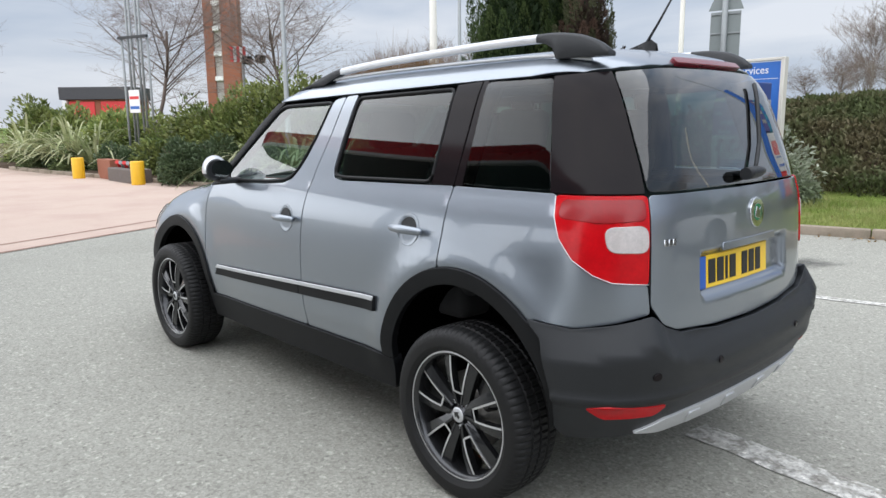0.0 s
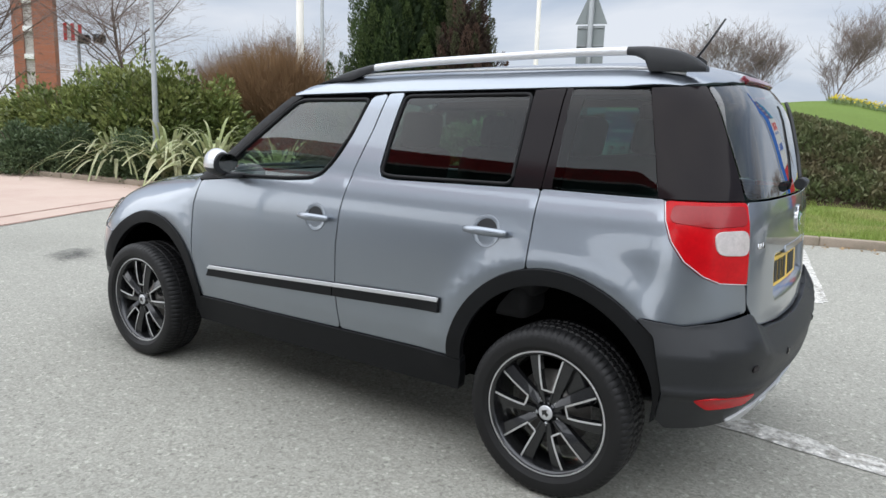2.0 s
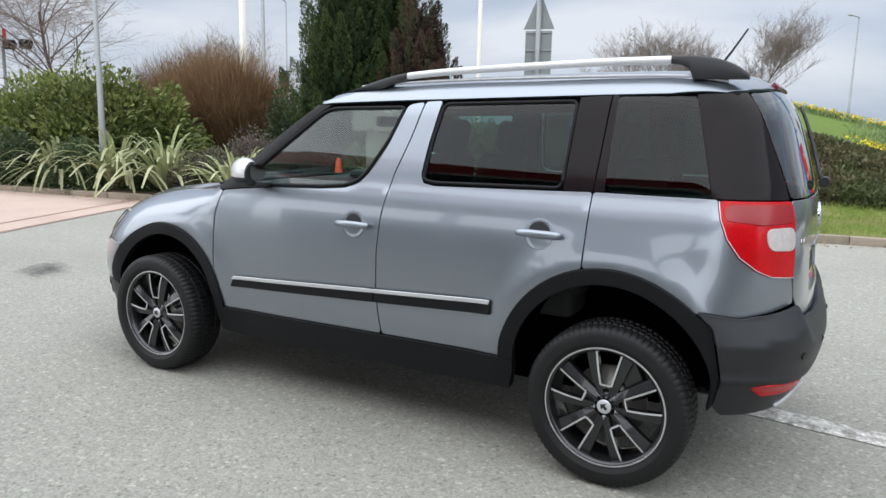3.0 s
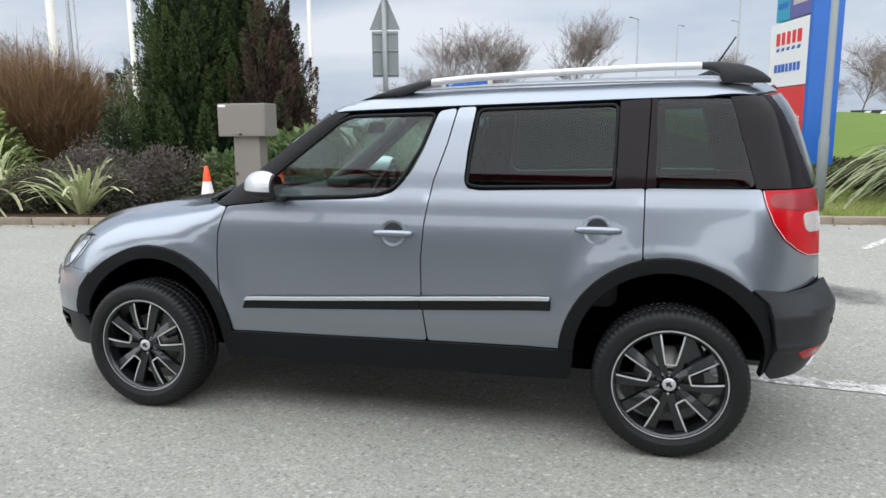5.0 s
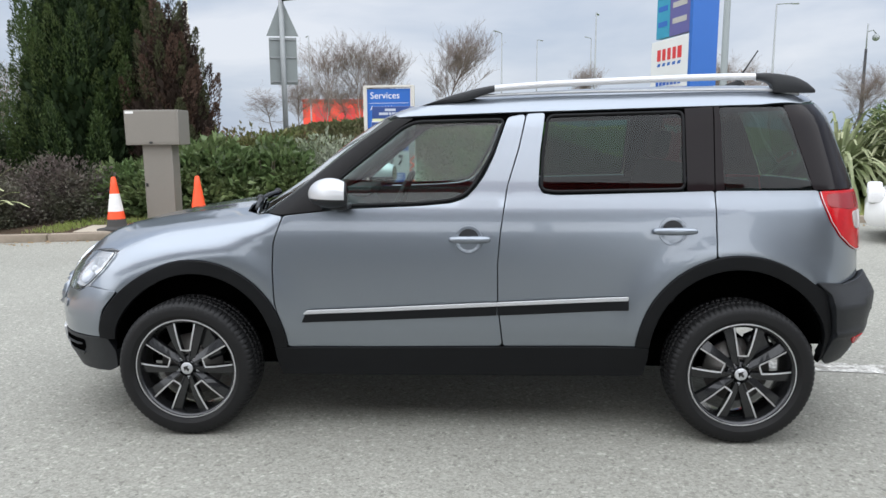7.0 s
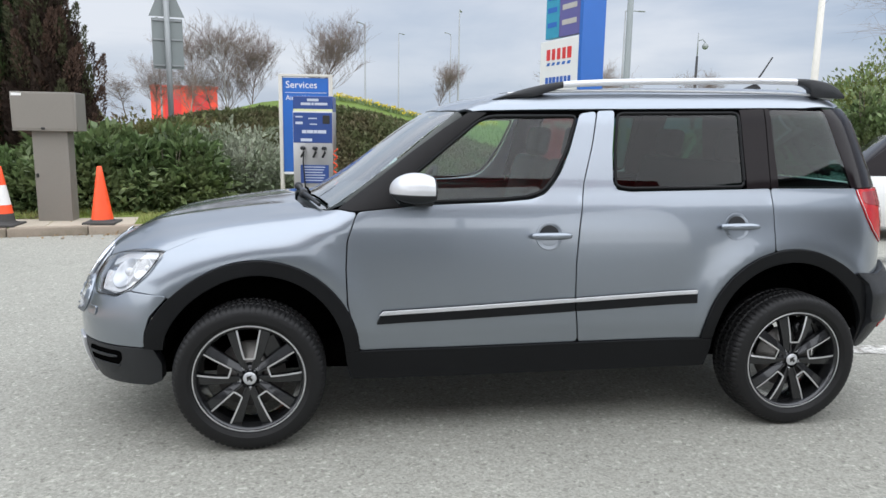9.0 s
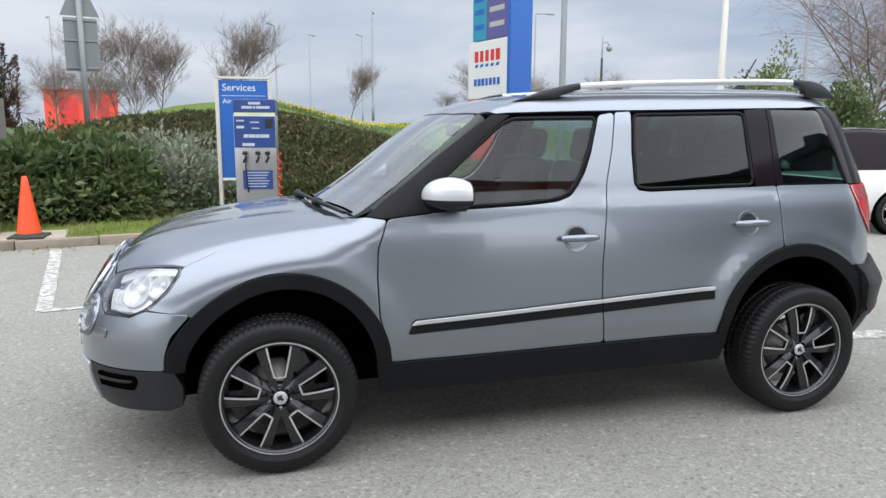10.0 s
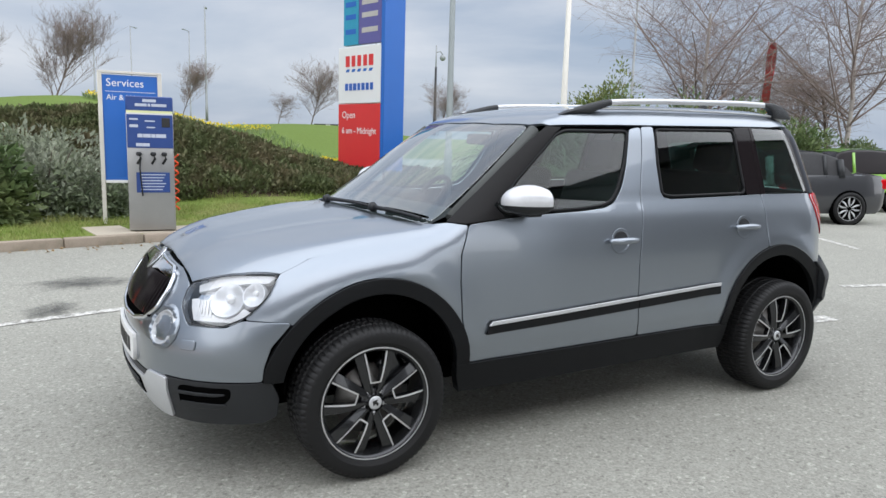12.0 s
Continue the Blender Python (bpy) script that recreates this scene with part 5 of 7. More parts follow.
LAUREL = leaf_material("laurel_leaf", (0.125, 0.17, 0.05), 0.6, 0.38, second=(0.27, 0.30, 0.10))
LAUREL_DARK = leaf_material("dark_laurel_leaf", (0.11, 0.165, 0.065), 0.55, 0.32, second=(0.20, 0.245, 0.11))
GREYLEAF = leaf_material("grey_green_leaf", (0.40, 0.43, 0.33), 0.35, 0.6, second=(0.20, 0.25, 0.14))
# the third, darkest tone also colours in the shade of the inner crown
YEW = (leaf_material("conifer_spray", (0.045, 0.072, 0.022), 0.4, 0.6), leaf_material("pale_conifer_spray", (0.08, 0.115, 0.038), 0.4, 0.6), leaf_material("shade_toned_conifer_spray", (0.02, 0.036, 0.014), 0.4, 0.6))
YEW_BROWN = (leaf_material("browned_conifer_spray", (0.10, 0.062, 0.046), 0.4, 0.7), leaf_material("half_browned_conifer_spray", (0.065, 0.07, 0.036), 0.4, 0.7), leaf_material("shade_toned_brown_conifer_spray", (0.05, 0.034, 0.026), 0.4, 0.7))
PURPLE = leaf_material("dull_purple_leaf", (0.125, 0.10, 0.09), 0.5, 0.6, second=(0.10, 0.105, 0.07))
BANKLEAF = leaf_material("bank_cover_leaf", (0.10, 0.122, 0.052), 0.4, 0.6, second=(0.128, 0.11, 0.062))
LOWLEAF = leaf_material("low_dark_leaf", (0.062, 0.092, 0.045), 0.5, 0.45, second=(0.095, 0.13, 0.065))
RUSTY = leaf_material("rust_tinged_leaf", (0.14, 0.17, 0.06), 0.4, 0.5, second=(0.17, 0.105, 0.06))
STRAP = leaf_material("strap_leaf", (0.25, 0.29, 0.13), 0.35, 0.5, second=(0.42, 0.42, 0.26))
FLAX = leaf_material("dark_flax_leaf", (0.15, 0.18, 0.085), 0.45, 0.5, second=(0.29, 0.30, 0.18))
GRASS = leaf_material("grass_blade", (0.20, 0.27, 0.06), 0.35, 0.6, second=(0.30, 0.30, 0.12))
DAFF = leaf_material("daffodil_petal", (0.75, 0.58, 0.03), 0.15, 0.5)
BARK = material("grey_brown_bark", (0.13, 0.10, 0.085), 0.9, vary=0.3, scale=8, fine=60, bump=0.01, spec=0.15)
TWIG = material("reddish_twig", (0.215, 0.172, 0.155), 0.85, vary=0.3, rand=0.15, spec=0.15)
TWIG_RED = material("red_brown_twig", (0.17, 0.105, 0.055), 0.85, vary=0.25, rand=0.3, spec=0.15)
BIRCH = material("birch_bark", (0.38, 0.35, 0.33), 0.8, vary=0.2, scale=6, fine=30, second=(0.15, 0.13, 0.12), patch=(0.55, 0.68), spec=0.2)


def quads_mesh(name, verts, mat, n=4):
    """A mesh of loose quads from an array of corners."""
    me = bpy.data.meshes.new(name)
    v = np.asarray(verts, float).reshape(-1, 3)
    k = len(v) // n
    me.vertices.add(len(v))
    me.vertices.foreach_set("co", v.ravel())
    me.loops.add(len(v))
    me.loops.foreach_set("vertex_index", np.arange(len(v)))
    me.polygons.add(k)
    me.polygons.foreach_set("loop_start", np.arange(k) * n)
    me.polygons.foreach_set("loop_total", np.full(k, n))
    me.update(calc_edges=True)
    me.materials.append(mat)
    return me


def unit(v):
    return v / np.maximum(np.linalg.norm(v, axis=-1, keepdims=True), 1e-9)


def leaves(rng, at, along, size, wide=0.45, droop=0.25):
    """Folded leaf quads at points, each growing along its direction."""
    n = len(at)
    along = unit(along + rng.normal(0, 0.35, (n, 3)))
    across = unit(np.cross(along, rng.normal(0, 1, (n, 3)) + (0, 0, 1.2)))
    up = np.cross(across, along)
    s = size * rng.uniform(0.6, 1.35, (n, 1))
    a = at
    b = at + along * s * 0.5 + across * s * wide * 0.5 + up * s * 0.06
    c = at + along * s - up * s * droop
    d = at + along * s * 0.5 - across * s * wide * 0.5 + up * s * 0.06
    return np.stack([a, b, c, d], 1)


def clump_points(rng, n, radii, lumps=26, lump=0.34, flat=True):
    """Points near the surface of an uneven mound made of many lumps, with the way outwards."""
    c = unit(rng.normal(0, 1, (lumps, 3)))
    if flat:
        c[:, 2] = np.abs(c[:, 2]) * 1.0 - 0.08
    c = c * rng.uniform(0.55, 0.86, (lumps, 1))
    pick = rng.integers(0, lumps, n)
    d = unit(rng.normal(0, 1, (n, 3)))
    r = lump * rng.uniform(0.7, 1.3, lumps)[pick][:, None] * rng.uniform(0.45, 1.0, (n, 1)) ** 0.5
    p = c[pick] + d * r
    keep = p[:, 2] > 0.0 if flat else np.ones(n, bool)
    p, d = p[keep], d[keep]
    out = unit(p * (1, 1, 0.8) + d * 0.6 + (0, 0, 0.25))
    return p * np.array(radii), out


def stems(bm, rng, height, spread, count, r=0.012):
    for _ in range(count):
        a = rng.uniform(0, math.tau)
        k = rng.uniform(0.3, 1.0)
        tube(bm, [(0.06 * math.cos(a), 0.06 * math.sin(a), -0.05), (0.4 * spread * k * math.cos(a), 0.4 * spread * k * math.sin(a), height * 0.4), (0.8 * spread * k * math.cos(a), 0.8 * spread * k * math.sin(a), height * rng.uniform(0.6, 0.85))], [r, r * 0.7, r * 0.3], 5)


def shrub(x, y, radii, mat, leaf, count, label, seed, z=None, lumps=26, wide=0.45, name="shrub", lump=0.34):
    rng = np.random.default_rng(seed)
    z = ground_z(x, y) - 0.05 if z is None else z
    t = thing(name, Matrix.Translation((x, y, z)), label, "shrub", "planted shrubs")
    p, out = clump_points(rng, count, radii, lumps, lump)
    ob = new("foliage", quads_mesh("foliage", leaves(rng, p, out, leaf, wide), mat))
    ob.parent = t
    # a dark inner mass of twigs
    p2, out2 = clump_points(rng, count // 3, tuple(r * 0.75 for r in radii), lumps, lump)
    ob = new("inner_foliage", quads_mesh("inner_foliage", leaves(rng, p2, out2, leaf * 1.3, wide), mat))
    ob.parent = t
    bm = bmesh.new()
    stems(bm, rng, radii[2], min(radii[:2]), 9)
    part("stem_cluster", bm, BARK, t)
    return t


def conifer(x, y, r, h, mats, seed, label, plumes=190):
    rng = np.random.default_rng(seed)
    t = thing("conifer", Matrix.Translation((x, y, ground_z(x, y) - 0.05)), label, "tree", "conifers")
    bm = bmesh.new()
    tube(bm, [(0, 0, -0.1), (0.05, 0, h * 0.35), (0, 0.03, h * 0.8)], [0.13, 0.09, 0.03], 8)
    part("trunk", bm, BARK, t)
    quads = []
    for i in range(plumes):
        u = (i + 0.5) / plumes
        a = i * 2.39996 + rng.uniform(-0.3, 0.3)
        z0 = h * (0.02 + 0.80 * u)
        prof = math.sin(math.pi * min(0.42 + 0.58 * u, 1.0)) ** 0.75
        rad = r * max(prof, 0.10) * (rng.uniform(0.5, 1.08) if i % 9 else rng.uniform(1.1, 1.28))
        base = np.array([rad * 0.8 * math.cos(a), rad * 0.8 * math.sin(a), z0])
        lean = np.array([0.26 * math.cos(a), 0.26 * math.sin(a), 1.0])
        length = rng.uniform(0.7, 1.35) * h * (0.17 + 0.07 * u)
        k = 560
        s = rng.uniform(0, 1, k)
        width = (0.14 * r + 0.02) * np.sin(math.pi * (0.30 + 0.69 * s)) ** 1.1 + 0.008
        ang = rng.uniform(0, math.tau, k)
        off = np.stack([np.cos(ang), np.sin(ang), 0 * ang], -1) * (width * rng.uniform(0.5, 1, k) ** 0.5)[:, None]
        p = base + lean * (s * length)[:, None] + off
        quads.append(leaves(rng, p, unit(off) * 0.40 + lean, 0.062, 0.30, 0.04))
    # heart sprays inside the crown, shaded by colour: they join the darkest tone
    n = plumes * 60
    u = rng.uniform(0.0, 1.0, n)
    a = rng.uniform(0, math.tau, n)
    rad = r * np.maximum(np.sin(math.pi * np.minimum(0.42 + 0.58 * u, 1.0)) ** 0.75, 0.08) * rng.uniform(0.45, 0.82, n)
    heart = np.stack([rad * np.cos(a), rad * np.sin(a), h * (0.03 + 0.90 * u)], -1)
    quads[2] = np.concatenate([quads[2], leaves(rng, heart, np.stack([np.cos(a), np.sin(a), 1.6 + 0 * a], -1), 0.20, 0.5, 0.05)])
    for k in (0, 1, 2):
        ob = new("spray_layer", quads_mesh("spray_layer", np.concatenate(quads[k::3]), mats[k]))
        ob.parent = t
    return t


def branch_mesh(seed, h, spread=0.5, levels=5, base=0.09, up=0.35, white=False, twig=0.0045, low=0.28, kids=(12, 7, 6, 4)):
    rng = random.Random(seed)
    bm, fine = bmesh.new(), bmesh.new()

    def grow(p, d, length, r, level):
        pts = [p]
        q, dd = p.copy(), d.copy()
        steps = 4 if level < 2 else (3 if level < 4 else 2)
        for _ in range(steps):
            dd = (dd + Vector((rng.gauss(0, 0.11), rng.gauss(0, 0.11), rng.gauss(0, 0.06) + up * 0.08))).normalized()
            q = q + dd * length / steps
            pts.append(q.copy())
        rs = [r * (1 - 0.5 * i / steps) for i in range(steps + 1)]
        tube(bm if level < (1 if white else 2) else fine, pts, rs, 7 if level == 0 else (5 if level < 3 else 3), cap=False)
        if level >= levels:
            return
        for k in range(kids[min(level, len(kids) - 1)]):
            t = rng.uniform(0.18, 1.0) if level else rng.uniform(low, 0.98)
            i = min(int(t * steps), steps - 1)
            s = pts[i].lerp(pts[i + 1], t * steps - i)
            side = Vector((rng.gauss(0, 1), rng.gauss(0, 1), rng.gauss(0, 0.35)))
            nd = (dd * (1 - spread) + side.normalized() * spread + Vector((0, 0, up * 0.5))).normalized()
            grow(s, nd, length * rng.uniform(0.42, 0.66) * (0.45 + 0.72 * math.sin(math.pi * (0.12 + 0.74 * t)) if level == 0 else 1), max(rs[i] * 0.42, twig), level + 1)

    grow(Vector((0, 0, -0.2)), Vector((rng.gauss(0, 0.05), rng.gauss(0, 0.05), 1)), h * 0.62, base, 0)
    return to_mesh("trunk", bm, BIRCH if white else BARK), to_mesh("crown", fine, TWIG)


def bare_tree(x, y, z, scale, meshes, turn, label):
    t = thing("bare_tree", Matrix.Translation((x, y, z)) @ Matrix.Rotation(turn, 4, "Z") @ Matrix.Diagonal((scale, scale, scale, 1)), label, "tree", "leafless trees")
    for n, me in zip(("trunk", "crown"), meshes):
        ob = new(n, me)
        ob.parent = t
    return t


def strap_plant(x, y, size, count, seed, label, mat=STRAP, droop=1.0):
    """A clump of long arching striped blades."""
    rng = np.random.default_rng(seed)
    t = thing("strap_leaved_plant", Matrix.Translation((x, y, ground_z(x, y) - 0.03)), label, "plant", "strap-leaved plants")
    quads = []
    for _ in range(count):
        a, L = rng.uniform(0, math.tau), size * rng.uniform(0.6, 1.15)
        lean = rng.uniform(0.12, 0.75)
        d = np.array([math.cos(a), math.sin(a), 0])
        side = np.array([-math.sin(a), math.cos(a), 0])
        w = 0.020 * rng.uniform(0.8, 1.4)
        pts, ws = [], []
        for i in range(9):
            s = i / 8
            out = L * (lean * s + 0.42 * droop * lean * s**2.2)
            up = L * (s * (1 - lean * 0.35) - droop * (0.25 + 0.85 * lean) * s**3 * 0.72)
            pts.append(d * (0.05 + out) + np.array([0, 0, up]) + side * 0.05 * math.sin(3 * s + a))
            ws.append(w * (0.5 + 1.1 * math.sin(math.pi * (0.15 + 0.8 * s))))
        for i in range(8):
            p, q = pts[i], pts[i + 1]
            fold = np.array([0, 0, 0.35 * w])
            quads.append([p - side * ws[i] + fold, p, q, q - side * ws[i + 1] + fold])
            quads.append([p, p + side * ws[i] + fold, q + side * ws[i + 1] + fold, q])
    ob = new("leaf_clump", quads_mesh("leaf_clump", np.array(quads), mat))
    ob.parent = t
    return t


# ---------------------------------------------------------------- planting, seen from the nose end of the car to its tail
GREEN_LAUREL = "dense glossy green laurel shrub on the verge"
shrub(-14.6, 6.0, (2.1, 1.4, 2.45), LAUREL, 0.135, 15000, GREEN_LAUREL, 11, lumps=40)
shrub(-13.5, 6.9, (1.7, 1.3, 2.55), LAUREL, 0.135, 12000, GREEN_LAUREL, 9, lumps=36)
shrub(-11.6, 7.6, (1.6, 1.2, 2.3), LAUREL, 0.135, 11000, GREEN_LAUREL, 8, lumps=36)
shrub(-12.4, 6.4, (2.0, 1.4, 2.45), LAUREL, 0.135, 15000, GREEN_LAUREL, 12, lumps=40)
shrub(-16.6, 5.4, (1.5, 1.2, 1.7), LAUREL, 0.13, 8000, GREEN_LAUREL, 13)
shrub(-21.0, 5.6, (2.6, 1.5, 2.0), LAUREL, 0.18, 6000, "yellow-green shrub behind striped strap-leaved plants", 14)
shrub(-12.8, 4.85, (1.2, 0.6, 1.05), LOWLEAF, 0.085, 6500, "low dark green rounded shrub by the kerb", 15)
shrub(-11.0, 5.15, (1.05, 0.65, 0.95), LOWLEAF, 0.085, 6000, "low dark green rounded shrub by the kerb", 16)
shrub(-13.7, 4.35, (0.95, 0.6, 1.05), LOWLEAF, 0.085, 6500, "low dark green rounded shrub by the kerb", 28)
shrub(-16.4, 4.95, (1.3, 0.6, 0.95), LOWLEAF, 0.085, 6500, "low dark green shrub beside yellow bollards", 29)
shrub(-9.5, 5.75, (0.75, 0.6, 0.78), LOWLEAF, 0.085, 4500, "low dark green rounded shrub by the kerb", 17)
shrub(-8.3, 5.95, (0.8, 0.65, 0.85), PURPLE, 0.06, 6500, "low dull purple-brown shrub by the kerb", 18)
shrub(-7.2, 6.15, (0.75, 0.6, 0.75), PURPLE, 0.06, 6000, "low dull purple-brown shrub by the kerb", 19)
shrub(-6.6, 7.1, (1.0, 0.8, 1.1), PURPLE, 0.06, 8000, "low dull purple-brown shrub under the conifers", 20)
shrub(-8.6, 7.6, (1.2, 0.9, 1.25), PURPLE, 0.06, 7000, "low dull purple-brown shrub under the conifers", 21)
shrub(-18.0, 4.4, (1.0, 0.6, 0.9), LOWLEAF, 0.09, 3500, "low dark green shrub beside yellow bollards", 22)
shrub(-21.5, 4.0, (1.3, 0.7, 0.8), LOWLEAF, 0.09, 3000, "low dark green shrub under strap-leaved plants", 23)

# twiggy red-brown bushes
for i, (bx, by, br, bh) in enumerate(((-11.8, 9.8, 2.1, 3.1), (-14.3, 10.8, 2.0, 3.1), (-10.9, 9.6, 1.2, 2.5))):
    rng = np.random.default_rng(70 + i)
    t = thing("twiggy_bush", Matrix.Translation((bx, by, ground_z(bx, by))), "leafless bush of thin red-brown twigs", "shrub", "twiggy bushes")
    quads = []
    for _ in range(2600):
        a, k = rng.uniform(0, math.tau), rng.uniform(0, 1) ** 0.6
        d = np.array([math.cos(a) * k * br, math.sin(a) * k * br, bh * (1 - 0.35 * k * k) * rng.uniform(0.75, 1.05)])
        side = unit(np.cross(d, rng.normal(0, 1, 3))) * 0.0055
        p0 = np.array([d[0] * 0.12, d[1] * 0.12, 0])
        mid = d * 0.55 + rng.normal(0, 0.08, 3)
        quads += [[p0 - side, p0 + side, mid + side, mid - side], [mid - side, mid + side, d + side * 0.3, d - side * 0.3]]
        for _ in range(3):
            f = rng.uniform(0.45, 0.95)
            s = mid + (d - mid) * f
            e = s + rng.normal(0, 0.16, 3) + d * 0.10
            quads.append([s - side * 0.6, s + side * 0.6, e + side * 0.2, e - side * 0.2])
    ob = new("crown", quads_mesh("crown", np.array(quads), TWIG_RED))
    ob.parent = t

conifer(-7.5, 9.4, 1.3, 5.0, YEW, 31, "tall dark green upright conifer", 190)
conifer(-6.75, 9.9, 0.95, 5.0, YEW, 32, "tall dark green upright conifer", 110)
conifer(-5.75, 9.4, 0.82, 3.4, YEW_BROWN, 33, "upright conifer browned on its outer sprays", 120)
shrub(-8.95, 9.1, (0.75, 0.7, 2.15), LOWLEAF, 0.09, 5000, "dark green bush beside the conifers", 34)

shrub(-23.6, 4.9, (2.0, 1.2, 2.1), LAUREL, 0.18, 6000, "yellow-green shrub behind striped strap-leaved plants", 24)
shrub(-26.6, 4.5, (2.3, 1.3, 2.4), LAUREL, 0.18, 6000, "yellow-green shrub behind striped strap-leaved plants", 25)
shrub(-20.4, 3.75, (1.0, 0.5, 0.75), LAUREL_DARK, 0.09, 3500, "low dark green shrub under strap-leaved plants", 26)
shrub(-23.2, 3.5, (1.2, 0.5, 0.75), LAUREL_DARK, 0.09, 3500, "low dark green shrub under strap-leaved plants", 27)
STRIPED = "clump of arching cream-striped strap leaves"
strap_plant(-9.9, 5.25, 1.75, 95, 41, STRIPED, droop=1.25)
strap_plant(-8.9, 5.55, 1.75, 85, 42, STRIPED, droop=1.15)
strap_plant(-7.2, 5.6, 1.3, 55, 43, STRIPED, droop=0.7)
strap_plant(-11.4, 5.05, 1.6, 90, 44, STRIPED, droop=1.35)
strap_plant(-19.6, 4.2, 2.1, 75, 45, STRIPED)
strap_plant(-21.8, 4.1, 2.2, 75, 46, STRIPED)
strap_plant(-18.2, 5.2, 1.4, 60, 47, STRIPED)
strap_plant(-20.7, 3.9, 2.1, 75, 50, STRIPED)
strap_plant(-22.9, 3.75, 2.3, 80, 51, STRIPED)
strap_plant(-24.6, 3.5, 2.3, 80, 52, STRIPED)
strap_plant(6.9, 9.9, 2.7, 430, 48, "large clump of arching green strap leaves", FLAX, 1.5)
strap_plant(8.3, 10.3, 2.9, 430, 49, "large clump of arching green strap leaves", FLAX, 1.45)

# laurel bank behind the cabinet, then the grey-leaved shrub
shrub(-4.7, 7.9, (1.4, 0.95, 1.4), LAUREL_DARK, 0.165, 11000, "spreading glossy green shrub on the bank", 51)
shrub(-3.55, 7.9, (1.2, 0.85, 1.15), LAUREL_DARK, 0.15, 10000, "spreading glossy green shrub on the bank", 52)
shrub(-4.2, 9.4, (1.7, 1.0, 1.5), RUSTY, 0.10, 10000, "rust-tinged green shrub on the bank", 53)
shrub(-2.45, 8.5, (1.45, 0.95, 1.45), GREYLEAF, 0.09, 11000, "pale grey-leaved shrub on the bank", 54)
shrub(-1.75, 8.6, (0.85, 0.65, 0.9), GREYLEAF, 0.08, 6000, "pale grey-leaved shrub on the bank", 55)
shrub(-5.8, 7.8, (0.95, 0.7, 0.95), LAUREL_DARK, 0.15, 5000, "spreading glossy green shrub under the conifers", 56)
# right-hand hedges
for i, (hx, hy, rad) in enumerate(((8.6, 10.6, (1.2, 0.9, 1.9)), (10.3, 9.9, (1.3, 0.9, 2.85)), (14.2, 9.6, (1.4, 1.0, 2.5)), (15.9, 9.2, (1.4, 1.0, 2.2)), (17.6, 8.6, (1.4, 1.0, 1.7)), (12.2, 9.9, (1.3, 0.9, 2.5)))):
    shrub(hx, hy, rad, LAUREL_DARK, 0.13, 10000, "dark green hedge shrub beside the parking bays", 60 + i, lumps=44, lump=0.36)

shrub(15.0, 15.6, (1.6, 1.2, 3.5), LAUREL, 0.14, 11000, "tall rounded green shrub behind the parking bays", 71, lumps=40)
shrub(16.5, 18.6, (1.6, 1.2, 3.4), LAUREL, 0.14, 9000, "tall rounded green shrub behind the parking bays", 72, lumps=40)

# low evergreen cover over the bank
rng = np.random.default_rng(7)
n = 98000
px = rng.uniform(-6.0, 9.0, n)
dd = rng.uniform(3.3, 8.0, n)
keep = (dd > 3.35 + 0.25 * np.sin(px * 1.3)) & (dd < 8.0 - 0.35 * np.maximum(px - 2, 0))
px, dd = px[keep], dd[keep]
pz = np.array([ground_z(float(a), float(kerb_y(a)) + float(b)) for a, b in zip(px, dd)])
bumps = np.array([noise.noise((float(a) * 1.4, float(b) * 1.4, 0.0)) for a, b in zip(px, dd)])
pos = np.stack([px, np.asarray(kerb_y(px)) + dd, pz + 0.16 + 0.10 * bumps + rng.uniform(-0.16, 0.12, len(px))], -1)
cover = new("bank_cover", quads_mesh("bank_cover", leaves(rng, pos, np.tile((0, -0.4, 0.7), (len(pos), 1)), 0.10, 0.45), BANKLEAF))
tagged(cover, "dull dark green ground cover over the bank", "ground cover", kind="stuff")

# ---------------------------------------------------------------- leafless trees
FULL = (22, 8, 6, 4)
TREES = [branch_mesh(3, 9.0, 0.50, 4, 0.08, 0.46, twig=0.008, low=0.14, kids=FULL), branch_mesh(8, 8.4, 0.54, 4, 0.08, 0.36, twig=0.008, low=0.2, kids=FULL), branch_mesh(21, 9.6, 0.48, 4, 0.075, 0.48, True, twig=0.008, low=0.14, kids=FULL), branch_mesh(5, 8.0, 0.64, 4, 0.10, 0.16, twig=0.006, kids=(16, 8, 6, 4)), branch_mesh(14, 9.5, 0.60, 4, 0.085, 0.16, True, twig=0.0036, low=0.16, kids=(20, 8, 6, 4)), branch_mesh(29, 8.8, 0.62, 4, 0.095, 0.14, twig=0.0036, low=0.2, kids=(18, 8, 6, 4))]
LEAFLESS = "leafless tree with fine reddish twigs"
BIRCHES = "leafless birch with a pale trunk"
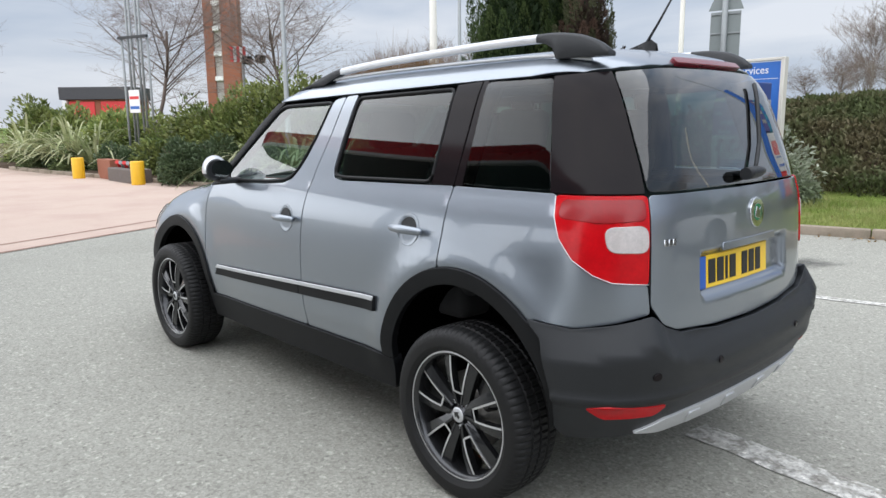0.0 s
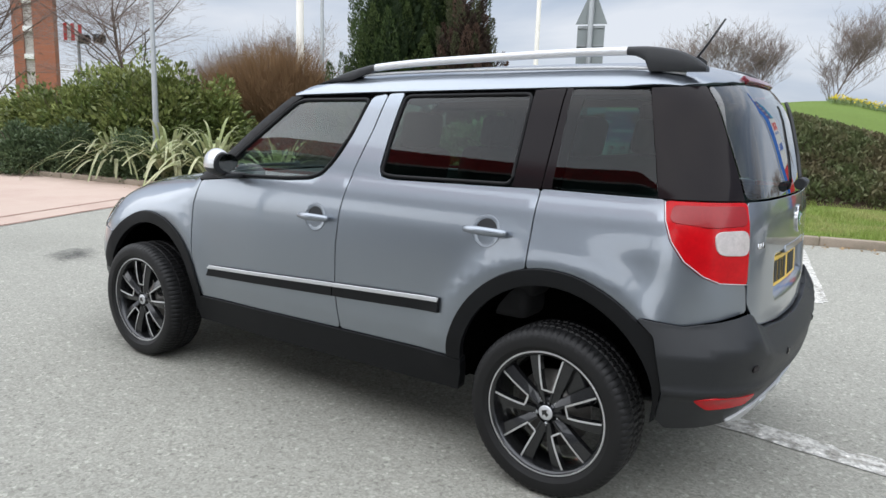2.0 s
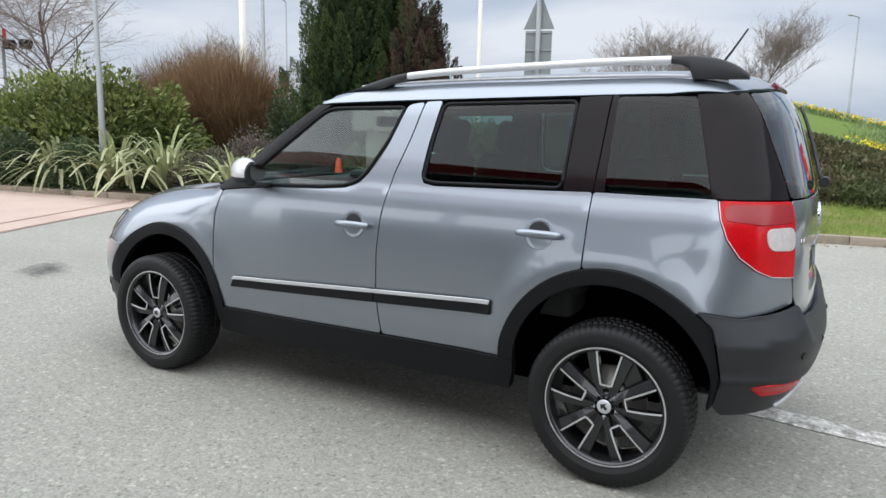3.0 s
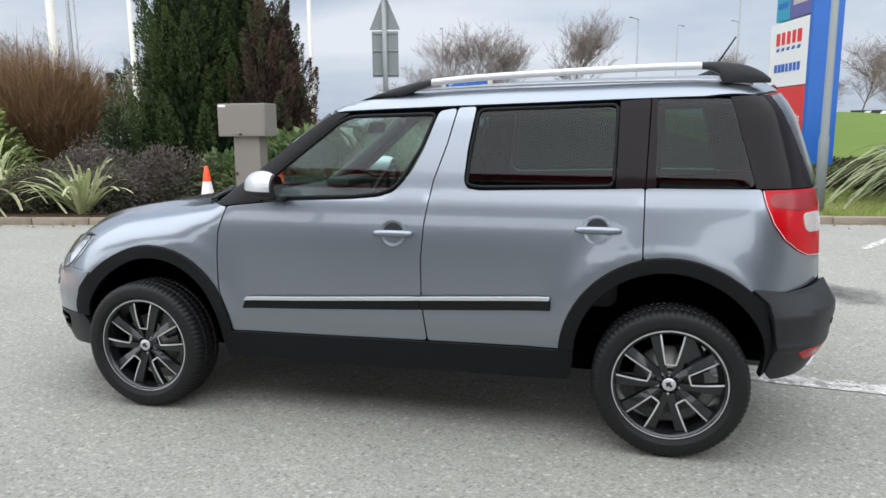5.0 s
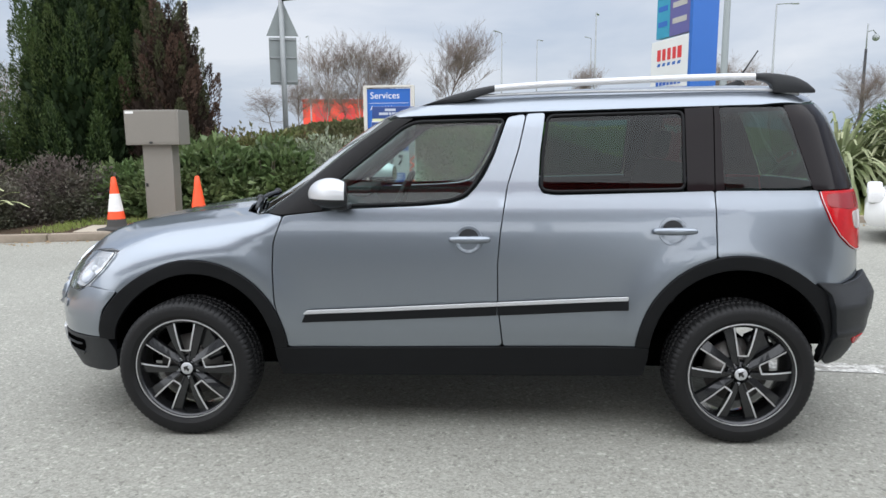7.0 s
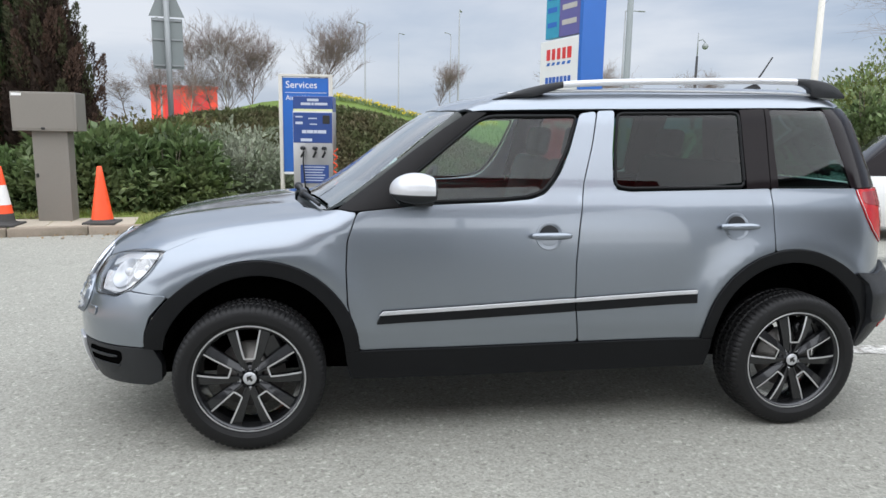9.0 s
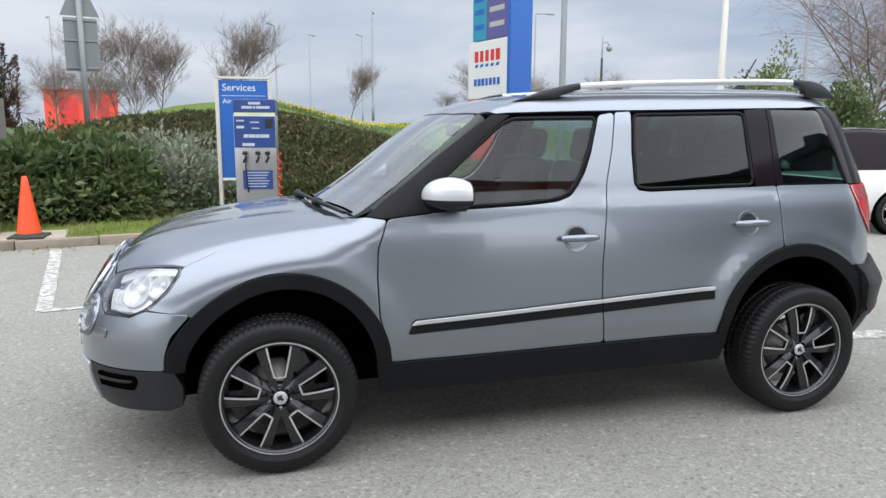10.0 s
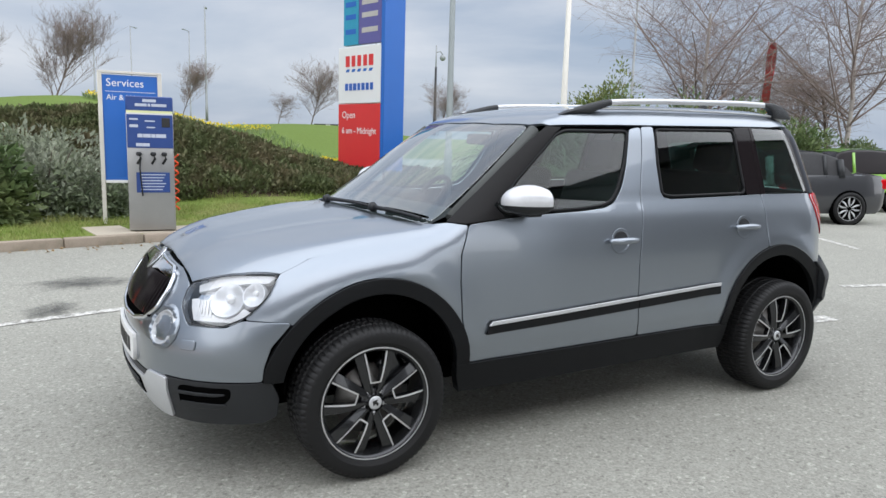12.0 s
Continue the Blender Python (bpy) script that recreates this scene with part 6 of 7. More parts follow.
for x, y, z, s, k, label in ((-2.1, 33.5, 1.75, 0.60, 0, LEAFLESS), (-6.3, 33.6, 1.75, 0.52, 2, BIRCHES), (-5.1, 33.3, 1.75, 0.50, 0, LEAFLESS), (-7.9, 33.0, 1.75, 0.48, 2, BIRCHES), (-10.6, 37.5, 1.9, 0.42, 1, LEAFLESS), (-12.4, 38.5, 1.9, 0.38, 3, LEAFLESS), (-7.4, 36.5, 1.9, 0.4, 3, LEAFLESS), (20.4, 64.0, 2.6, 0.75, 1, LEAFLESS), (19.0, 70.3, 2.6, 0.5, 3, LEAFLESS), (7.8, 59.7, 2.5, 0.55, 0, LEAFLESS), (26.5, 60, 2.0, 0.7, 3, LEAFLESS), (29.5, 55, 2.0, 0.6, 1, LEAFLESS), (15.0, 12.3, 0.3, 0.92, 4, BIRCHES), (17.4, 13.4, 0.3, 0.62, 5, LEAFLESS), (22.2, 11.6, 0.2, 1.15, 4, BIRCHES), (26.8, 17.0, 0.2, 0.8, 3, LEAFLESS), (24.5, 13.6, 0.2, 0.8, 3, LEAFLESS), (-25.0, 8.0, 0.1, 1.0, 5, LEAFLESS), (-22.6, 13.0, 0.1, 1.0, 5, LEAFLESS), (-43, 4.9, 0.1, 0.9, 3, LEAFLESS), (-36.0, 34.0, 0.1, 0.95, 1, LEAFLESS), (-31.0, 38.0, 0.1, 0.9, 3, LEAFLESS), (-27.0, 36.0, 0.1, 0.75, 1, LEAFLESS), (13.4, 34, 1.2, 0.5, 1, LEAFLESS)):
    bare_tree(x, y, z - 0.2, s, TREES[k], (x * 1.7 + y) % 6.28, label)

# ---------------------------------------------------------------- signs, posts and cabinets on the verge
GALV = material("galvanised_steel", (0.25, 0.265, 0.27), 0.55, metal=0.3, vary=0.15, scale=5, fine=60)
CREAM = material("cream_painted_steel", (0.55, 0.53, 0.48), 0.55, vary=0.08, scale=2)
CAB = material("taupe_painted_steel", (0.185, 0.170, 0.148), 0.55, vary=0.06, scale=2, fine=40)
SIGN_BLUE = material("sign_blue", (0.012, 0.11, 0.42), 0.45, vary=0.06, scale=2)
SIGN_WHITE = material("sign_white", (0.70, 0.70, 0.69), 0.45, vary=0.05, scale=2)
SIGN_RED = material("sign_red", (0.60, 0.028, 0.03), 0.45, vary=0.08, scale=2)
SIGN_TEAL = material("sign_teal", (0.02, 0.26, 0.40), 0.45, vary=0.1)
SIGN_PURPLE = material("sign_purple", (0.10, 0.09, 0.27), 0.45, vary=0.1)
PANEL_NAVY = material("navy_printed_panel", (0.018, 0.05, 0.19), 0.35, vary=0.08, scale=6)
PRINT = material("pale_panel_print", (0.42, 0.46, 0.54), 0.45, vary=0.15, scale=30)
STEEL = material("brushed_steel", (0.40, 0.40, 0.40), 0.32, metal=0.85, vary=0.12, scale=4, fine=90)
CONE_ORANGE = material("cone_orange", (0.85, 0.085, 0.02), 0.5, vary=0.08, scale=5)
CONE_WHITE = material("cone_white", (0.72, 0.71, 0.70), 0.5, vary=0.08)
CONE_BASE = material("cone_rubber", (0.05, 0.048, 0.046), 0.8, vary=0.2)
SIGN_BACK = material("sign_back_grey", (0.20, 0.225, 0.225), 0.55, vary=0.06, scale=2)
BRICK = material("red_brown_brick", (0.26, 0.095, 0.055), 0.9, vary=0.2, scale=3, fine=25, bump=0.01)
BRIGHT_RED = material("bright_red_cladding", (0.75, 0.06, 0.03), 0.5, vary=0.06)
YELLOW = material("yellow_bollard_paint", (0.72, 0.40, 0.01), 0.55, vary=0.12, scale=4)
FARGREY = material("far_pale_cladding", (0.42, 0.40, 0.38), 0.8, vary=0.1)


def written(name, text, size, mat, parent, m, extrude=0.002, align="LEFT"):
    """Letters in the built-in font, as a mesh."""
    cu = bpy.data.curves.new(name, "FONT")
    cu.body, cu.size, cu.extrude, cu.align_x, cu.resolution_u = text, size, extrude, align, 3
    tmp = bpy.data.objects.new(name, cu)
    me = bpy.data.meshes.new_from_object(tmp)
    bpy.data.objects.remove(tmp)
    me.materials.clear()
    me.materials.append(mat)
    ob = new(name, me)
    ob.parent = parent
    ob.matrix_basis = m
    return ob


UP = Matrix.Rotation(radians(90), 4, "X")


def bars(name, parent, mat, x0, z, widths, h, y, gap=0.012):
    """Writing too small to read, as plain bars in a row."""
    x = x0
    for w in widths:
        bm = bmesh.new()
        box(bm, (w, 0.003, h), (x + w / 2, y, z))
        part(name, bm, mat, parent)
        x += w + gap


# post cabinet
cabx, caby = -4.66, 6.33
cab = thing("post_cabinet", Matrix.Translation((cabx, caby, ground_z(cabx, caby) - 0.01)) @ Matrix.Rotation(radians(3), 4, "Z"), "taupe steel cabinet head on a square post", "cabinet")
bm = bmesh.new()
box(bm, (0.43, 0.28, 1.24), (0.02, 0.02, 0.62), 0.006)
part("post", smooth(bm), CAB, cab)
bm = bmesh.new()
box(bm, (0.78, 0.44, 0.50), (0, 0, 1.45), 0.008)
head = part("cabinet_head", smooth(bm), CAB, cab)
bm = bmesh.new()
box(bm, (0.72, 0.006, 0.45), (0, -0.222, 1.455), 0.003)
part("cabinet_door", bm, CAB, head)
bm = bmesh.new()
box(bm, (0.05, 0.02, 0.03), (-0.02, -0.23, 1.235), 0.006)
part("lock", bm, INK, head)
bm = bmesh.new()
box(bm, (0.12, 0.003, 0.035), (-0.31, -0.2255, 1.665))
part("label_plate", bm, SIGN_WHITE, head)
bm = bmesh.new()
box(bm, (0.03, 0.02, 0.05), (-0.16, -0.125, 0.62), 0.005)
part("post_lock", bm, INK, cab)


def cone(x, y, striped):
    t = thing("traffic_cone", Matrix.Translation((x, y, 0.108)), "orange traffic cone with a white band on a black base" if striped else "plain orange traffic cone on a black base", "traffic cone", "traffic cones")
    bm = bmesh.new()
    box(bm, (0.40, 0.40, 0.035), (0, 0, 0.0175), 0.012, seg=2)
    lathe(bm, [(0.165, 0.03), (0.150, 0.055), (0.140, 0.06)], 24)
    part("base", smooth(bm), CONE_BASE, t)
    bm = bmesh.new()
    r = lambda z: 0.138 + (0.030 - 0.138) * (z - 0.05) / 0.70  # noqa: E731
    cuts = [0.05, 0.16, 0.27, 0.52, 0.62, 0.745]
    lathe(bm, [(r(z), z) for z in cuts] + [(0.022, 0.755), (0.015, 0.745)], 28)
    if striped:
        for f in bm.faces:
            z = f.calc_center_median().z
            f.material_index = 1 if 0.27 < z < 0.52 else (2 if z < 0.16 else 0)
    part("body", bm, [CONE_ORANGE, CONE_WHITE, CONE_BASE], t)


cone(-3.98, 6.0, False)
cone(-5.12, 5.82, True)

# pale slabs behind the kerb
for name, sx, w, dep in (("slab", -4.65, 2.1, 0.75), ("slab", -1.25, 1.5, 0.85)):
    bm = bmesh.new()
    k = 4 if w > 2 else 3
    sl = thing("slab_base", Matrix.Translation((sx, float(kerb_y(sx)) + 0.13 + dep / 2, 0.085)) @ Matrix.Rotation(radians(9.5), 4, "Z"), "pale concrete slabs behind the kerb", "paving", kind="structure")
    for i in range(k):
        bm = bmesh.new()
        box(bm, (w / k - 0.008, dep, 0.06), (-w / 2 + (i + 0.5) * w / k, 0, 0.003 * random.uniform(-1, 1)), 0.006)
        part("slab", bm, SLAB, sl)

# services sign
sg = thing("services_sign", Matrix.Translation((-1.36, 7.33, 0.12)) @ Matrix.Rotation(radians(-5), 4, "Z"), "blue services sign with white letters in a pale frame", "sign")
bm = bmesh.new()
box(bm, (0.70, 0.05, 1.42), (0, 0, 1.31), 0.004)
board = part("board", bm, SIGN_BLUE, sg)
for x, h0 in ((-0.375, 0.0), (0.375, 0.55)):
    bm = bmesh.new()
    box(bm, (0.055, 0.10, 2.06 - h0), (x, 0, 1.03 + h0 / 2), 0.006)
    part("frame_post", smooth(bm), CREAM, sg)
bm = bmesh.new()
box(bm, (0.80, 0.10, 0.035), (0, 0, 2.055), 0.004)
part("frame_top", smooth(bm), CREAM, sg)
bm = bmesh.new()
box(bm, (0.70, 0.06, 0.04), (0, 0, 0.585), 0.004)
part("frame_foot", bm, SIGN_WHITE, sg)
written("lettering", "Services", 0.145, SIGN_WHITE, board, Matrix.Translation((-0.30, -0.027, 1.87)) @ UP)
bm = bmesh.new()
box(bm, (0.62, 0.003, 0.006), (0, -0.027, 1.80))
part("rule", bm, SIGN_WHITE, board)
written("lettering", "Air & Water", 0.10, SIGN_WHITE, board, Matrix.Translation((-0.30, -0.027, 1.69)) @ UP)

# air and water machine
mc = thing("air_machine", Matrix.Translation((-1.21, 6.62, 0.13)) @ Matrix.Rotation(radians(-7), 4, "Z"), "steel air and water machine with blue panels and hoses", "machine")
bm = bmesh.new()
box(bm, (0.56, 0.40, 1.50), (0, 0, 0.75), 0.012, seg=2)
cbody = part("cabinet_body", smooth(bm), STEEL, mc)
bm = bmesh.new()
box(bm, (0.56, 0.36, 0.22), (0, 0.01, 1.60), 0.012)
htop = part("head_panel", smooth(bm), PANEL_NAVY, mc)
bars("letter_bar", htop, PRINT, -0.08, 1.655, (0.16,), 0.035, -0.173)
bars("letter_bar", htop, PRINT, -0.17, 1.60, (0.14, 0.03, 0.18), 0.035, -0.173)
bm = bmesh.new()
box(bm, (0.55, 0.004, 0.03), (0, -0.173, 1.515))
part("pale_strip", bm, material("pale_yellow_strip", (0.55, 0.58, 0.32), 0.5), htop)
bm = bmesh.new()
box(bm, (0.545, 0.012, 0.42), (0, -0.205, 1.27), 0.003)
mid = part("blue_panel", bm, PANEL_NAVY, mc)
bars("letter_bar", mid, PRINT, -0.24, 1.42, (0.10,), 0.02, -0.213)
bars("letter_bar", mid, PRINT, -0.06, 1.40, (0.12,), 0.016, -0.213)
bars("letter_bar", mid, PRINT, -0.24, 1.335, (0.10,), 0.035, -0.213)
bars("letter_bar", mid, PRINT, -0.04, 1.32, (0.10,), 0.016, -0.213)
bars("letter_bar", mid, PRINT, -0.15, 1.215, (0.06, 0.09, 0.05, 0.12), 0.045, -0.213, 0.006)
bars("letter_bar", mid, PRINT, -0.17, 1.10, (0.16,), 0.04, -0.213)
bm = bmesh.new()
box(bm, (0.10, 0.01, 0.12), (0.19, -0.212, 1.385), 0.006)
part("coin_slot", bm, INK, mid)
bm = bmesh.new()
box(bm, (0.40, 0.012, 0.26), (0.02, -0.205, 0.62), 0.003)
low = part("lower_panel", bm, PANEL_NAVY, mc)
for i in range(6):
    bars("letter_bar", low, PRINT, -0.13, 0.72 - i * 0.038, (0.30 - 0.02 * (i % 3),), 0.012, -0.213)
for x in (-0.14, 0.03, 0.16):
    bm = bmesh.new()
    box(bm, (0.07, 0.06, 0.05), (x, -0.23, 0.985), 0.015)
    tube(bm, [(x, -0.24, 0.98), (x + 0.02, -0.29, 0.93), (x - 0.02, -0.27, 0.86)], 0.016, 8)
    part("hose_nozzle", smooth(bm), BLACK_TRIM, mc)
for x, z1, m in ((-0.12, 0.45, BLACK_TRIM),):
    bm = bmesh.new()
    tube(bm, [(x, -0.25, 0.95), (x - 0.015, -0.255, 0.8), (x + 0.01, -0.25, z1)], 0.010, 6)
    part("hose", bm, m, mc)
bm = bmesh.new()
tube(bm, [(0.30 + 0.03 * math.cos(i * 0.9), -0.12 + 0.05 * math.sin(i * 0.9), 0.98 - i * 0.017) for i in range(44)], 0.010, 6)
part("coiled_hose", bm, CONE_ORANGE, mc, "coiled orange air hose")

# tall shop sign: panels on a blue slab
tm = thing("shop_totem", Matrix.Translation((4.62, 12.35, 0.0)) @ Matrix.Rotation(radians(-75.5), 4, "Z"), "tall blue shop sign with white and red panels", "sign")
# local x runs along the face, from its far to its near edge; local -y looks out of the face
bm = bmesh.new()
box(bm, (0.14, 0.62, 6.4), (0.07, 0.30, 3.6), 0.01)
slab = part("blue_slab", bm, SIGN_BLUE, tm)
bm = bmesh.new()
box(bm, (0.26, 0.72, 0.5), (0.07, 0.30, 0.2), 0.02)
part("plinth", bm, SIGN_WHITE, tm)
bm = bmesh.new()
box(bm, (1.70, 0.16, 1.36), (-0.86, 0.08, 2.90), 0.008)
white = part("white_panel", bm, SIGN_WHITE, tm)
bm = bmesh.new()
box(bm, (1.70, 0.16, 1.55), (-0.86, 0.08, 1.43), 0.008)
redp = part("red_panel", bm, SIGN_RED, tm)
for x, w, mat in ((-1.24, 0.60, SIGN_TEAL), (-0.48, 0.88, SIGN_PURPLE)):
    bm = bmesh.new()
    box(bm, (w, 0.14, 1.7), (x, 0.09, 4.48), 0.008)
    up = part("upper_panel", bm, mat, tm)
    for z in (3.95, 4.3, 4.6, 4.95):
        bm = bmesh.new()
        box(bm, (w * 0.7, 0.004, 0.12), (x, 0.018, z))
        part("panel_band", bm, SIGN_BLUE if mat is SIGN_TEAL else FARGREY, up)
for i, w in enumerate((0.16, 0.14, 0.14, 0.14, 0.17)):
    bm = bmesh.new()
    box(bm, (w, 0.006, 0.26), (-1.32 + i * 0.235, -0.003, 3.24), 0.01)
    part("mark_bar", bm, SIGN_RED, white)
for i in range(5):
    bm = bmesh.new()
    prism(bm, [(0, 0), (0.13, 0), (0.17, 0.07), (0.04, 0.07)], 0.006, Matrix.Translation((-1.40 + i * 0.23, 0.002, 2.98)) @ UP)
    part("mark_dash", bm, SIGN_BLUE, white)
for i, w in enumerate((0.12, 0.12, 0.13, 0.10, 0.12, 0.11, 0.11)):
    bm = bmesh.new()
    box(bm, (w, 0.006, 0.17), (-1.36 + i * 0.168, -0.003, 2.62), 0.01)
    part("mark_bar", bm, PLATE_BLUE, white)
written("lettering", "Open", 0.24, SIGN_WHITE, redp, Matrix.Translation((-1.55, -0.003, 1.86)) @ UP)
written("lettering", "6 am - Midnight", 0.22, SIGN_WHITE, redp, Matrix.Translation((-1.55, -0.003, 1.48)) @ UP)


def column(x, y, h, r, mat, label, z=None, name="lamp_post", arm=0.0, turn=0.0, top=0.6):
    z = ground_z(x, y) if z is None else z
    t = thing(name, Matrix.Translation((x, y, z - 0.1)) @ Matrix.Rotation(turn, 4, "Z"), label, "lamp post", "lamp posts")
    bm = bmesh.new()
    tube(bm, [(0, 0, 0), (0, 0, 1.2), (0, 0, 1.25), (0, 0, h)], [r * 1.25, r * 1.25, r, r * top], 12)
    part("column", bm, mat, t)
    if arm:
        bm = bmesh.new()
        tube(bm, [(0, 0, h - 0.02), (arm * 0.5, 0, h + 0.03), (arm, 0, h + 0.04)], r * 0.45, 8)
        part("arm", bm, mat, t)
        bm = bmesh.new()
        box(bm, (0.55, 0.2, 0.09), (arm + 0.2, 0, h + 0.04), 0.03)
        part("lantern", smooth(bm), BLACK_TRIM if arm < 1 else GALV, t)
    return t


column(3.94, 7.82, 7.5, 0.058, SIGN_BACK, "grey steel lamp post beside the kerb")
column(-10.3, 5.3, 5.2, 0.055, GALV, "thin galvanised pole among the shrubs", name="pole")
column(-13.5, 12.3, 9.5, 0.13, CREAM, "thick cream painted steel mast", name="mast")
column(-16.0, 15.8, 11, 0.07, GALV, "thin grey lamp post", name="lamp_post")
column(-9.9, 20.4, 10, 0.095, CREAM, "tall cream painted steel mast", name="mast")
column(-18.5, 22.1, 12, 0.12, CREAM, "tall cream painted steel mast", name="mast")
column(14.87, 18.36, 9, 0.13, CREAM, "tall cream painted steel mast", name="mast")
for x, y, z, h in ((9.6, 58.6, 2.4, 9.2), (6.5, 83.3, 2.6, 10), (13.9, 90.7, 2.6, 11), (-42.4, 47.0, 0.1, 12), (21, 50, 1.6, 9), (-20, 80, 2, 11), (2.0, 70, 2.6, 9)):
    column(x, y, h, 0.09, GALV, "tall grey street lamp far off", z=z, arm=1.2, turn=(x * 2.1) % 6.28)
column(20.2, 20.4, 8.0, 0.07, GALV, "tall grey street lamp far off", z=0.2, arm=0.8)
cm = column(42.2, 79.2, 8.7, 0.22, BLACK_TRIM, "dark mast with a camera head", z=1.9, name="camera_mast")
bm = bmesh.new()
bmesh.ops.create_uvsphere(bm, u_segments=12, v_segments=8, radius=0.38, matrix=Matrix.Translation((0.95, 0, 9.9)))
tube(bm, [(0, 0, 8.6), (0, 0, 11.4)], 0.07, 6)
tube(bm, [(0, 0, 10.5), (0.6, 0, 10.7), (0.95, 0, 10.3)], 0.06, 6)
part("camera_head", smooth(bm), GALV, cm)

# road sign seen from behind, with its lamp
rs = thing("road_sign", Matrix.Translation((-4.45, 12.5, 0.9)) @ Matrix.Rotation(radians(12), 4, "Z"), "grey backs of two road signs on one post", "road sign")
bm = bmesh.new()
tube(bm, [(0, 0, -0.6), (0, 0, 3.75)], 0.06, 12)
part("post", bm, GALV, rs)
bm = bmesh.new()
prism(bm, [(-0.36, 0), (0.36, 0), (0.05, 0.72), (-0.05, 0.72)], 0.02, Matrix.Translation((0, 0.09, 2.78)) @ UP)
part("triangle_plate", bm, SIGN_BACK, rs)
bm = bmesh.new()
box(bm, (0.62, 0.02, 1.05), (0, 0.08, 2.22), 0.006)
sq = part("square_plate", bm, SIGN_BACK, rs)
for z in (2.70, 2.30, 1.76):
    bm = bmesh.new()
    box(bm, (0.60, 0.03, 0.035), (0, 0.062, z), 0.004)
    part("channel", bm, GALV, sq)
bm = bmesh.new()
box(bm, (0.60, 0.16, 0.10), (0.32, -0.05, 3.62), 0.03, Matrix.Rotation(radians(-8), 4, "Y"))
part("sign_lamp", smooth(bm), BLACK_TRIM, rs)

# vent stack, bollards and tank covers at the far end of the paving
vs = thing("vent_stack", Matrix.Translation((-17.9, 4.75, 0.1)) @ Matrix.Rotation(radians(20), 4, "Z"), "row of galvanised vent pipes tied by a crossbar", "vent stack")
for i, h in enumerate((3.7, 6.6, 6.9, 6.5, 6.9, 3.8)):
    bm = bmesh.new()
    tube(bm, [(0.19 * i - 0.1, 0.05 * (i % 2), 0), (0.19 * i - 0.1, 0.05 * (i % 2), h)], 0.035, 8)
    part("vent_pipe", bm, GALV, vs)
bm = bmesh.new()
box(bm, (1.15, 0.06, 0.07), (0.37, -0.03, 3.68))
part("crossbar", bm, BLACK_TRIM, vs)
bm = bmesh.new()
box(bm, (0.42, 0.02, 0.62), (0.32, -0.08, 1.95), 0.004)
nb = part("notice_board", bm, SIGN_WHITE, vs)
for z, mm in ((2.05, SIGN_RED), (1.78, SIGN_BLUE)):
    bm = bmesh.new()
    box(bm, (0.36, 0.004, 0.08), (0.32, -0.092, z))
    part("notice_bar", bm, mm, nb)
for x, y in ((-17.7, 3.2), (-14.3, 3.55)):
    bm = bmesh.new()
    lathe(bm, [(0.0, 0.56), (0.14, 0.56), (0.155, 0.54), (0.155, 0.0)], 20)
    b = part("bollard", bm, YELLOW)
    b.location = (x, y, 0.0)
    tagged(b, "short yellow painted bollard by the planting", "bollard", "yellow bollards")
pl = thing("filler_box", Matrix.Translation((-16.2, 3.75, 0)), "brick and timber filler box between bollards", "filler box")
bm = bmesh.new()
box(bm, (1.0, 0.3, 0.52), (-0.7, 0, 0.26), 0.01)
part("brick_pier", bm, BRICK, pl)
bm = bmesh.new()
box(bm, (1.7, 0.5, 0.34), (0.75, 0, 0.17), 0.02)
part("timber_box", bm, material("weathered_timber", (0.12, 0.10, 0.09), 0.9, vary=0.3, bump=0.004), pl)
for i in range(6):
    bm = bmesh.new()
    tube(bm, [(0.1 + i * 0.26, 0, 0.34), (0.1 + i * 0.26, -0.02, 0.44), (0.2 + i * 0.26, -0.1, 0.48)], 0.05, 8)
    part("filler_cap", bm, GALV if i % 2 else SIGN_RED, pl)

# ---------------------------------------------------------------- buildings and far things
tw = thing("brick_tower", Matrix.Translation((-122.5, 58.4, 0)) @ Matrix.Rotation(radians(50), 4, "Z") @ Matrix.Diagonal((2.3, 2.3, 2.3, 1)), "tall red-brown brick tower with pale bands", "tower")
bm = bmesh.new()
box(bm, (1.35, 1.2, 18), (0.8, 0, 9), 0.02)
part("wall", bm, BRICK, tw)
bm = bmesh.new()
box(bm, (0.7, 1.1, 18), (-0.85, 0, 9), 0.02)
part("wall", bm, BRICK, tw)
bm = bmesh.new()
box(bm, (0.6, 0.8, 17.6), (-0.2, 0.1, 8.8), 0.0)
part("stair_recess", bm, FARGREY, tw)
for i in range(7):
    bm = bmesh.new()
    box(bm, (0.62, 0.3, 0.35), (-0.22, -0.42, 4.2 + i * 1.9), 0.02)
    part("landing", bm, SIGN_WHITE, tw)
rb = thing("red_fronted_building", Matrix.Translation((-40.0, 11.0, 0)) @ Matrix.Rotation(radians(48), 4, "Z"), "low building with a red front and dark flat roof", "building")
bm = bmesh.new()
box(bm, (3.7, 2.6, 2.9), (-0.3, 1.3, 1.45), 0.02)
part("wall", bm, BRICK, rb)
bm = bmesh.new()
box(bm, (4.1, 3.0, 0.7), (-0.3, 1.3, 3.2), 0.03)
part("roof", bm, material("dark_roof_felt", (0.06, 0.06, 0.065), 0.8, vary=0.15), rb)
for x in (-1.15, 0.6):
    bm = bmesh.new()
    box(bm, (1.4, 0.06, 2.3), (x, -0.02, 1.6), 0.01)
    part("red_shutter", bm, SIGN_RED, rb)
bm = bmesh.new()
box(bm, (0.25, 0.3, 2.8), (-2.05, -0.1, 1.4), 0.01)
part("white_pier", bm, SIGN_WHITE, rb)
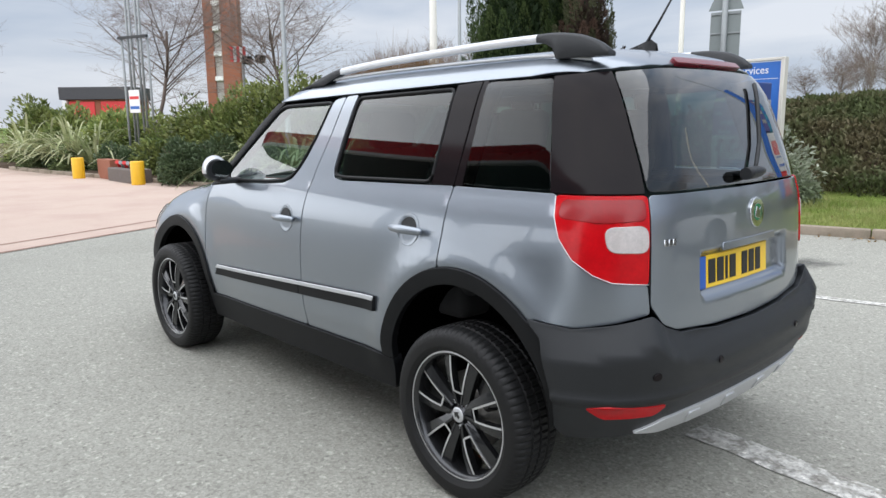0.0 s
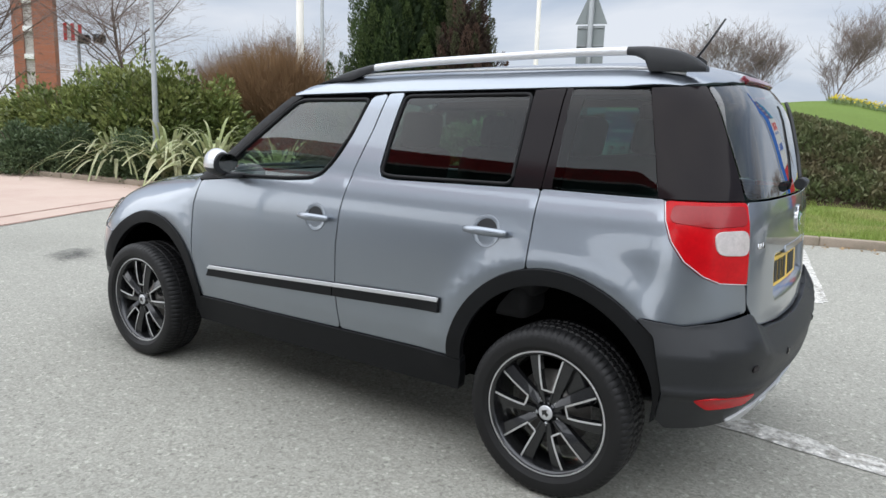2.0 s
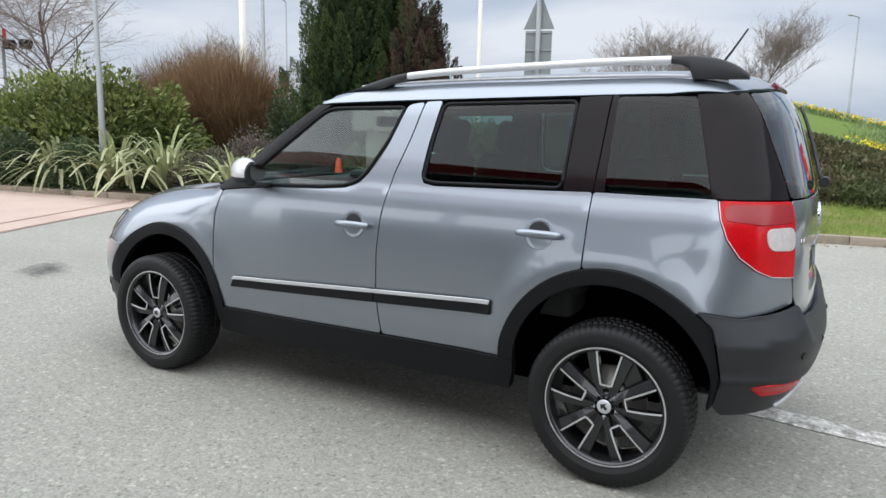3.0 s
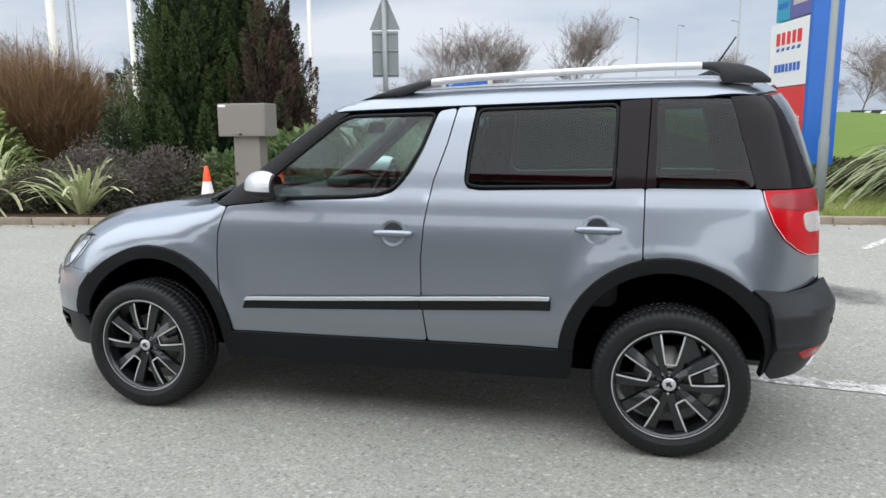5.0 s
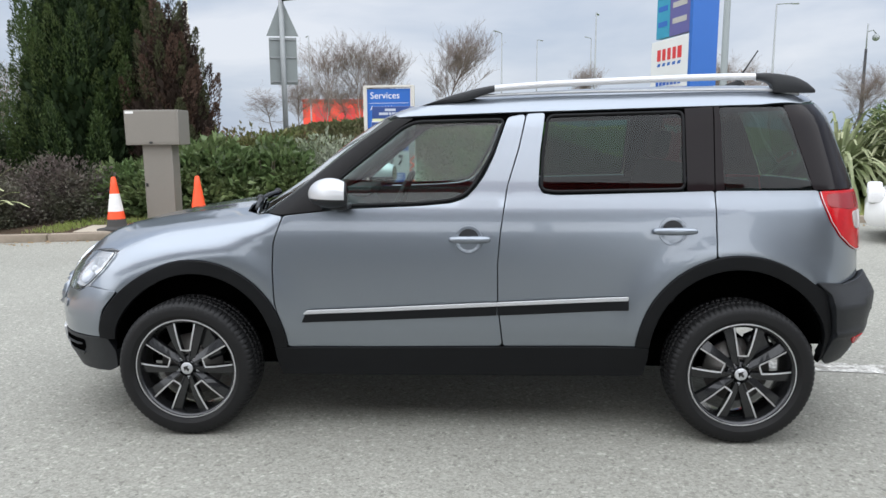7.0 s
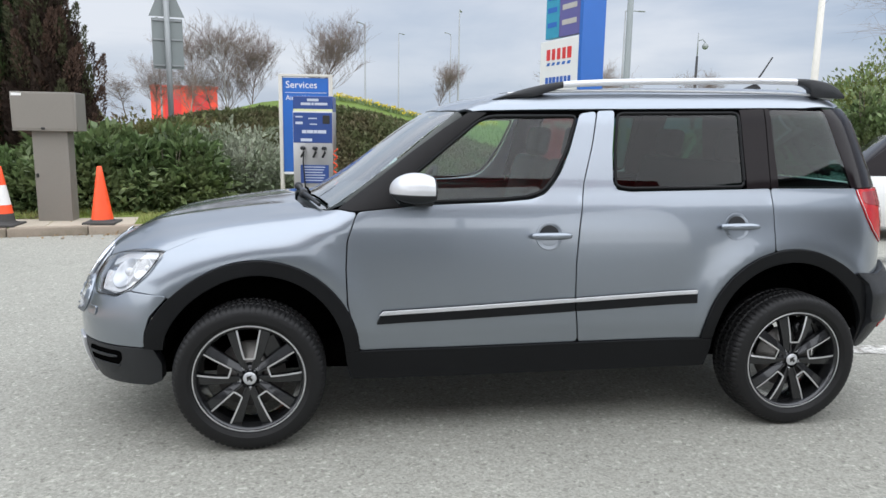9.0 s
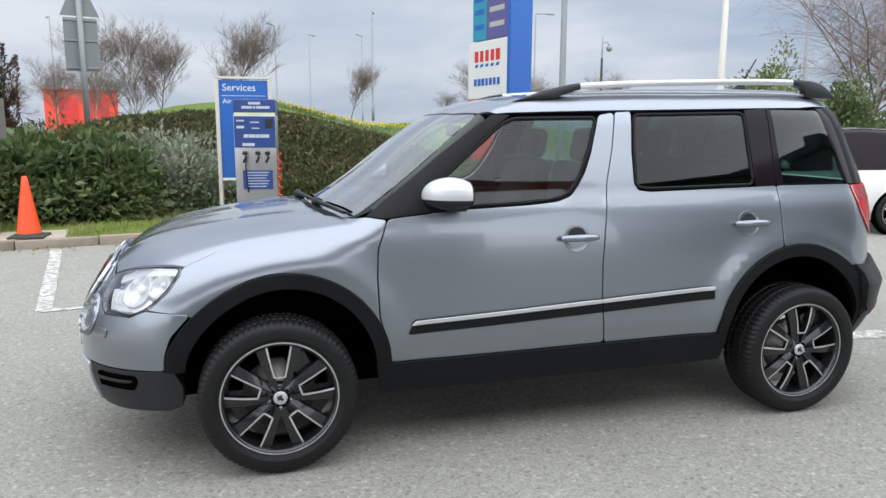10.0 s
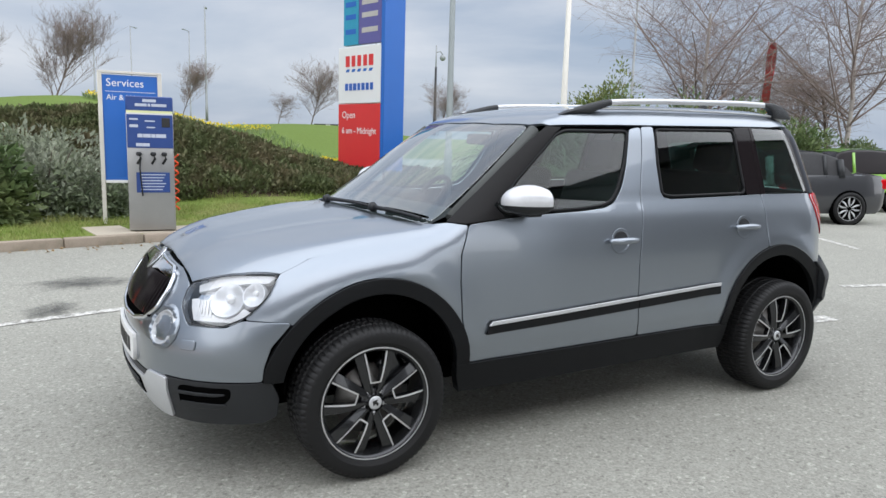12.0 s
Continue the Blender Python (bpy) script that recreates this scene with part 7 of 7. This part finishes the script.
lb = thing("red_cabin", Matrix.Translation((-20.5, 95.0, 2.0)) @ Matrix.Rotation(radians(12), 4, "Z") @ Matrix.Diagonal((2.65, 2.65, 2.65, 1)), "bright red low cabin behind leafless trees", "cabin")
bm = bmesh.new()
box(bm, (3.1, 2.5, 2.8), (0, 1.2, 0.2), 0.02)
part("wall", bm, BRIGHT_RED, lb)
bm = bmesh.new()
box(bm, (3.2, 2.7, 0.10), (0, 1.2, 1.62), 0.02)
part("roof", bm, BRIGHT_RED, lb)
for x in (-0.55, 0.75):
    bm = bmesh.new()
    box(bm, (0.75, 0.05, 1.2), (x, -0.07, 0.65), 0.005)
    part("door", bm, SIGN_RED, lb)
fb2 = thing("far_building", Matrix.Translation((56.0, 17.0, 0)) @ Matrix.Rotation(radians(-70), 4, "Z"), "pale pinkish low building behind trees", "building")
bm = bmesh.new()
box(bm, (16, 8, 8), (0, 0, 4), 0.03)
part("wall", bm, material("pale_pink_render", (0.42, 0.34, 0.31), 0.85, vary=0.1), fb2)
for i in range(5):
    for z in (2.2, 5.4):
        bm = bmesh.new()
        box(bm, (1.5, 0.1, 1.6), (-6 + 3 * i, -4.02, z), 0.02)
        part("window", bm, BLACK_GLOSS, fb2)
fl = thing("feather_flag", Matrix.Translation((18.3, 12.4, 0.1)), "red feather flag on a thin pole", "flag")
bm = bmesh.new()
tube(bm, [(0, 0, 0), (0, 0, 3.0), (0.02, 0, 4.3), (0.2, 0, 4.75)], 0.02, 6)
part("pole", bm, GALV, fl)
bm = bmesh.new()
sheet(bm, [[(0.02 + 0.012 * i, 0.02 * math.sin(i), 2.4 + i * 0.26), (0.50 + 0.004 * i, 0.05 * math.sin(i * 0.7), 2.5 + i * 0.25)] for i in range(10)])
bmesh.ops.solidify(bm, geom=bm.faces[:], thickness=0.008)
part("cloth", bm, SIGN_RED, fl)
# traffic signals and a chevron board
for x, y in ((-25.4, 28.9), (-26.4, 28.3)):
    ts = thing("traffic_signal", Matrix.Translation((x, y, 0)) @ Matrix.Rotation(radians(30), 4, "Z"), "black traffic signal on a grey pole", "traffic signal", "traffic signals")
    bm = bmesh.new()
    tube(bm, [(0, 0, 0), (0, 0, 4.3)], 0.06, 8)
    part("pole", bm, GALV, ts)
    bm = bmesh.new()
    box(bm, (0.42, 0.3, 1.25), (0.25, -0.1, 3.75), 0.05)
    hd = part("signal_head", smooth(bm), BLACK_TRIM, ts)
    for z in (3.38, 3.75, 4.12):
        bm = bmesh.new()
        tube(bm, [(0.25, -0.22, z), (0.25, -0.42, z + 0.02)], 0.13, 10, cap=False)
        part("visor", bm, BLACK_TRIM, hd)
sb = thing("signal_gantry", Matrix.Translation((-24.5, 11.7, 0)) @ Matrix.Rotation(radians(60), 4, "Z"), "signal pole with a red and white striped board", "traffic signal")
bm = bmesh.new()
tube(bm, [(0, 0, 0), (0, 0, 4.5)], 0.06, 8)
part("pole", bm, GALV, sb)
for i in range(5):
    bm = bmesh.new()
    box(bm, (0.12, 0.05, 0.62), (-0.42 + 0.123 * i, -0.08, 4.2), 0.01)
    part("stripe_board", bm, SIGN_RED if i % 2 == 0 else SIGN_WHITE, sb)
for x, z in ((0.2, 3.95), (0.7, 4.0)):
    bm = bmesh.new()
    box(bm, (0.42, 0.3, 0.34), (x, -0.35, z), 0.07, seg=2)
    tube(bm, [(x, -0.5, z), (x + 0.1, -0.75, z - 0.02)], 0.15, 10, cap=False)
    part("signal_head", smooth(bm), BLACK_TRIM, sb)
cv = thing("chevron_board", Matrix.Translation((16.15, 47.3, 0.55)) @ Matrix.Rotation(radians(-20), 4, "Z") @ Matrix.Diagonal((1.7, 1.7, 1.7, 1)), "black and white chevron board on a post", "road sign")
bm = bmesh.new()
box(bm, (1.3, 0.04, 0.5), (0, 0, 0.75), 0.01)
bd = part("board", bm, INK, cv)
for x in (-0.35, 0.2):
    bm = bmesh.new()
    prism(bm, [(0, 0), (0.2, 0.22), (0.4, 0.22), (0.2, 0), (0.4, -0.22), (0.2, -0.22)], 0.006, Matrix.Translation((x, -0.024, 0.75)) @ UP)
    part("chevron", bm, SIGN_WHITE, bd)
bm = bmesh.new()
tube(bm, [(0.2, 0.04, -0.5), (0.2, 0.04, 0.6)], 0.04, 8)
part("post", bm, GALV, cv)

# far road over the hill, with its kerb
bm = bmesh.new()
sheet(bm, [[(x, float(kerb_y(x)) + d, ground_z(x, float(kerb_y(x)) + d) + 0.02) for x in np.linspace(8.5, 38, 30)] for d in (10.0, 11.0, 12.0, 12.6)])
rd = part("road", bm, ASPHALT)
tagged(rd, "grey tarmac road beyond the verge", "road", kind="structure")


# ---------------------------------------------------------------- filling station canopy behind the camera
SHOP_WALL = material("shop_wall_cladding", (0.16, 0.155, 0.15), 0.8, vary=0.12)
SOFFIT = material("canopy_soffit", (0.10, 0.10, 0.10), 0.8, vary=0.08)
cn = thing("station_canopy", Matrix.Translation((-5.3, -7.7, 0)) @ Matrix.Rotation(radians(-4), 4, "Z"), "flat station canopy with a red fascia on columns", "canopy")
bm = bmesh.new()
box(bm, (20.4, 7.4, 0.30), (0, -3.78, 6.16), 0.02)
part("canopy_deck", bm, SOFFIT, cn)
bm = bmesh.new()
box(bm, (20.5, 0.06, 0.36), (0, -0.02, 6.22), 0.005)
part("fascia", bm, SIGN_RED, cn)
bm = bmesh.new()
box(bm, (20.5, 0.08, 0.07), (0, -0.02, 6.01), 0.005)
part("fascia_edge", bm, SIGN_WHITE, cn)
for x in (-7.0, 0.0, 7.0):
    bm = bmesh.new()
    box(bm, (0.35, 0.35, 6.05), (x, -4.2, 3.02), 0.02)
    part("column", bm, SIGN_WHITE, cn)


# unseen shop behind the canopy, closing the place and added to darken door reflections
shop = thing("unseen_shop", Matrix.Translation((-5.3, -17.0, 0)) @ Matrix.Rotation(radians(-4), 4, "Z"), "low shop with a dark glazed front, added unseen to darken door reflections", "building")
bm = bmesh.new()
box(bm, (20.0, 6.0, 3.8), (0, -3.0, 1.9), 0.02)
part("wall", bm, SHOP_WALL, shop)
for i in range(9):
    bm = bmesh.new()
    box(bm, (1.82, 0.06, 2.5), (-8.0 + 2.0 * i, 0.02, 1.65), 0.01)
    part("window", bm, BLACK_GLOSS, shop)
    bm = bmesh.new()
    box(bm, (0.08, 0.1, 2.5), (-7.0 + 2.0 * i, 0.03, 1.65), 0.01)
    part("mullion", bm, GALV, shop)

# unseen block, added to darken door and window reflections and hold back light
nb2 = thing("unseen_dark_block", Matrix.Translation((13.2, -10.6, 0)) @ Matrix.Rotation(radians(30), 4, "Z"), "plain dark block added out of view to darken the car's reflections", "building")
bm = bmesh.new()
box(bm, (13.0, 7.0, 8.8), (0, -3.5, 4.4), 0.03)
part("wall", bm, SHOP_WALL, nb2)
bm = bmesh.new()
box(bm, (13.4, 7.4, 0.25), (0, -3.5, 8.92), 0.03)
part("roof", bm, SOFFIT, nb2)

# ---------------------------------------------------------------- other parked cars
def parked_car(at, turn, length, half, height, paint, label, soft_top=False, seed=0):
    t = thing("parked_car", Matrix.Translation((at[0], at[1], at[2] if len(at) > 2 else 0)) @ Matrix.Rotation(radians(turn), 4, "Z"), label, "car", "other parked cars")
    L, hw = length / 2, half
    belt = height * (0.69 if soft_top else 0.62)
    # lower body: stations from nose (-x) to tail
    st = ((-1.0, 0.30, 0.50, 0.72), (-0.97, 0.22, 0.62, 0.84), (-0.85, 0.20, 0.72, 0.95), (-0.55, 0.20, 0.86, 1.0), (-0.30, 0.20, 0.95, 1.0), (0.3, 0.20, 0.98, 1.0), (0.75, 0.20, 1.0, 0.98), (0.93, 0.22, 1.0, 0.93), (0.985, 0.28, 0.94, 0.86), (1.0, 0.36, 0.80, 0.80))
    rows = []
    for u, zb, zt, w in st:
        top = zt * belt
        mid = zb + (top - zb) * 0.45
        y = hw * w
        rows.append([(u * L, -y * 0.90, zb), (u * L, -y * 0.985, zb + (top - zb) * 0.2), (u * L, -y, mid), (u * L, -y * 0.985, zb + (top - zb) * 0.8), (u * L, -y * 0.93, top), (u * L, -y * 0.6, top + 0.02), (u * L, 0, top + 0.03), (u * L, y * 0.6, top + 0.02), (u * L, y * 0.93, top), (u * L, y * 0.985, zb + (top - zb) * 0.8), (u * L, y, mid), (u * L, y * 0.985, zb + (top - zb) * 0.2), (u * L, y * 0.90, zb)])
    bm = bmesh.new()
    sheet(bm, rows)
    bmesh.ops.contextual_create(bm, geom=[e for e in bm.edges if len(e.link_faces) == 1])
    bmesh.ops.recalc_face_normals(bm, faces=bm.faces[:])
    body = part("body", smooth(bm, 50), paint, t)
    back = 0.62 if soft_top else 0.90
    cab = ((-0.34, 0.0), (-0.02, 0.86), (0.12, 0.97), (0.35, 1.0), (back - 0.2, 0.96), (back - 0.06, 0.78), (back + 0.06, 0.05))
    rows = []
    for u, k in cab:
        z = belt * 0.97 + (height - belt * 0.97) * k
        w0, w1 = hw * 0.90, hw * (0.90 - 0.20 * k)
        rows.append([(u * L, -w0, belt * 0.93), (u * L, -w0 + (w0 - w1) * 0.9, belt * 0.95 + (z - belt * 0.95) * 0.88), (u * L, -w1 * 0.85, z), (u * L, 0, z + 0.02), (u * L, w1 * 0.85, z), (u * L, w0 - (w0 - w1) * 0.9, belt * 0.95 + (z - belt * 0.95) * 0.88), (u * L, w0, belt * 0.93)])
    bm = bmesh.new()
    sheet(bm, rows)
    bmesh.ops.recalc_face_normals(bm, faces=bm.faces[:])
    part("soft_top" if soft_top else "cabin_glass", smooth(bm, 50), SEAT if soft_top else BLACK_GLOSS, t)
    bm = bmesh.new()
    sheet(bm, [[(x, y * 1.0, z + 0.006) for x, y, z in row[2:5]] for row in rows[1:6]])
    bmesh.ops.solidify(bm, geom=bm.faces[:], thickness=0.015)
    part("roof", smooth(bm, 50), BLACK_TRIM if soft_top else paint, t)
    for side in (-1, 1):
        for i, k in ((2, 0), (4, 0), (5, 1)):
            a, b = Vector(rows[i][0 if side < 0 else 6]), Vector(rows[i][1 if side < 0 else 5])
            bm = bmesh.new()
            tube(bm, [a + Vector((0, side * 0.006, 0)), b + Vector((0, side * 0.006, 0))], 0.035 if k == 0 else 0.07, 6)
            part("window_pillar", bm, BLACK_TRIM if soft_top else paint, t)
        for u in (-0.62, 0.64):
            # black disc on the body side, painting the shade of a wheel well
            bm = bmesh.new()
            lathe(bm, [(0.0, 0.0), (0.345, 0.0), (0.355, 0.02), (0.355, 0.10)], 28, "y", (u * L, 0, 0.315))
            for v in bm.verts:
                v.co.y = side * (hw * 0.985 + 0.012 - v.co.y)
            bmesh.ops.recalc_face_normals(bm, faces=bm.faces[:])
            part("arch_shade", bm, BLACK_DEEP, t)
            w = new("wheel", BARREL)
            w.parent = t
            w.matrix_basis = Matrix.Translation((u * L, side * (hw - 0.075), 0.315)) @ (Matrix.Rotation(math.pi, 4, "Z") if side > 0 else Matrix()) @ Matrix.Diagonal((0.96, 1, 0.96, 1))
            ob = new("tyre", TYRE)
            ob.parent = w
            for i in range(5):
                for sp in PALE_SPOKES:
                    ob = new("spoke", sp)
                    ob.parent = w
                    ob.matrix_basis = Matrix.Rotation(radians(72 * i + 11), 4, "Y")
        for u, z, mat, name in ((0.955, 0.78, RED_LENS, "tail_lamp"), (-0.93, 0.62, CLEAR_LENS, "headlamp")):
            bm = bmesh.new()
            box(bm, (0.20, 0.10, 0.20), (u * L, side * hw * 0.84, z * belt + 0.05), 0.04, seg=2)
            part(name, smooth(bm), mat, t)
        bm = bmesh.new()
        box(bm, (0.11, 0.16, 0.11), (-0.30 * L, side * (hw + 0.06), belt + 0.06), 0.03, seg=2)
        part("door_mirror", smooth(bm), paint, t)
    bm = bmesh.new()
    box(bm, (0.05, 0.5, 0.11), (L * 0.995, 0, belt * 0.55), 0.004)
    part("number_plate", bm, YELLOW_PLATE, t)
    return t


def pale(me):
    c = me.copy()
    c.materials.clear()
    for m in (SILVER, SILVER):
        c.materials.append(m)
    return c


PALE_SPOKES = [pale(m) for m in SPOKES]
parked_car((6.82, 5.27), -27, 3.3, 0.80, 1.47, WHITE_PAINT, "small white hatchback parked beside the kerb")
parked_car((10.24, 6.08), -27, 4.3, 0.87, 1.38, material("dark_grey_car_paint", (0.05, 0.052, 0.058), 0.3, metal=0.4, vary=0.05, coat=0.9), "dark grey convertible with a black soft top", soft_top=True)
parked_car((14.3, 7.3), -27, 4.0, 0.86, 1.46, material("lime_green_car_paint", (0.20, 0.42, 0.05), 0.3, vary=0.05, coat=0.9), "lime green hatchback parked by the hedge")
parked_car((-25.0, 28.4, 0.35), 20, 4.2, 0.86, 1.5, WHITE_PAINT, "white car on the road behind the planting")

strip("bay_line", (7.9, 2.55), (8.5, 3.6), 0.10, LINE, label=PAINT, wave=0.12)
strip("bay_line", (4.85, 0.92), (6.4, 0.55), 0.10, LINE, label=PAINT, wave=0.12)

# oil and tyre stains on the tarmac
STAIN = material("oil_stain", (0.05, 0.05, 0.05), 0.7, vary=0.2, scale=6, fine=60, spec=0.3)
nt = STAIN.node_tree
hole = nt.nodes.new("ShaderNodeBsdfTransparent")
blot = node(nt, "ShaderNodeTexNoise", Scale=3.2, Detail=7.0, Roughness=0.7)
co = next(n for n in nt.nodes if n.type == "TEX_COORD")
far = nt.nodes.new("ShaderNodeVectorMath")
far.operation = "LENGTH"
edge = node(nt, "ShaderNodeMapRange")
edge.inputs["From Min"].default_value, edge.inputs["From Max"].default_value = 0.15, 1.0
edge.inputs["To Min"].default_value, edge.inputs["To Max"].default_value = 0.0, 0.55
take = nt.nodes.new("ShaderNodeMath")
take.operation = "SUBTRACT"
gain = nt.nodes.new("ShaderNodeMapRange")
gain.inputs["From Min"].default_value, gain.inputs["From Max"].default_value = 0.18, 0.62
gain.inputs["To Max"].default_value = 0.62
mixer = nt.nodes.new("ShaderNodeMixShader")
nt.links.new(co.outputs["Object"], blot.inputs["Vector"])
nt.links.new(co.outputs["Object"], far.inputs[0])
nt.links.new(far.outputs["Value"], edge.inputs["Value"])
nt.links.new(blot.outputs["Fac"], take.inputs[0])
nt.links.new(edge.outputs[0], take.inputs[1])
nt.links.new(take.outputs[0], gain.inputs["Value"])
nt.links.new(gain.outputs[0], mixer.inputs[0])
nt.links.new(hole.outputs[0], mixer.inputs[1])
nt.links.new(next(n for n in nt.nodes if n.type == "BSDF_PRINCIPLED").outputs[0], mixer.inputs[2])
nt.links.new(mixer.outputs[0], next(n for n in nt.nodes if n.type == "OUTPUT_MATERIAL").inputs[0])
for i, (x, y, a, b) in enumerate(((-2.2, 3.8, 0.75, 0.55), (-2.45, 2.75, 0.5, 0.35), (-4.4, 0.4, 0.6, 0.4), (0.4, 4.6, 0.7, 0.5), (2.9, 2.6, 0.7, 0.6), (5.4, 3.2, 0.7, 0.5))):
    bm = bmesh.new()
    bm.faces.new([bm.verts.new((1.1 * math.cos(k * math.tau / 20), 1.1 * math.sin(k * math.tau / 20), 0)) for k in range(20)])
    ob = part("oil_stain", bm, STAIN)
    ob.matrix_world = Matrix.Translation((x, y, 0.009)) @ Matrix.Rotation(i * 1.3, 4, "Z") @ Matrix.Diagonal((a, b, 1, 1))
    tagged(ob, "dark oil stain soaked into the tarmac", "stain", "oil stains", "structure")

# ---------------------------------------------------------------- grass and daffodils
rng = np.random.default_rng(99)
n = 60000
px = rng.uniform(-6.3, 9.0, n)
dd = rng.uniform(0.14, 3.6, n) ** 1.0
keep = ~((px > -5.75) & (px < -3.55) & (dd < 0.9)) & ~((px > -2.05) & (px < -0.5) & (dd < 1.0))
px, dd = px[keep], dd[keep]
py = np.asarray(kerb_y(px)) + dd
pz = np.array([ground_z(float(a), float(b)) for a, b in zip(px, py)])
h = rng.uniform(0.025, 0.065, len(px))[:, None] * (1 + 0.8 * (np.array([noise.noise((float(a), float(b), 3.0)) for a, b in zip(px, py)]) > 0.15))[:, None]
a = rng.uniform(0, math.tau, len(px))
side = np.stack([np.cos(a), np.sin(a), 0 * a], -1) * 0.005
tip = np.stack([rng.normal(0, 0.4, len(px)), rng.normal(0, 0.4, len(px)), np.ones(len(px))], -1) * h
root = np.stack([px, py, pz - 0.004], -1)
quads = np.stack([root - side, root + side, root + tip * 0.99 + side * 0.25, root + tip - side * 0.25], 1)
grass = new("grass", quads_mesh("grass", quads, GRASS))
tagged(grass, "short green grass on the verge", "grass", kind="stuff")

n = 1900
u = rng.uniform(0, 1, n)
px = 2.6 + 3.4 * u + rng.normal(0, 0.3, n)
dd = 12.3 - 2.4 * u + rng.normal(0, 0.3, n) + 0.4 * np.sin(u * 9)
more = rng.uniform(0, 1, n) < 0.4
px = np.where(more, rng.uniform(-1, 6, n), px)
dd = np.where(more, rng.uniform(19, 20.2, n), dd)
py = np.asarray(kerb_y(px)) + dd
pz = np.array([ground_z(float(a), float(b)) for a, b in zip(px, py)]) + rng.uniform(0.12, 0.26, n)
daff = new("daffodils", quads_mesh("daffodils", leaves(rng, np.stack([px, py, pz], -1), rng.normal(0, 1, (n, 3)) + (0, -0.8, 0.3), 0.075, 0.9), DAFF))
tagged(daff, "drifts of yellow daffodils on the grass hill", "flowers", kind="stuff")
n = 7000
u = rng.uniform(0, 1, n)
px2 = px[rng.integers(0, len(px), n)] + rng.normal(0, 0.1, n)
dd2 = np.interp(px2, np.sort(px), dd[np.argsort(px)]) + rng.normal(0, 0.3, n)
py2 = np.asarray(kerb_y(px2)) + dd2
pz2 = np.array([ground_z(float(a), float(b)) for a, b in zip(px2, py2)])
stalk = new("daffodil_leaves", quads_mesh("daffodil_leaves", leaves(rng, np.stack([px2, py2, pz2], -1), np.tile((0, 0, 1.0), (n, 1)), 0.22, 0.12, 0.1), LAUREL_DARK))
tagged(stalk, "green daffodil leaves on the grass hill", "leaves", kind="stuff")

# dead leaves and litter along the kerb
n = 420
px = rng.uniform(-10, 6, n)
dd = -np.abs(rng.normal(0, 0.18, n)) - 0.01
far = rng.uniform(0, 1, n) < 0.15
dd = np.where(far, rng.uniform(0.2, 2.8, n), dd)
py = np.asarray(kerb_y(px)) + dd
pz = np.array([ground_z(float(a), float(b)) for a, b in zip(px, py)]) + 0.012
litter = new("leaf_litter", quads_mesh("leaf_litter", leaves(rng, np.stack([px, py, pz], -1), rng.normal(0, 1, (n, 3)) * (1, 1, 0.15), 0.045, 0.6), leaf_material("dead_leaf", (0.32, 0.22, 0.12), 0.4, 0.8)))
tagged(litter, "dry brown leaves along the kerb", "leaves", kind="stuff")
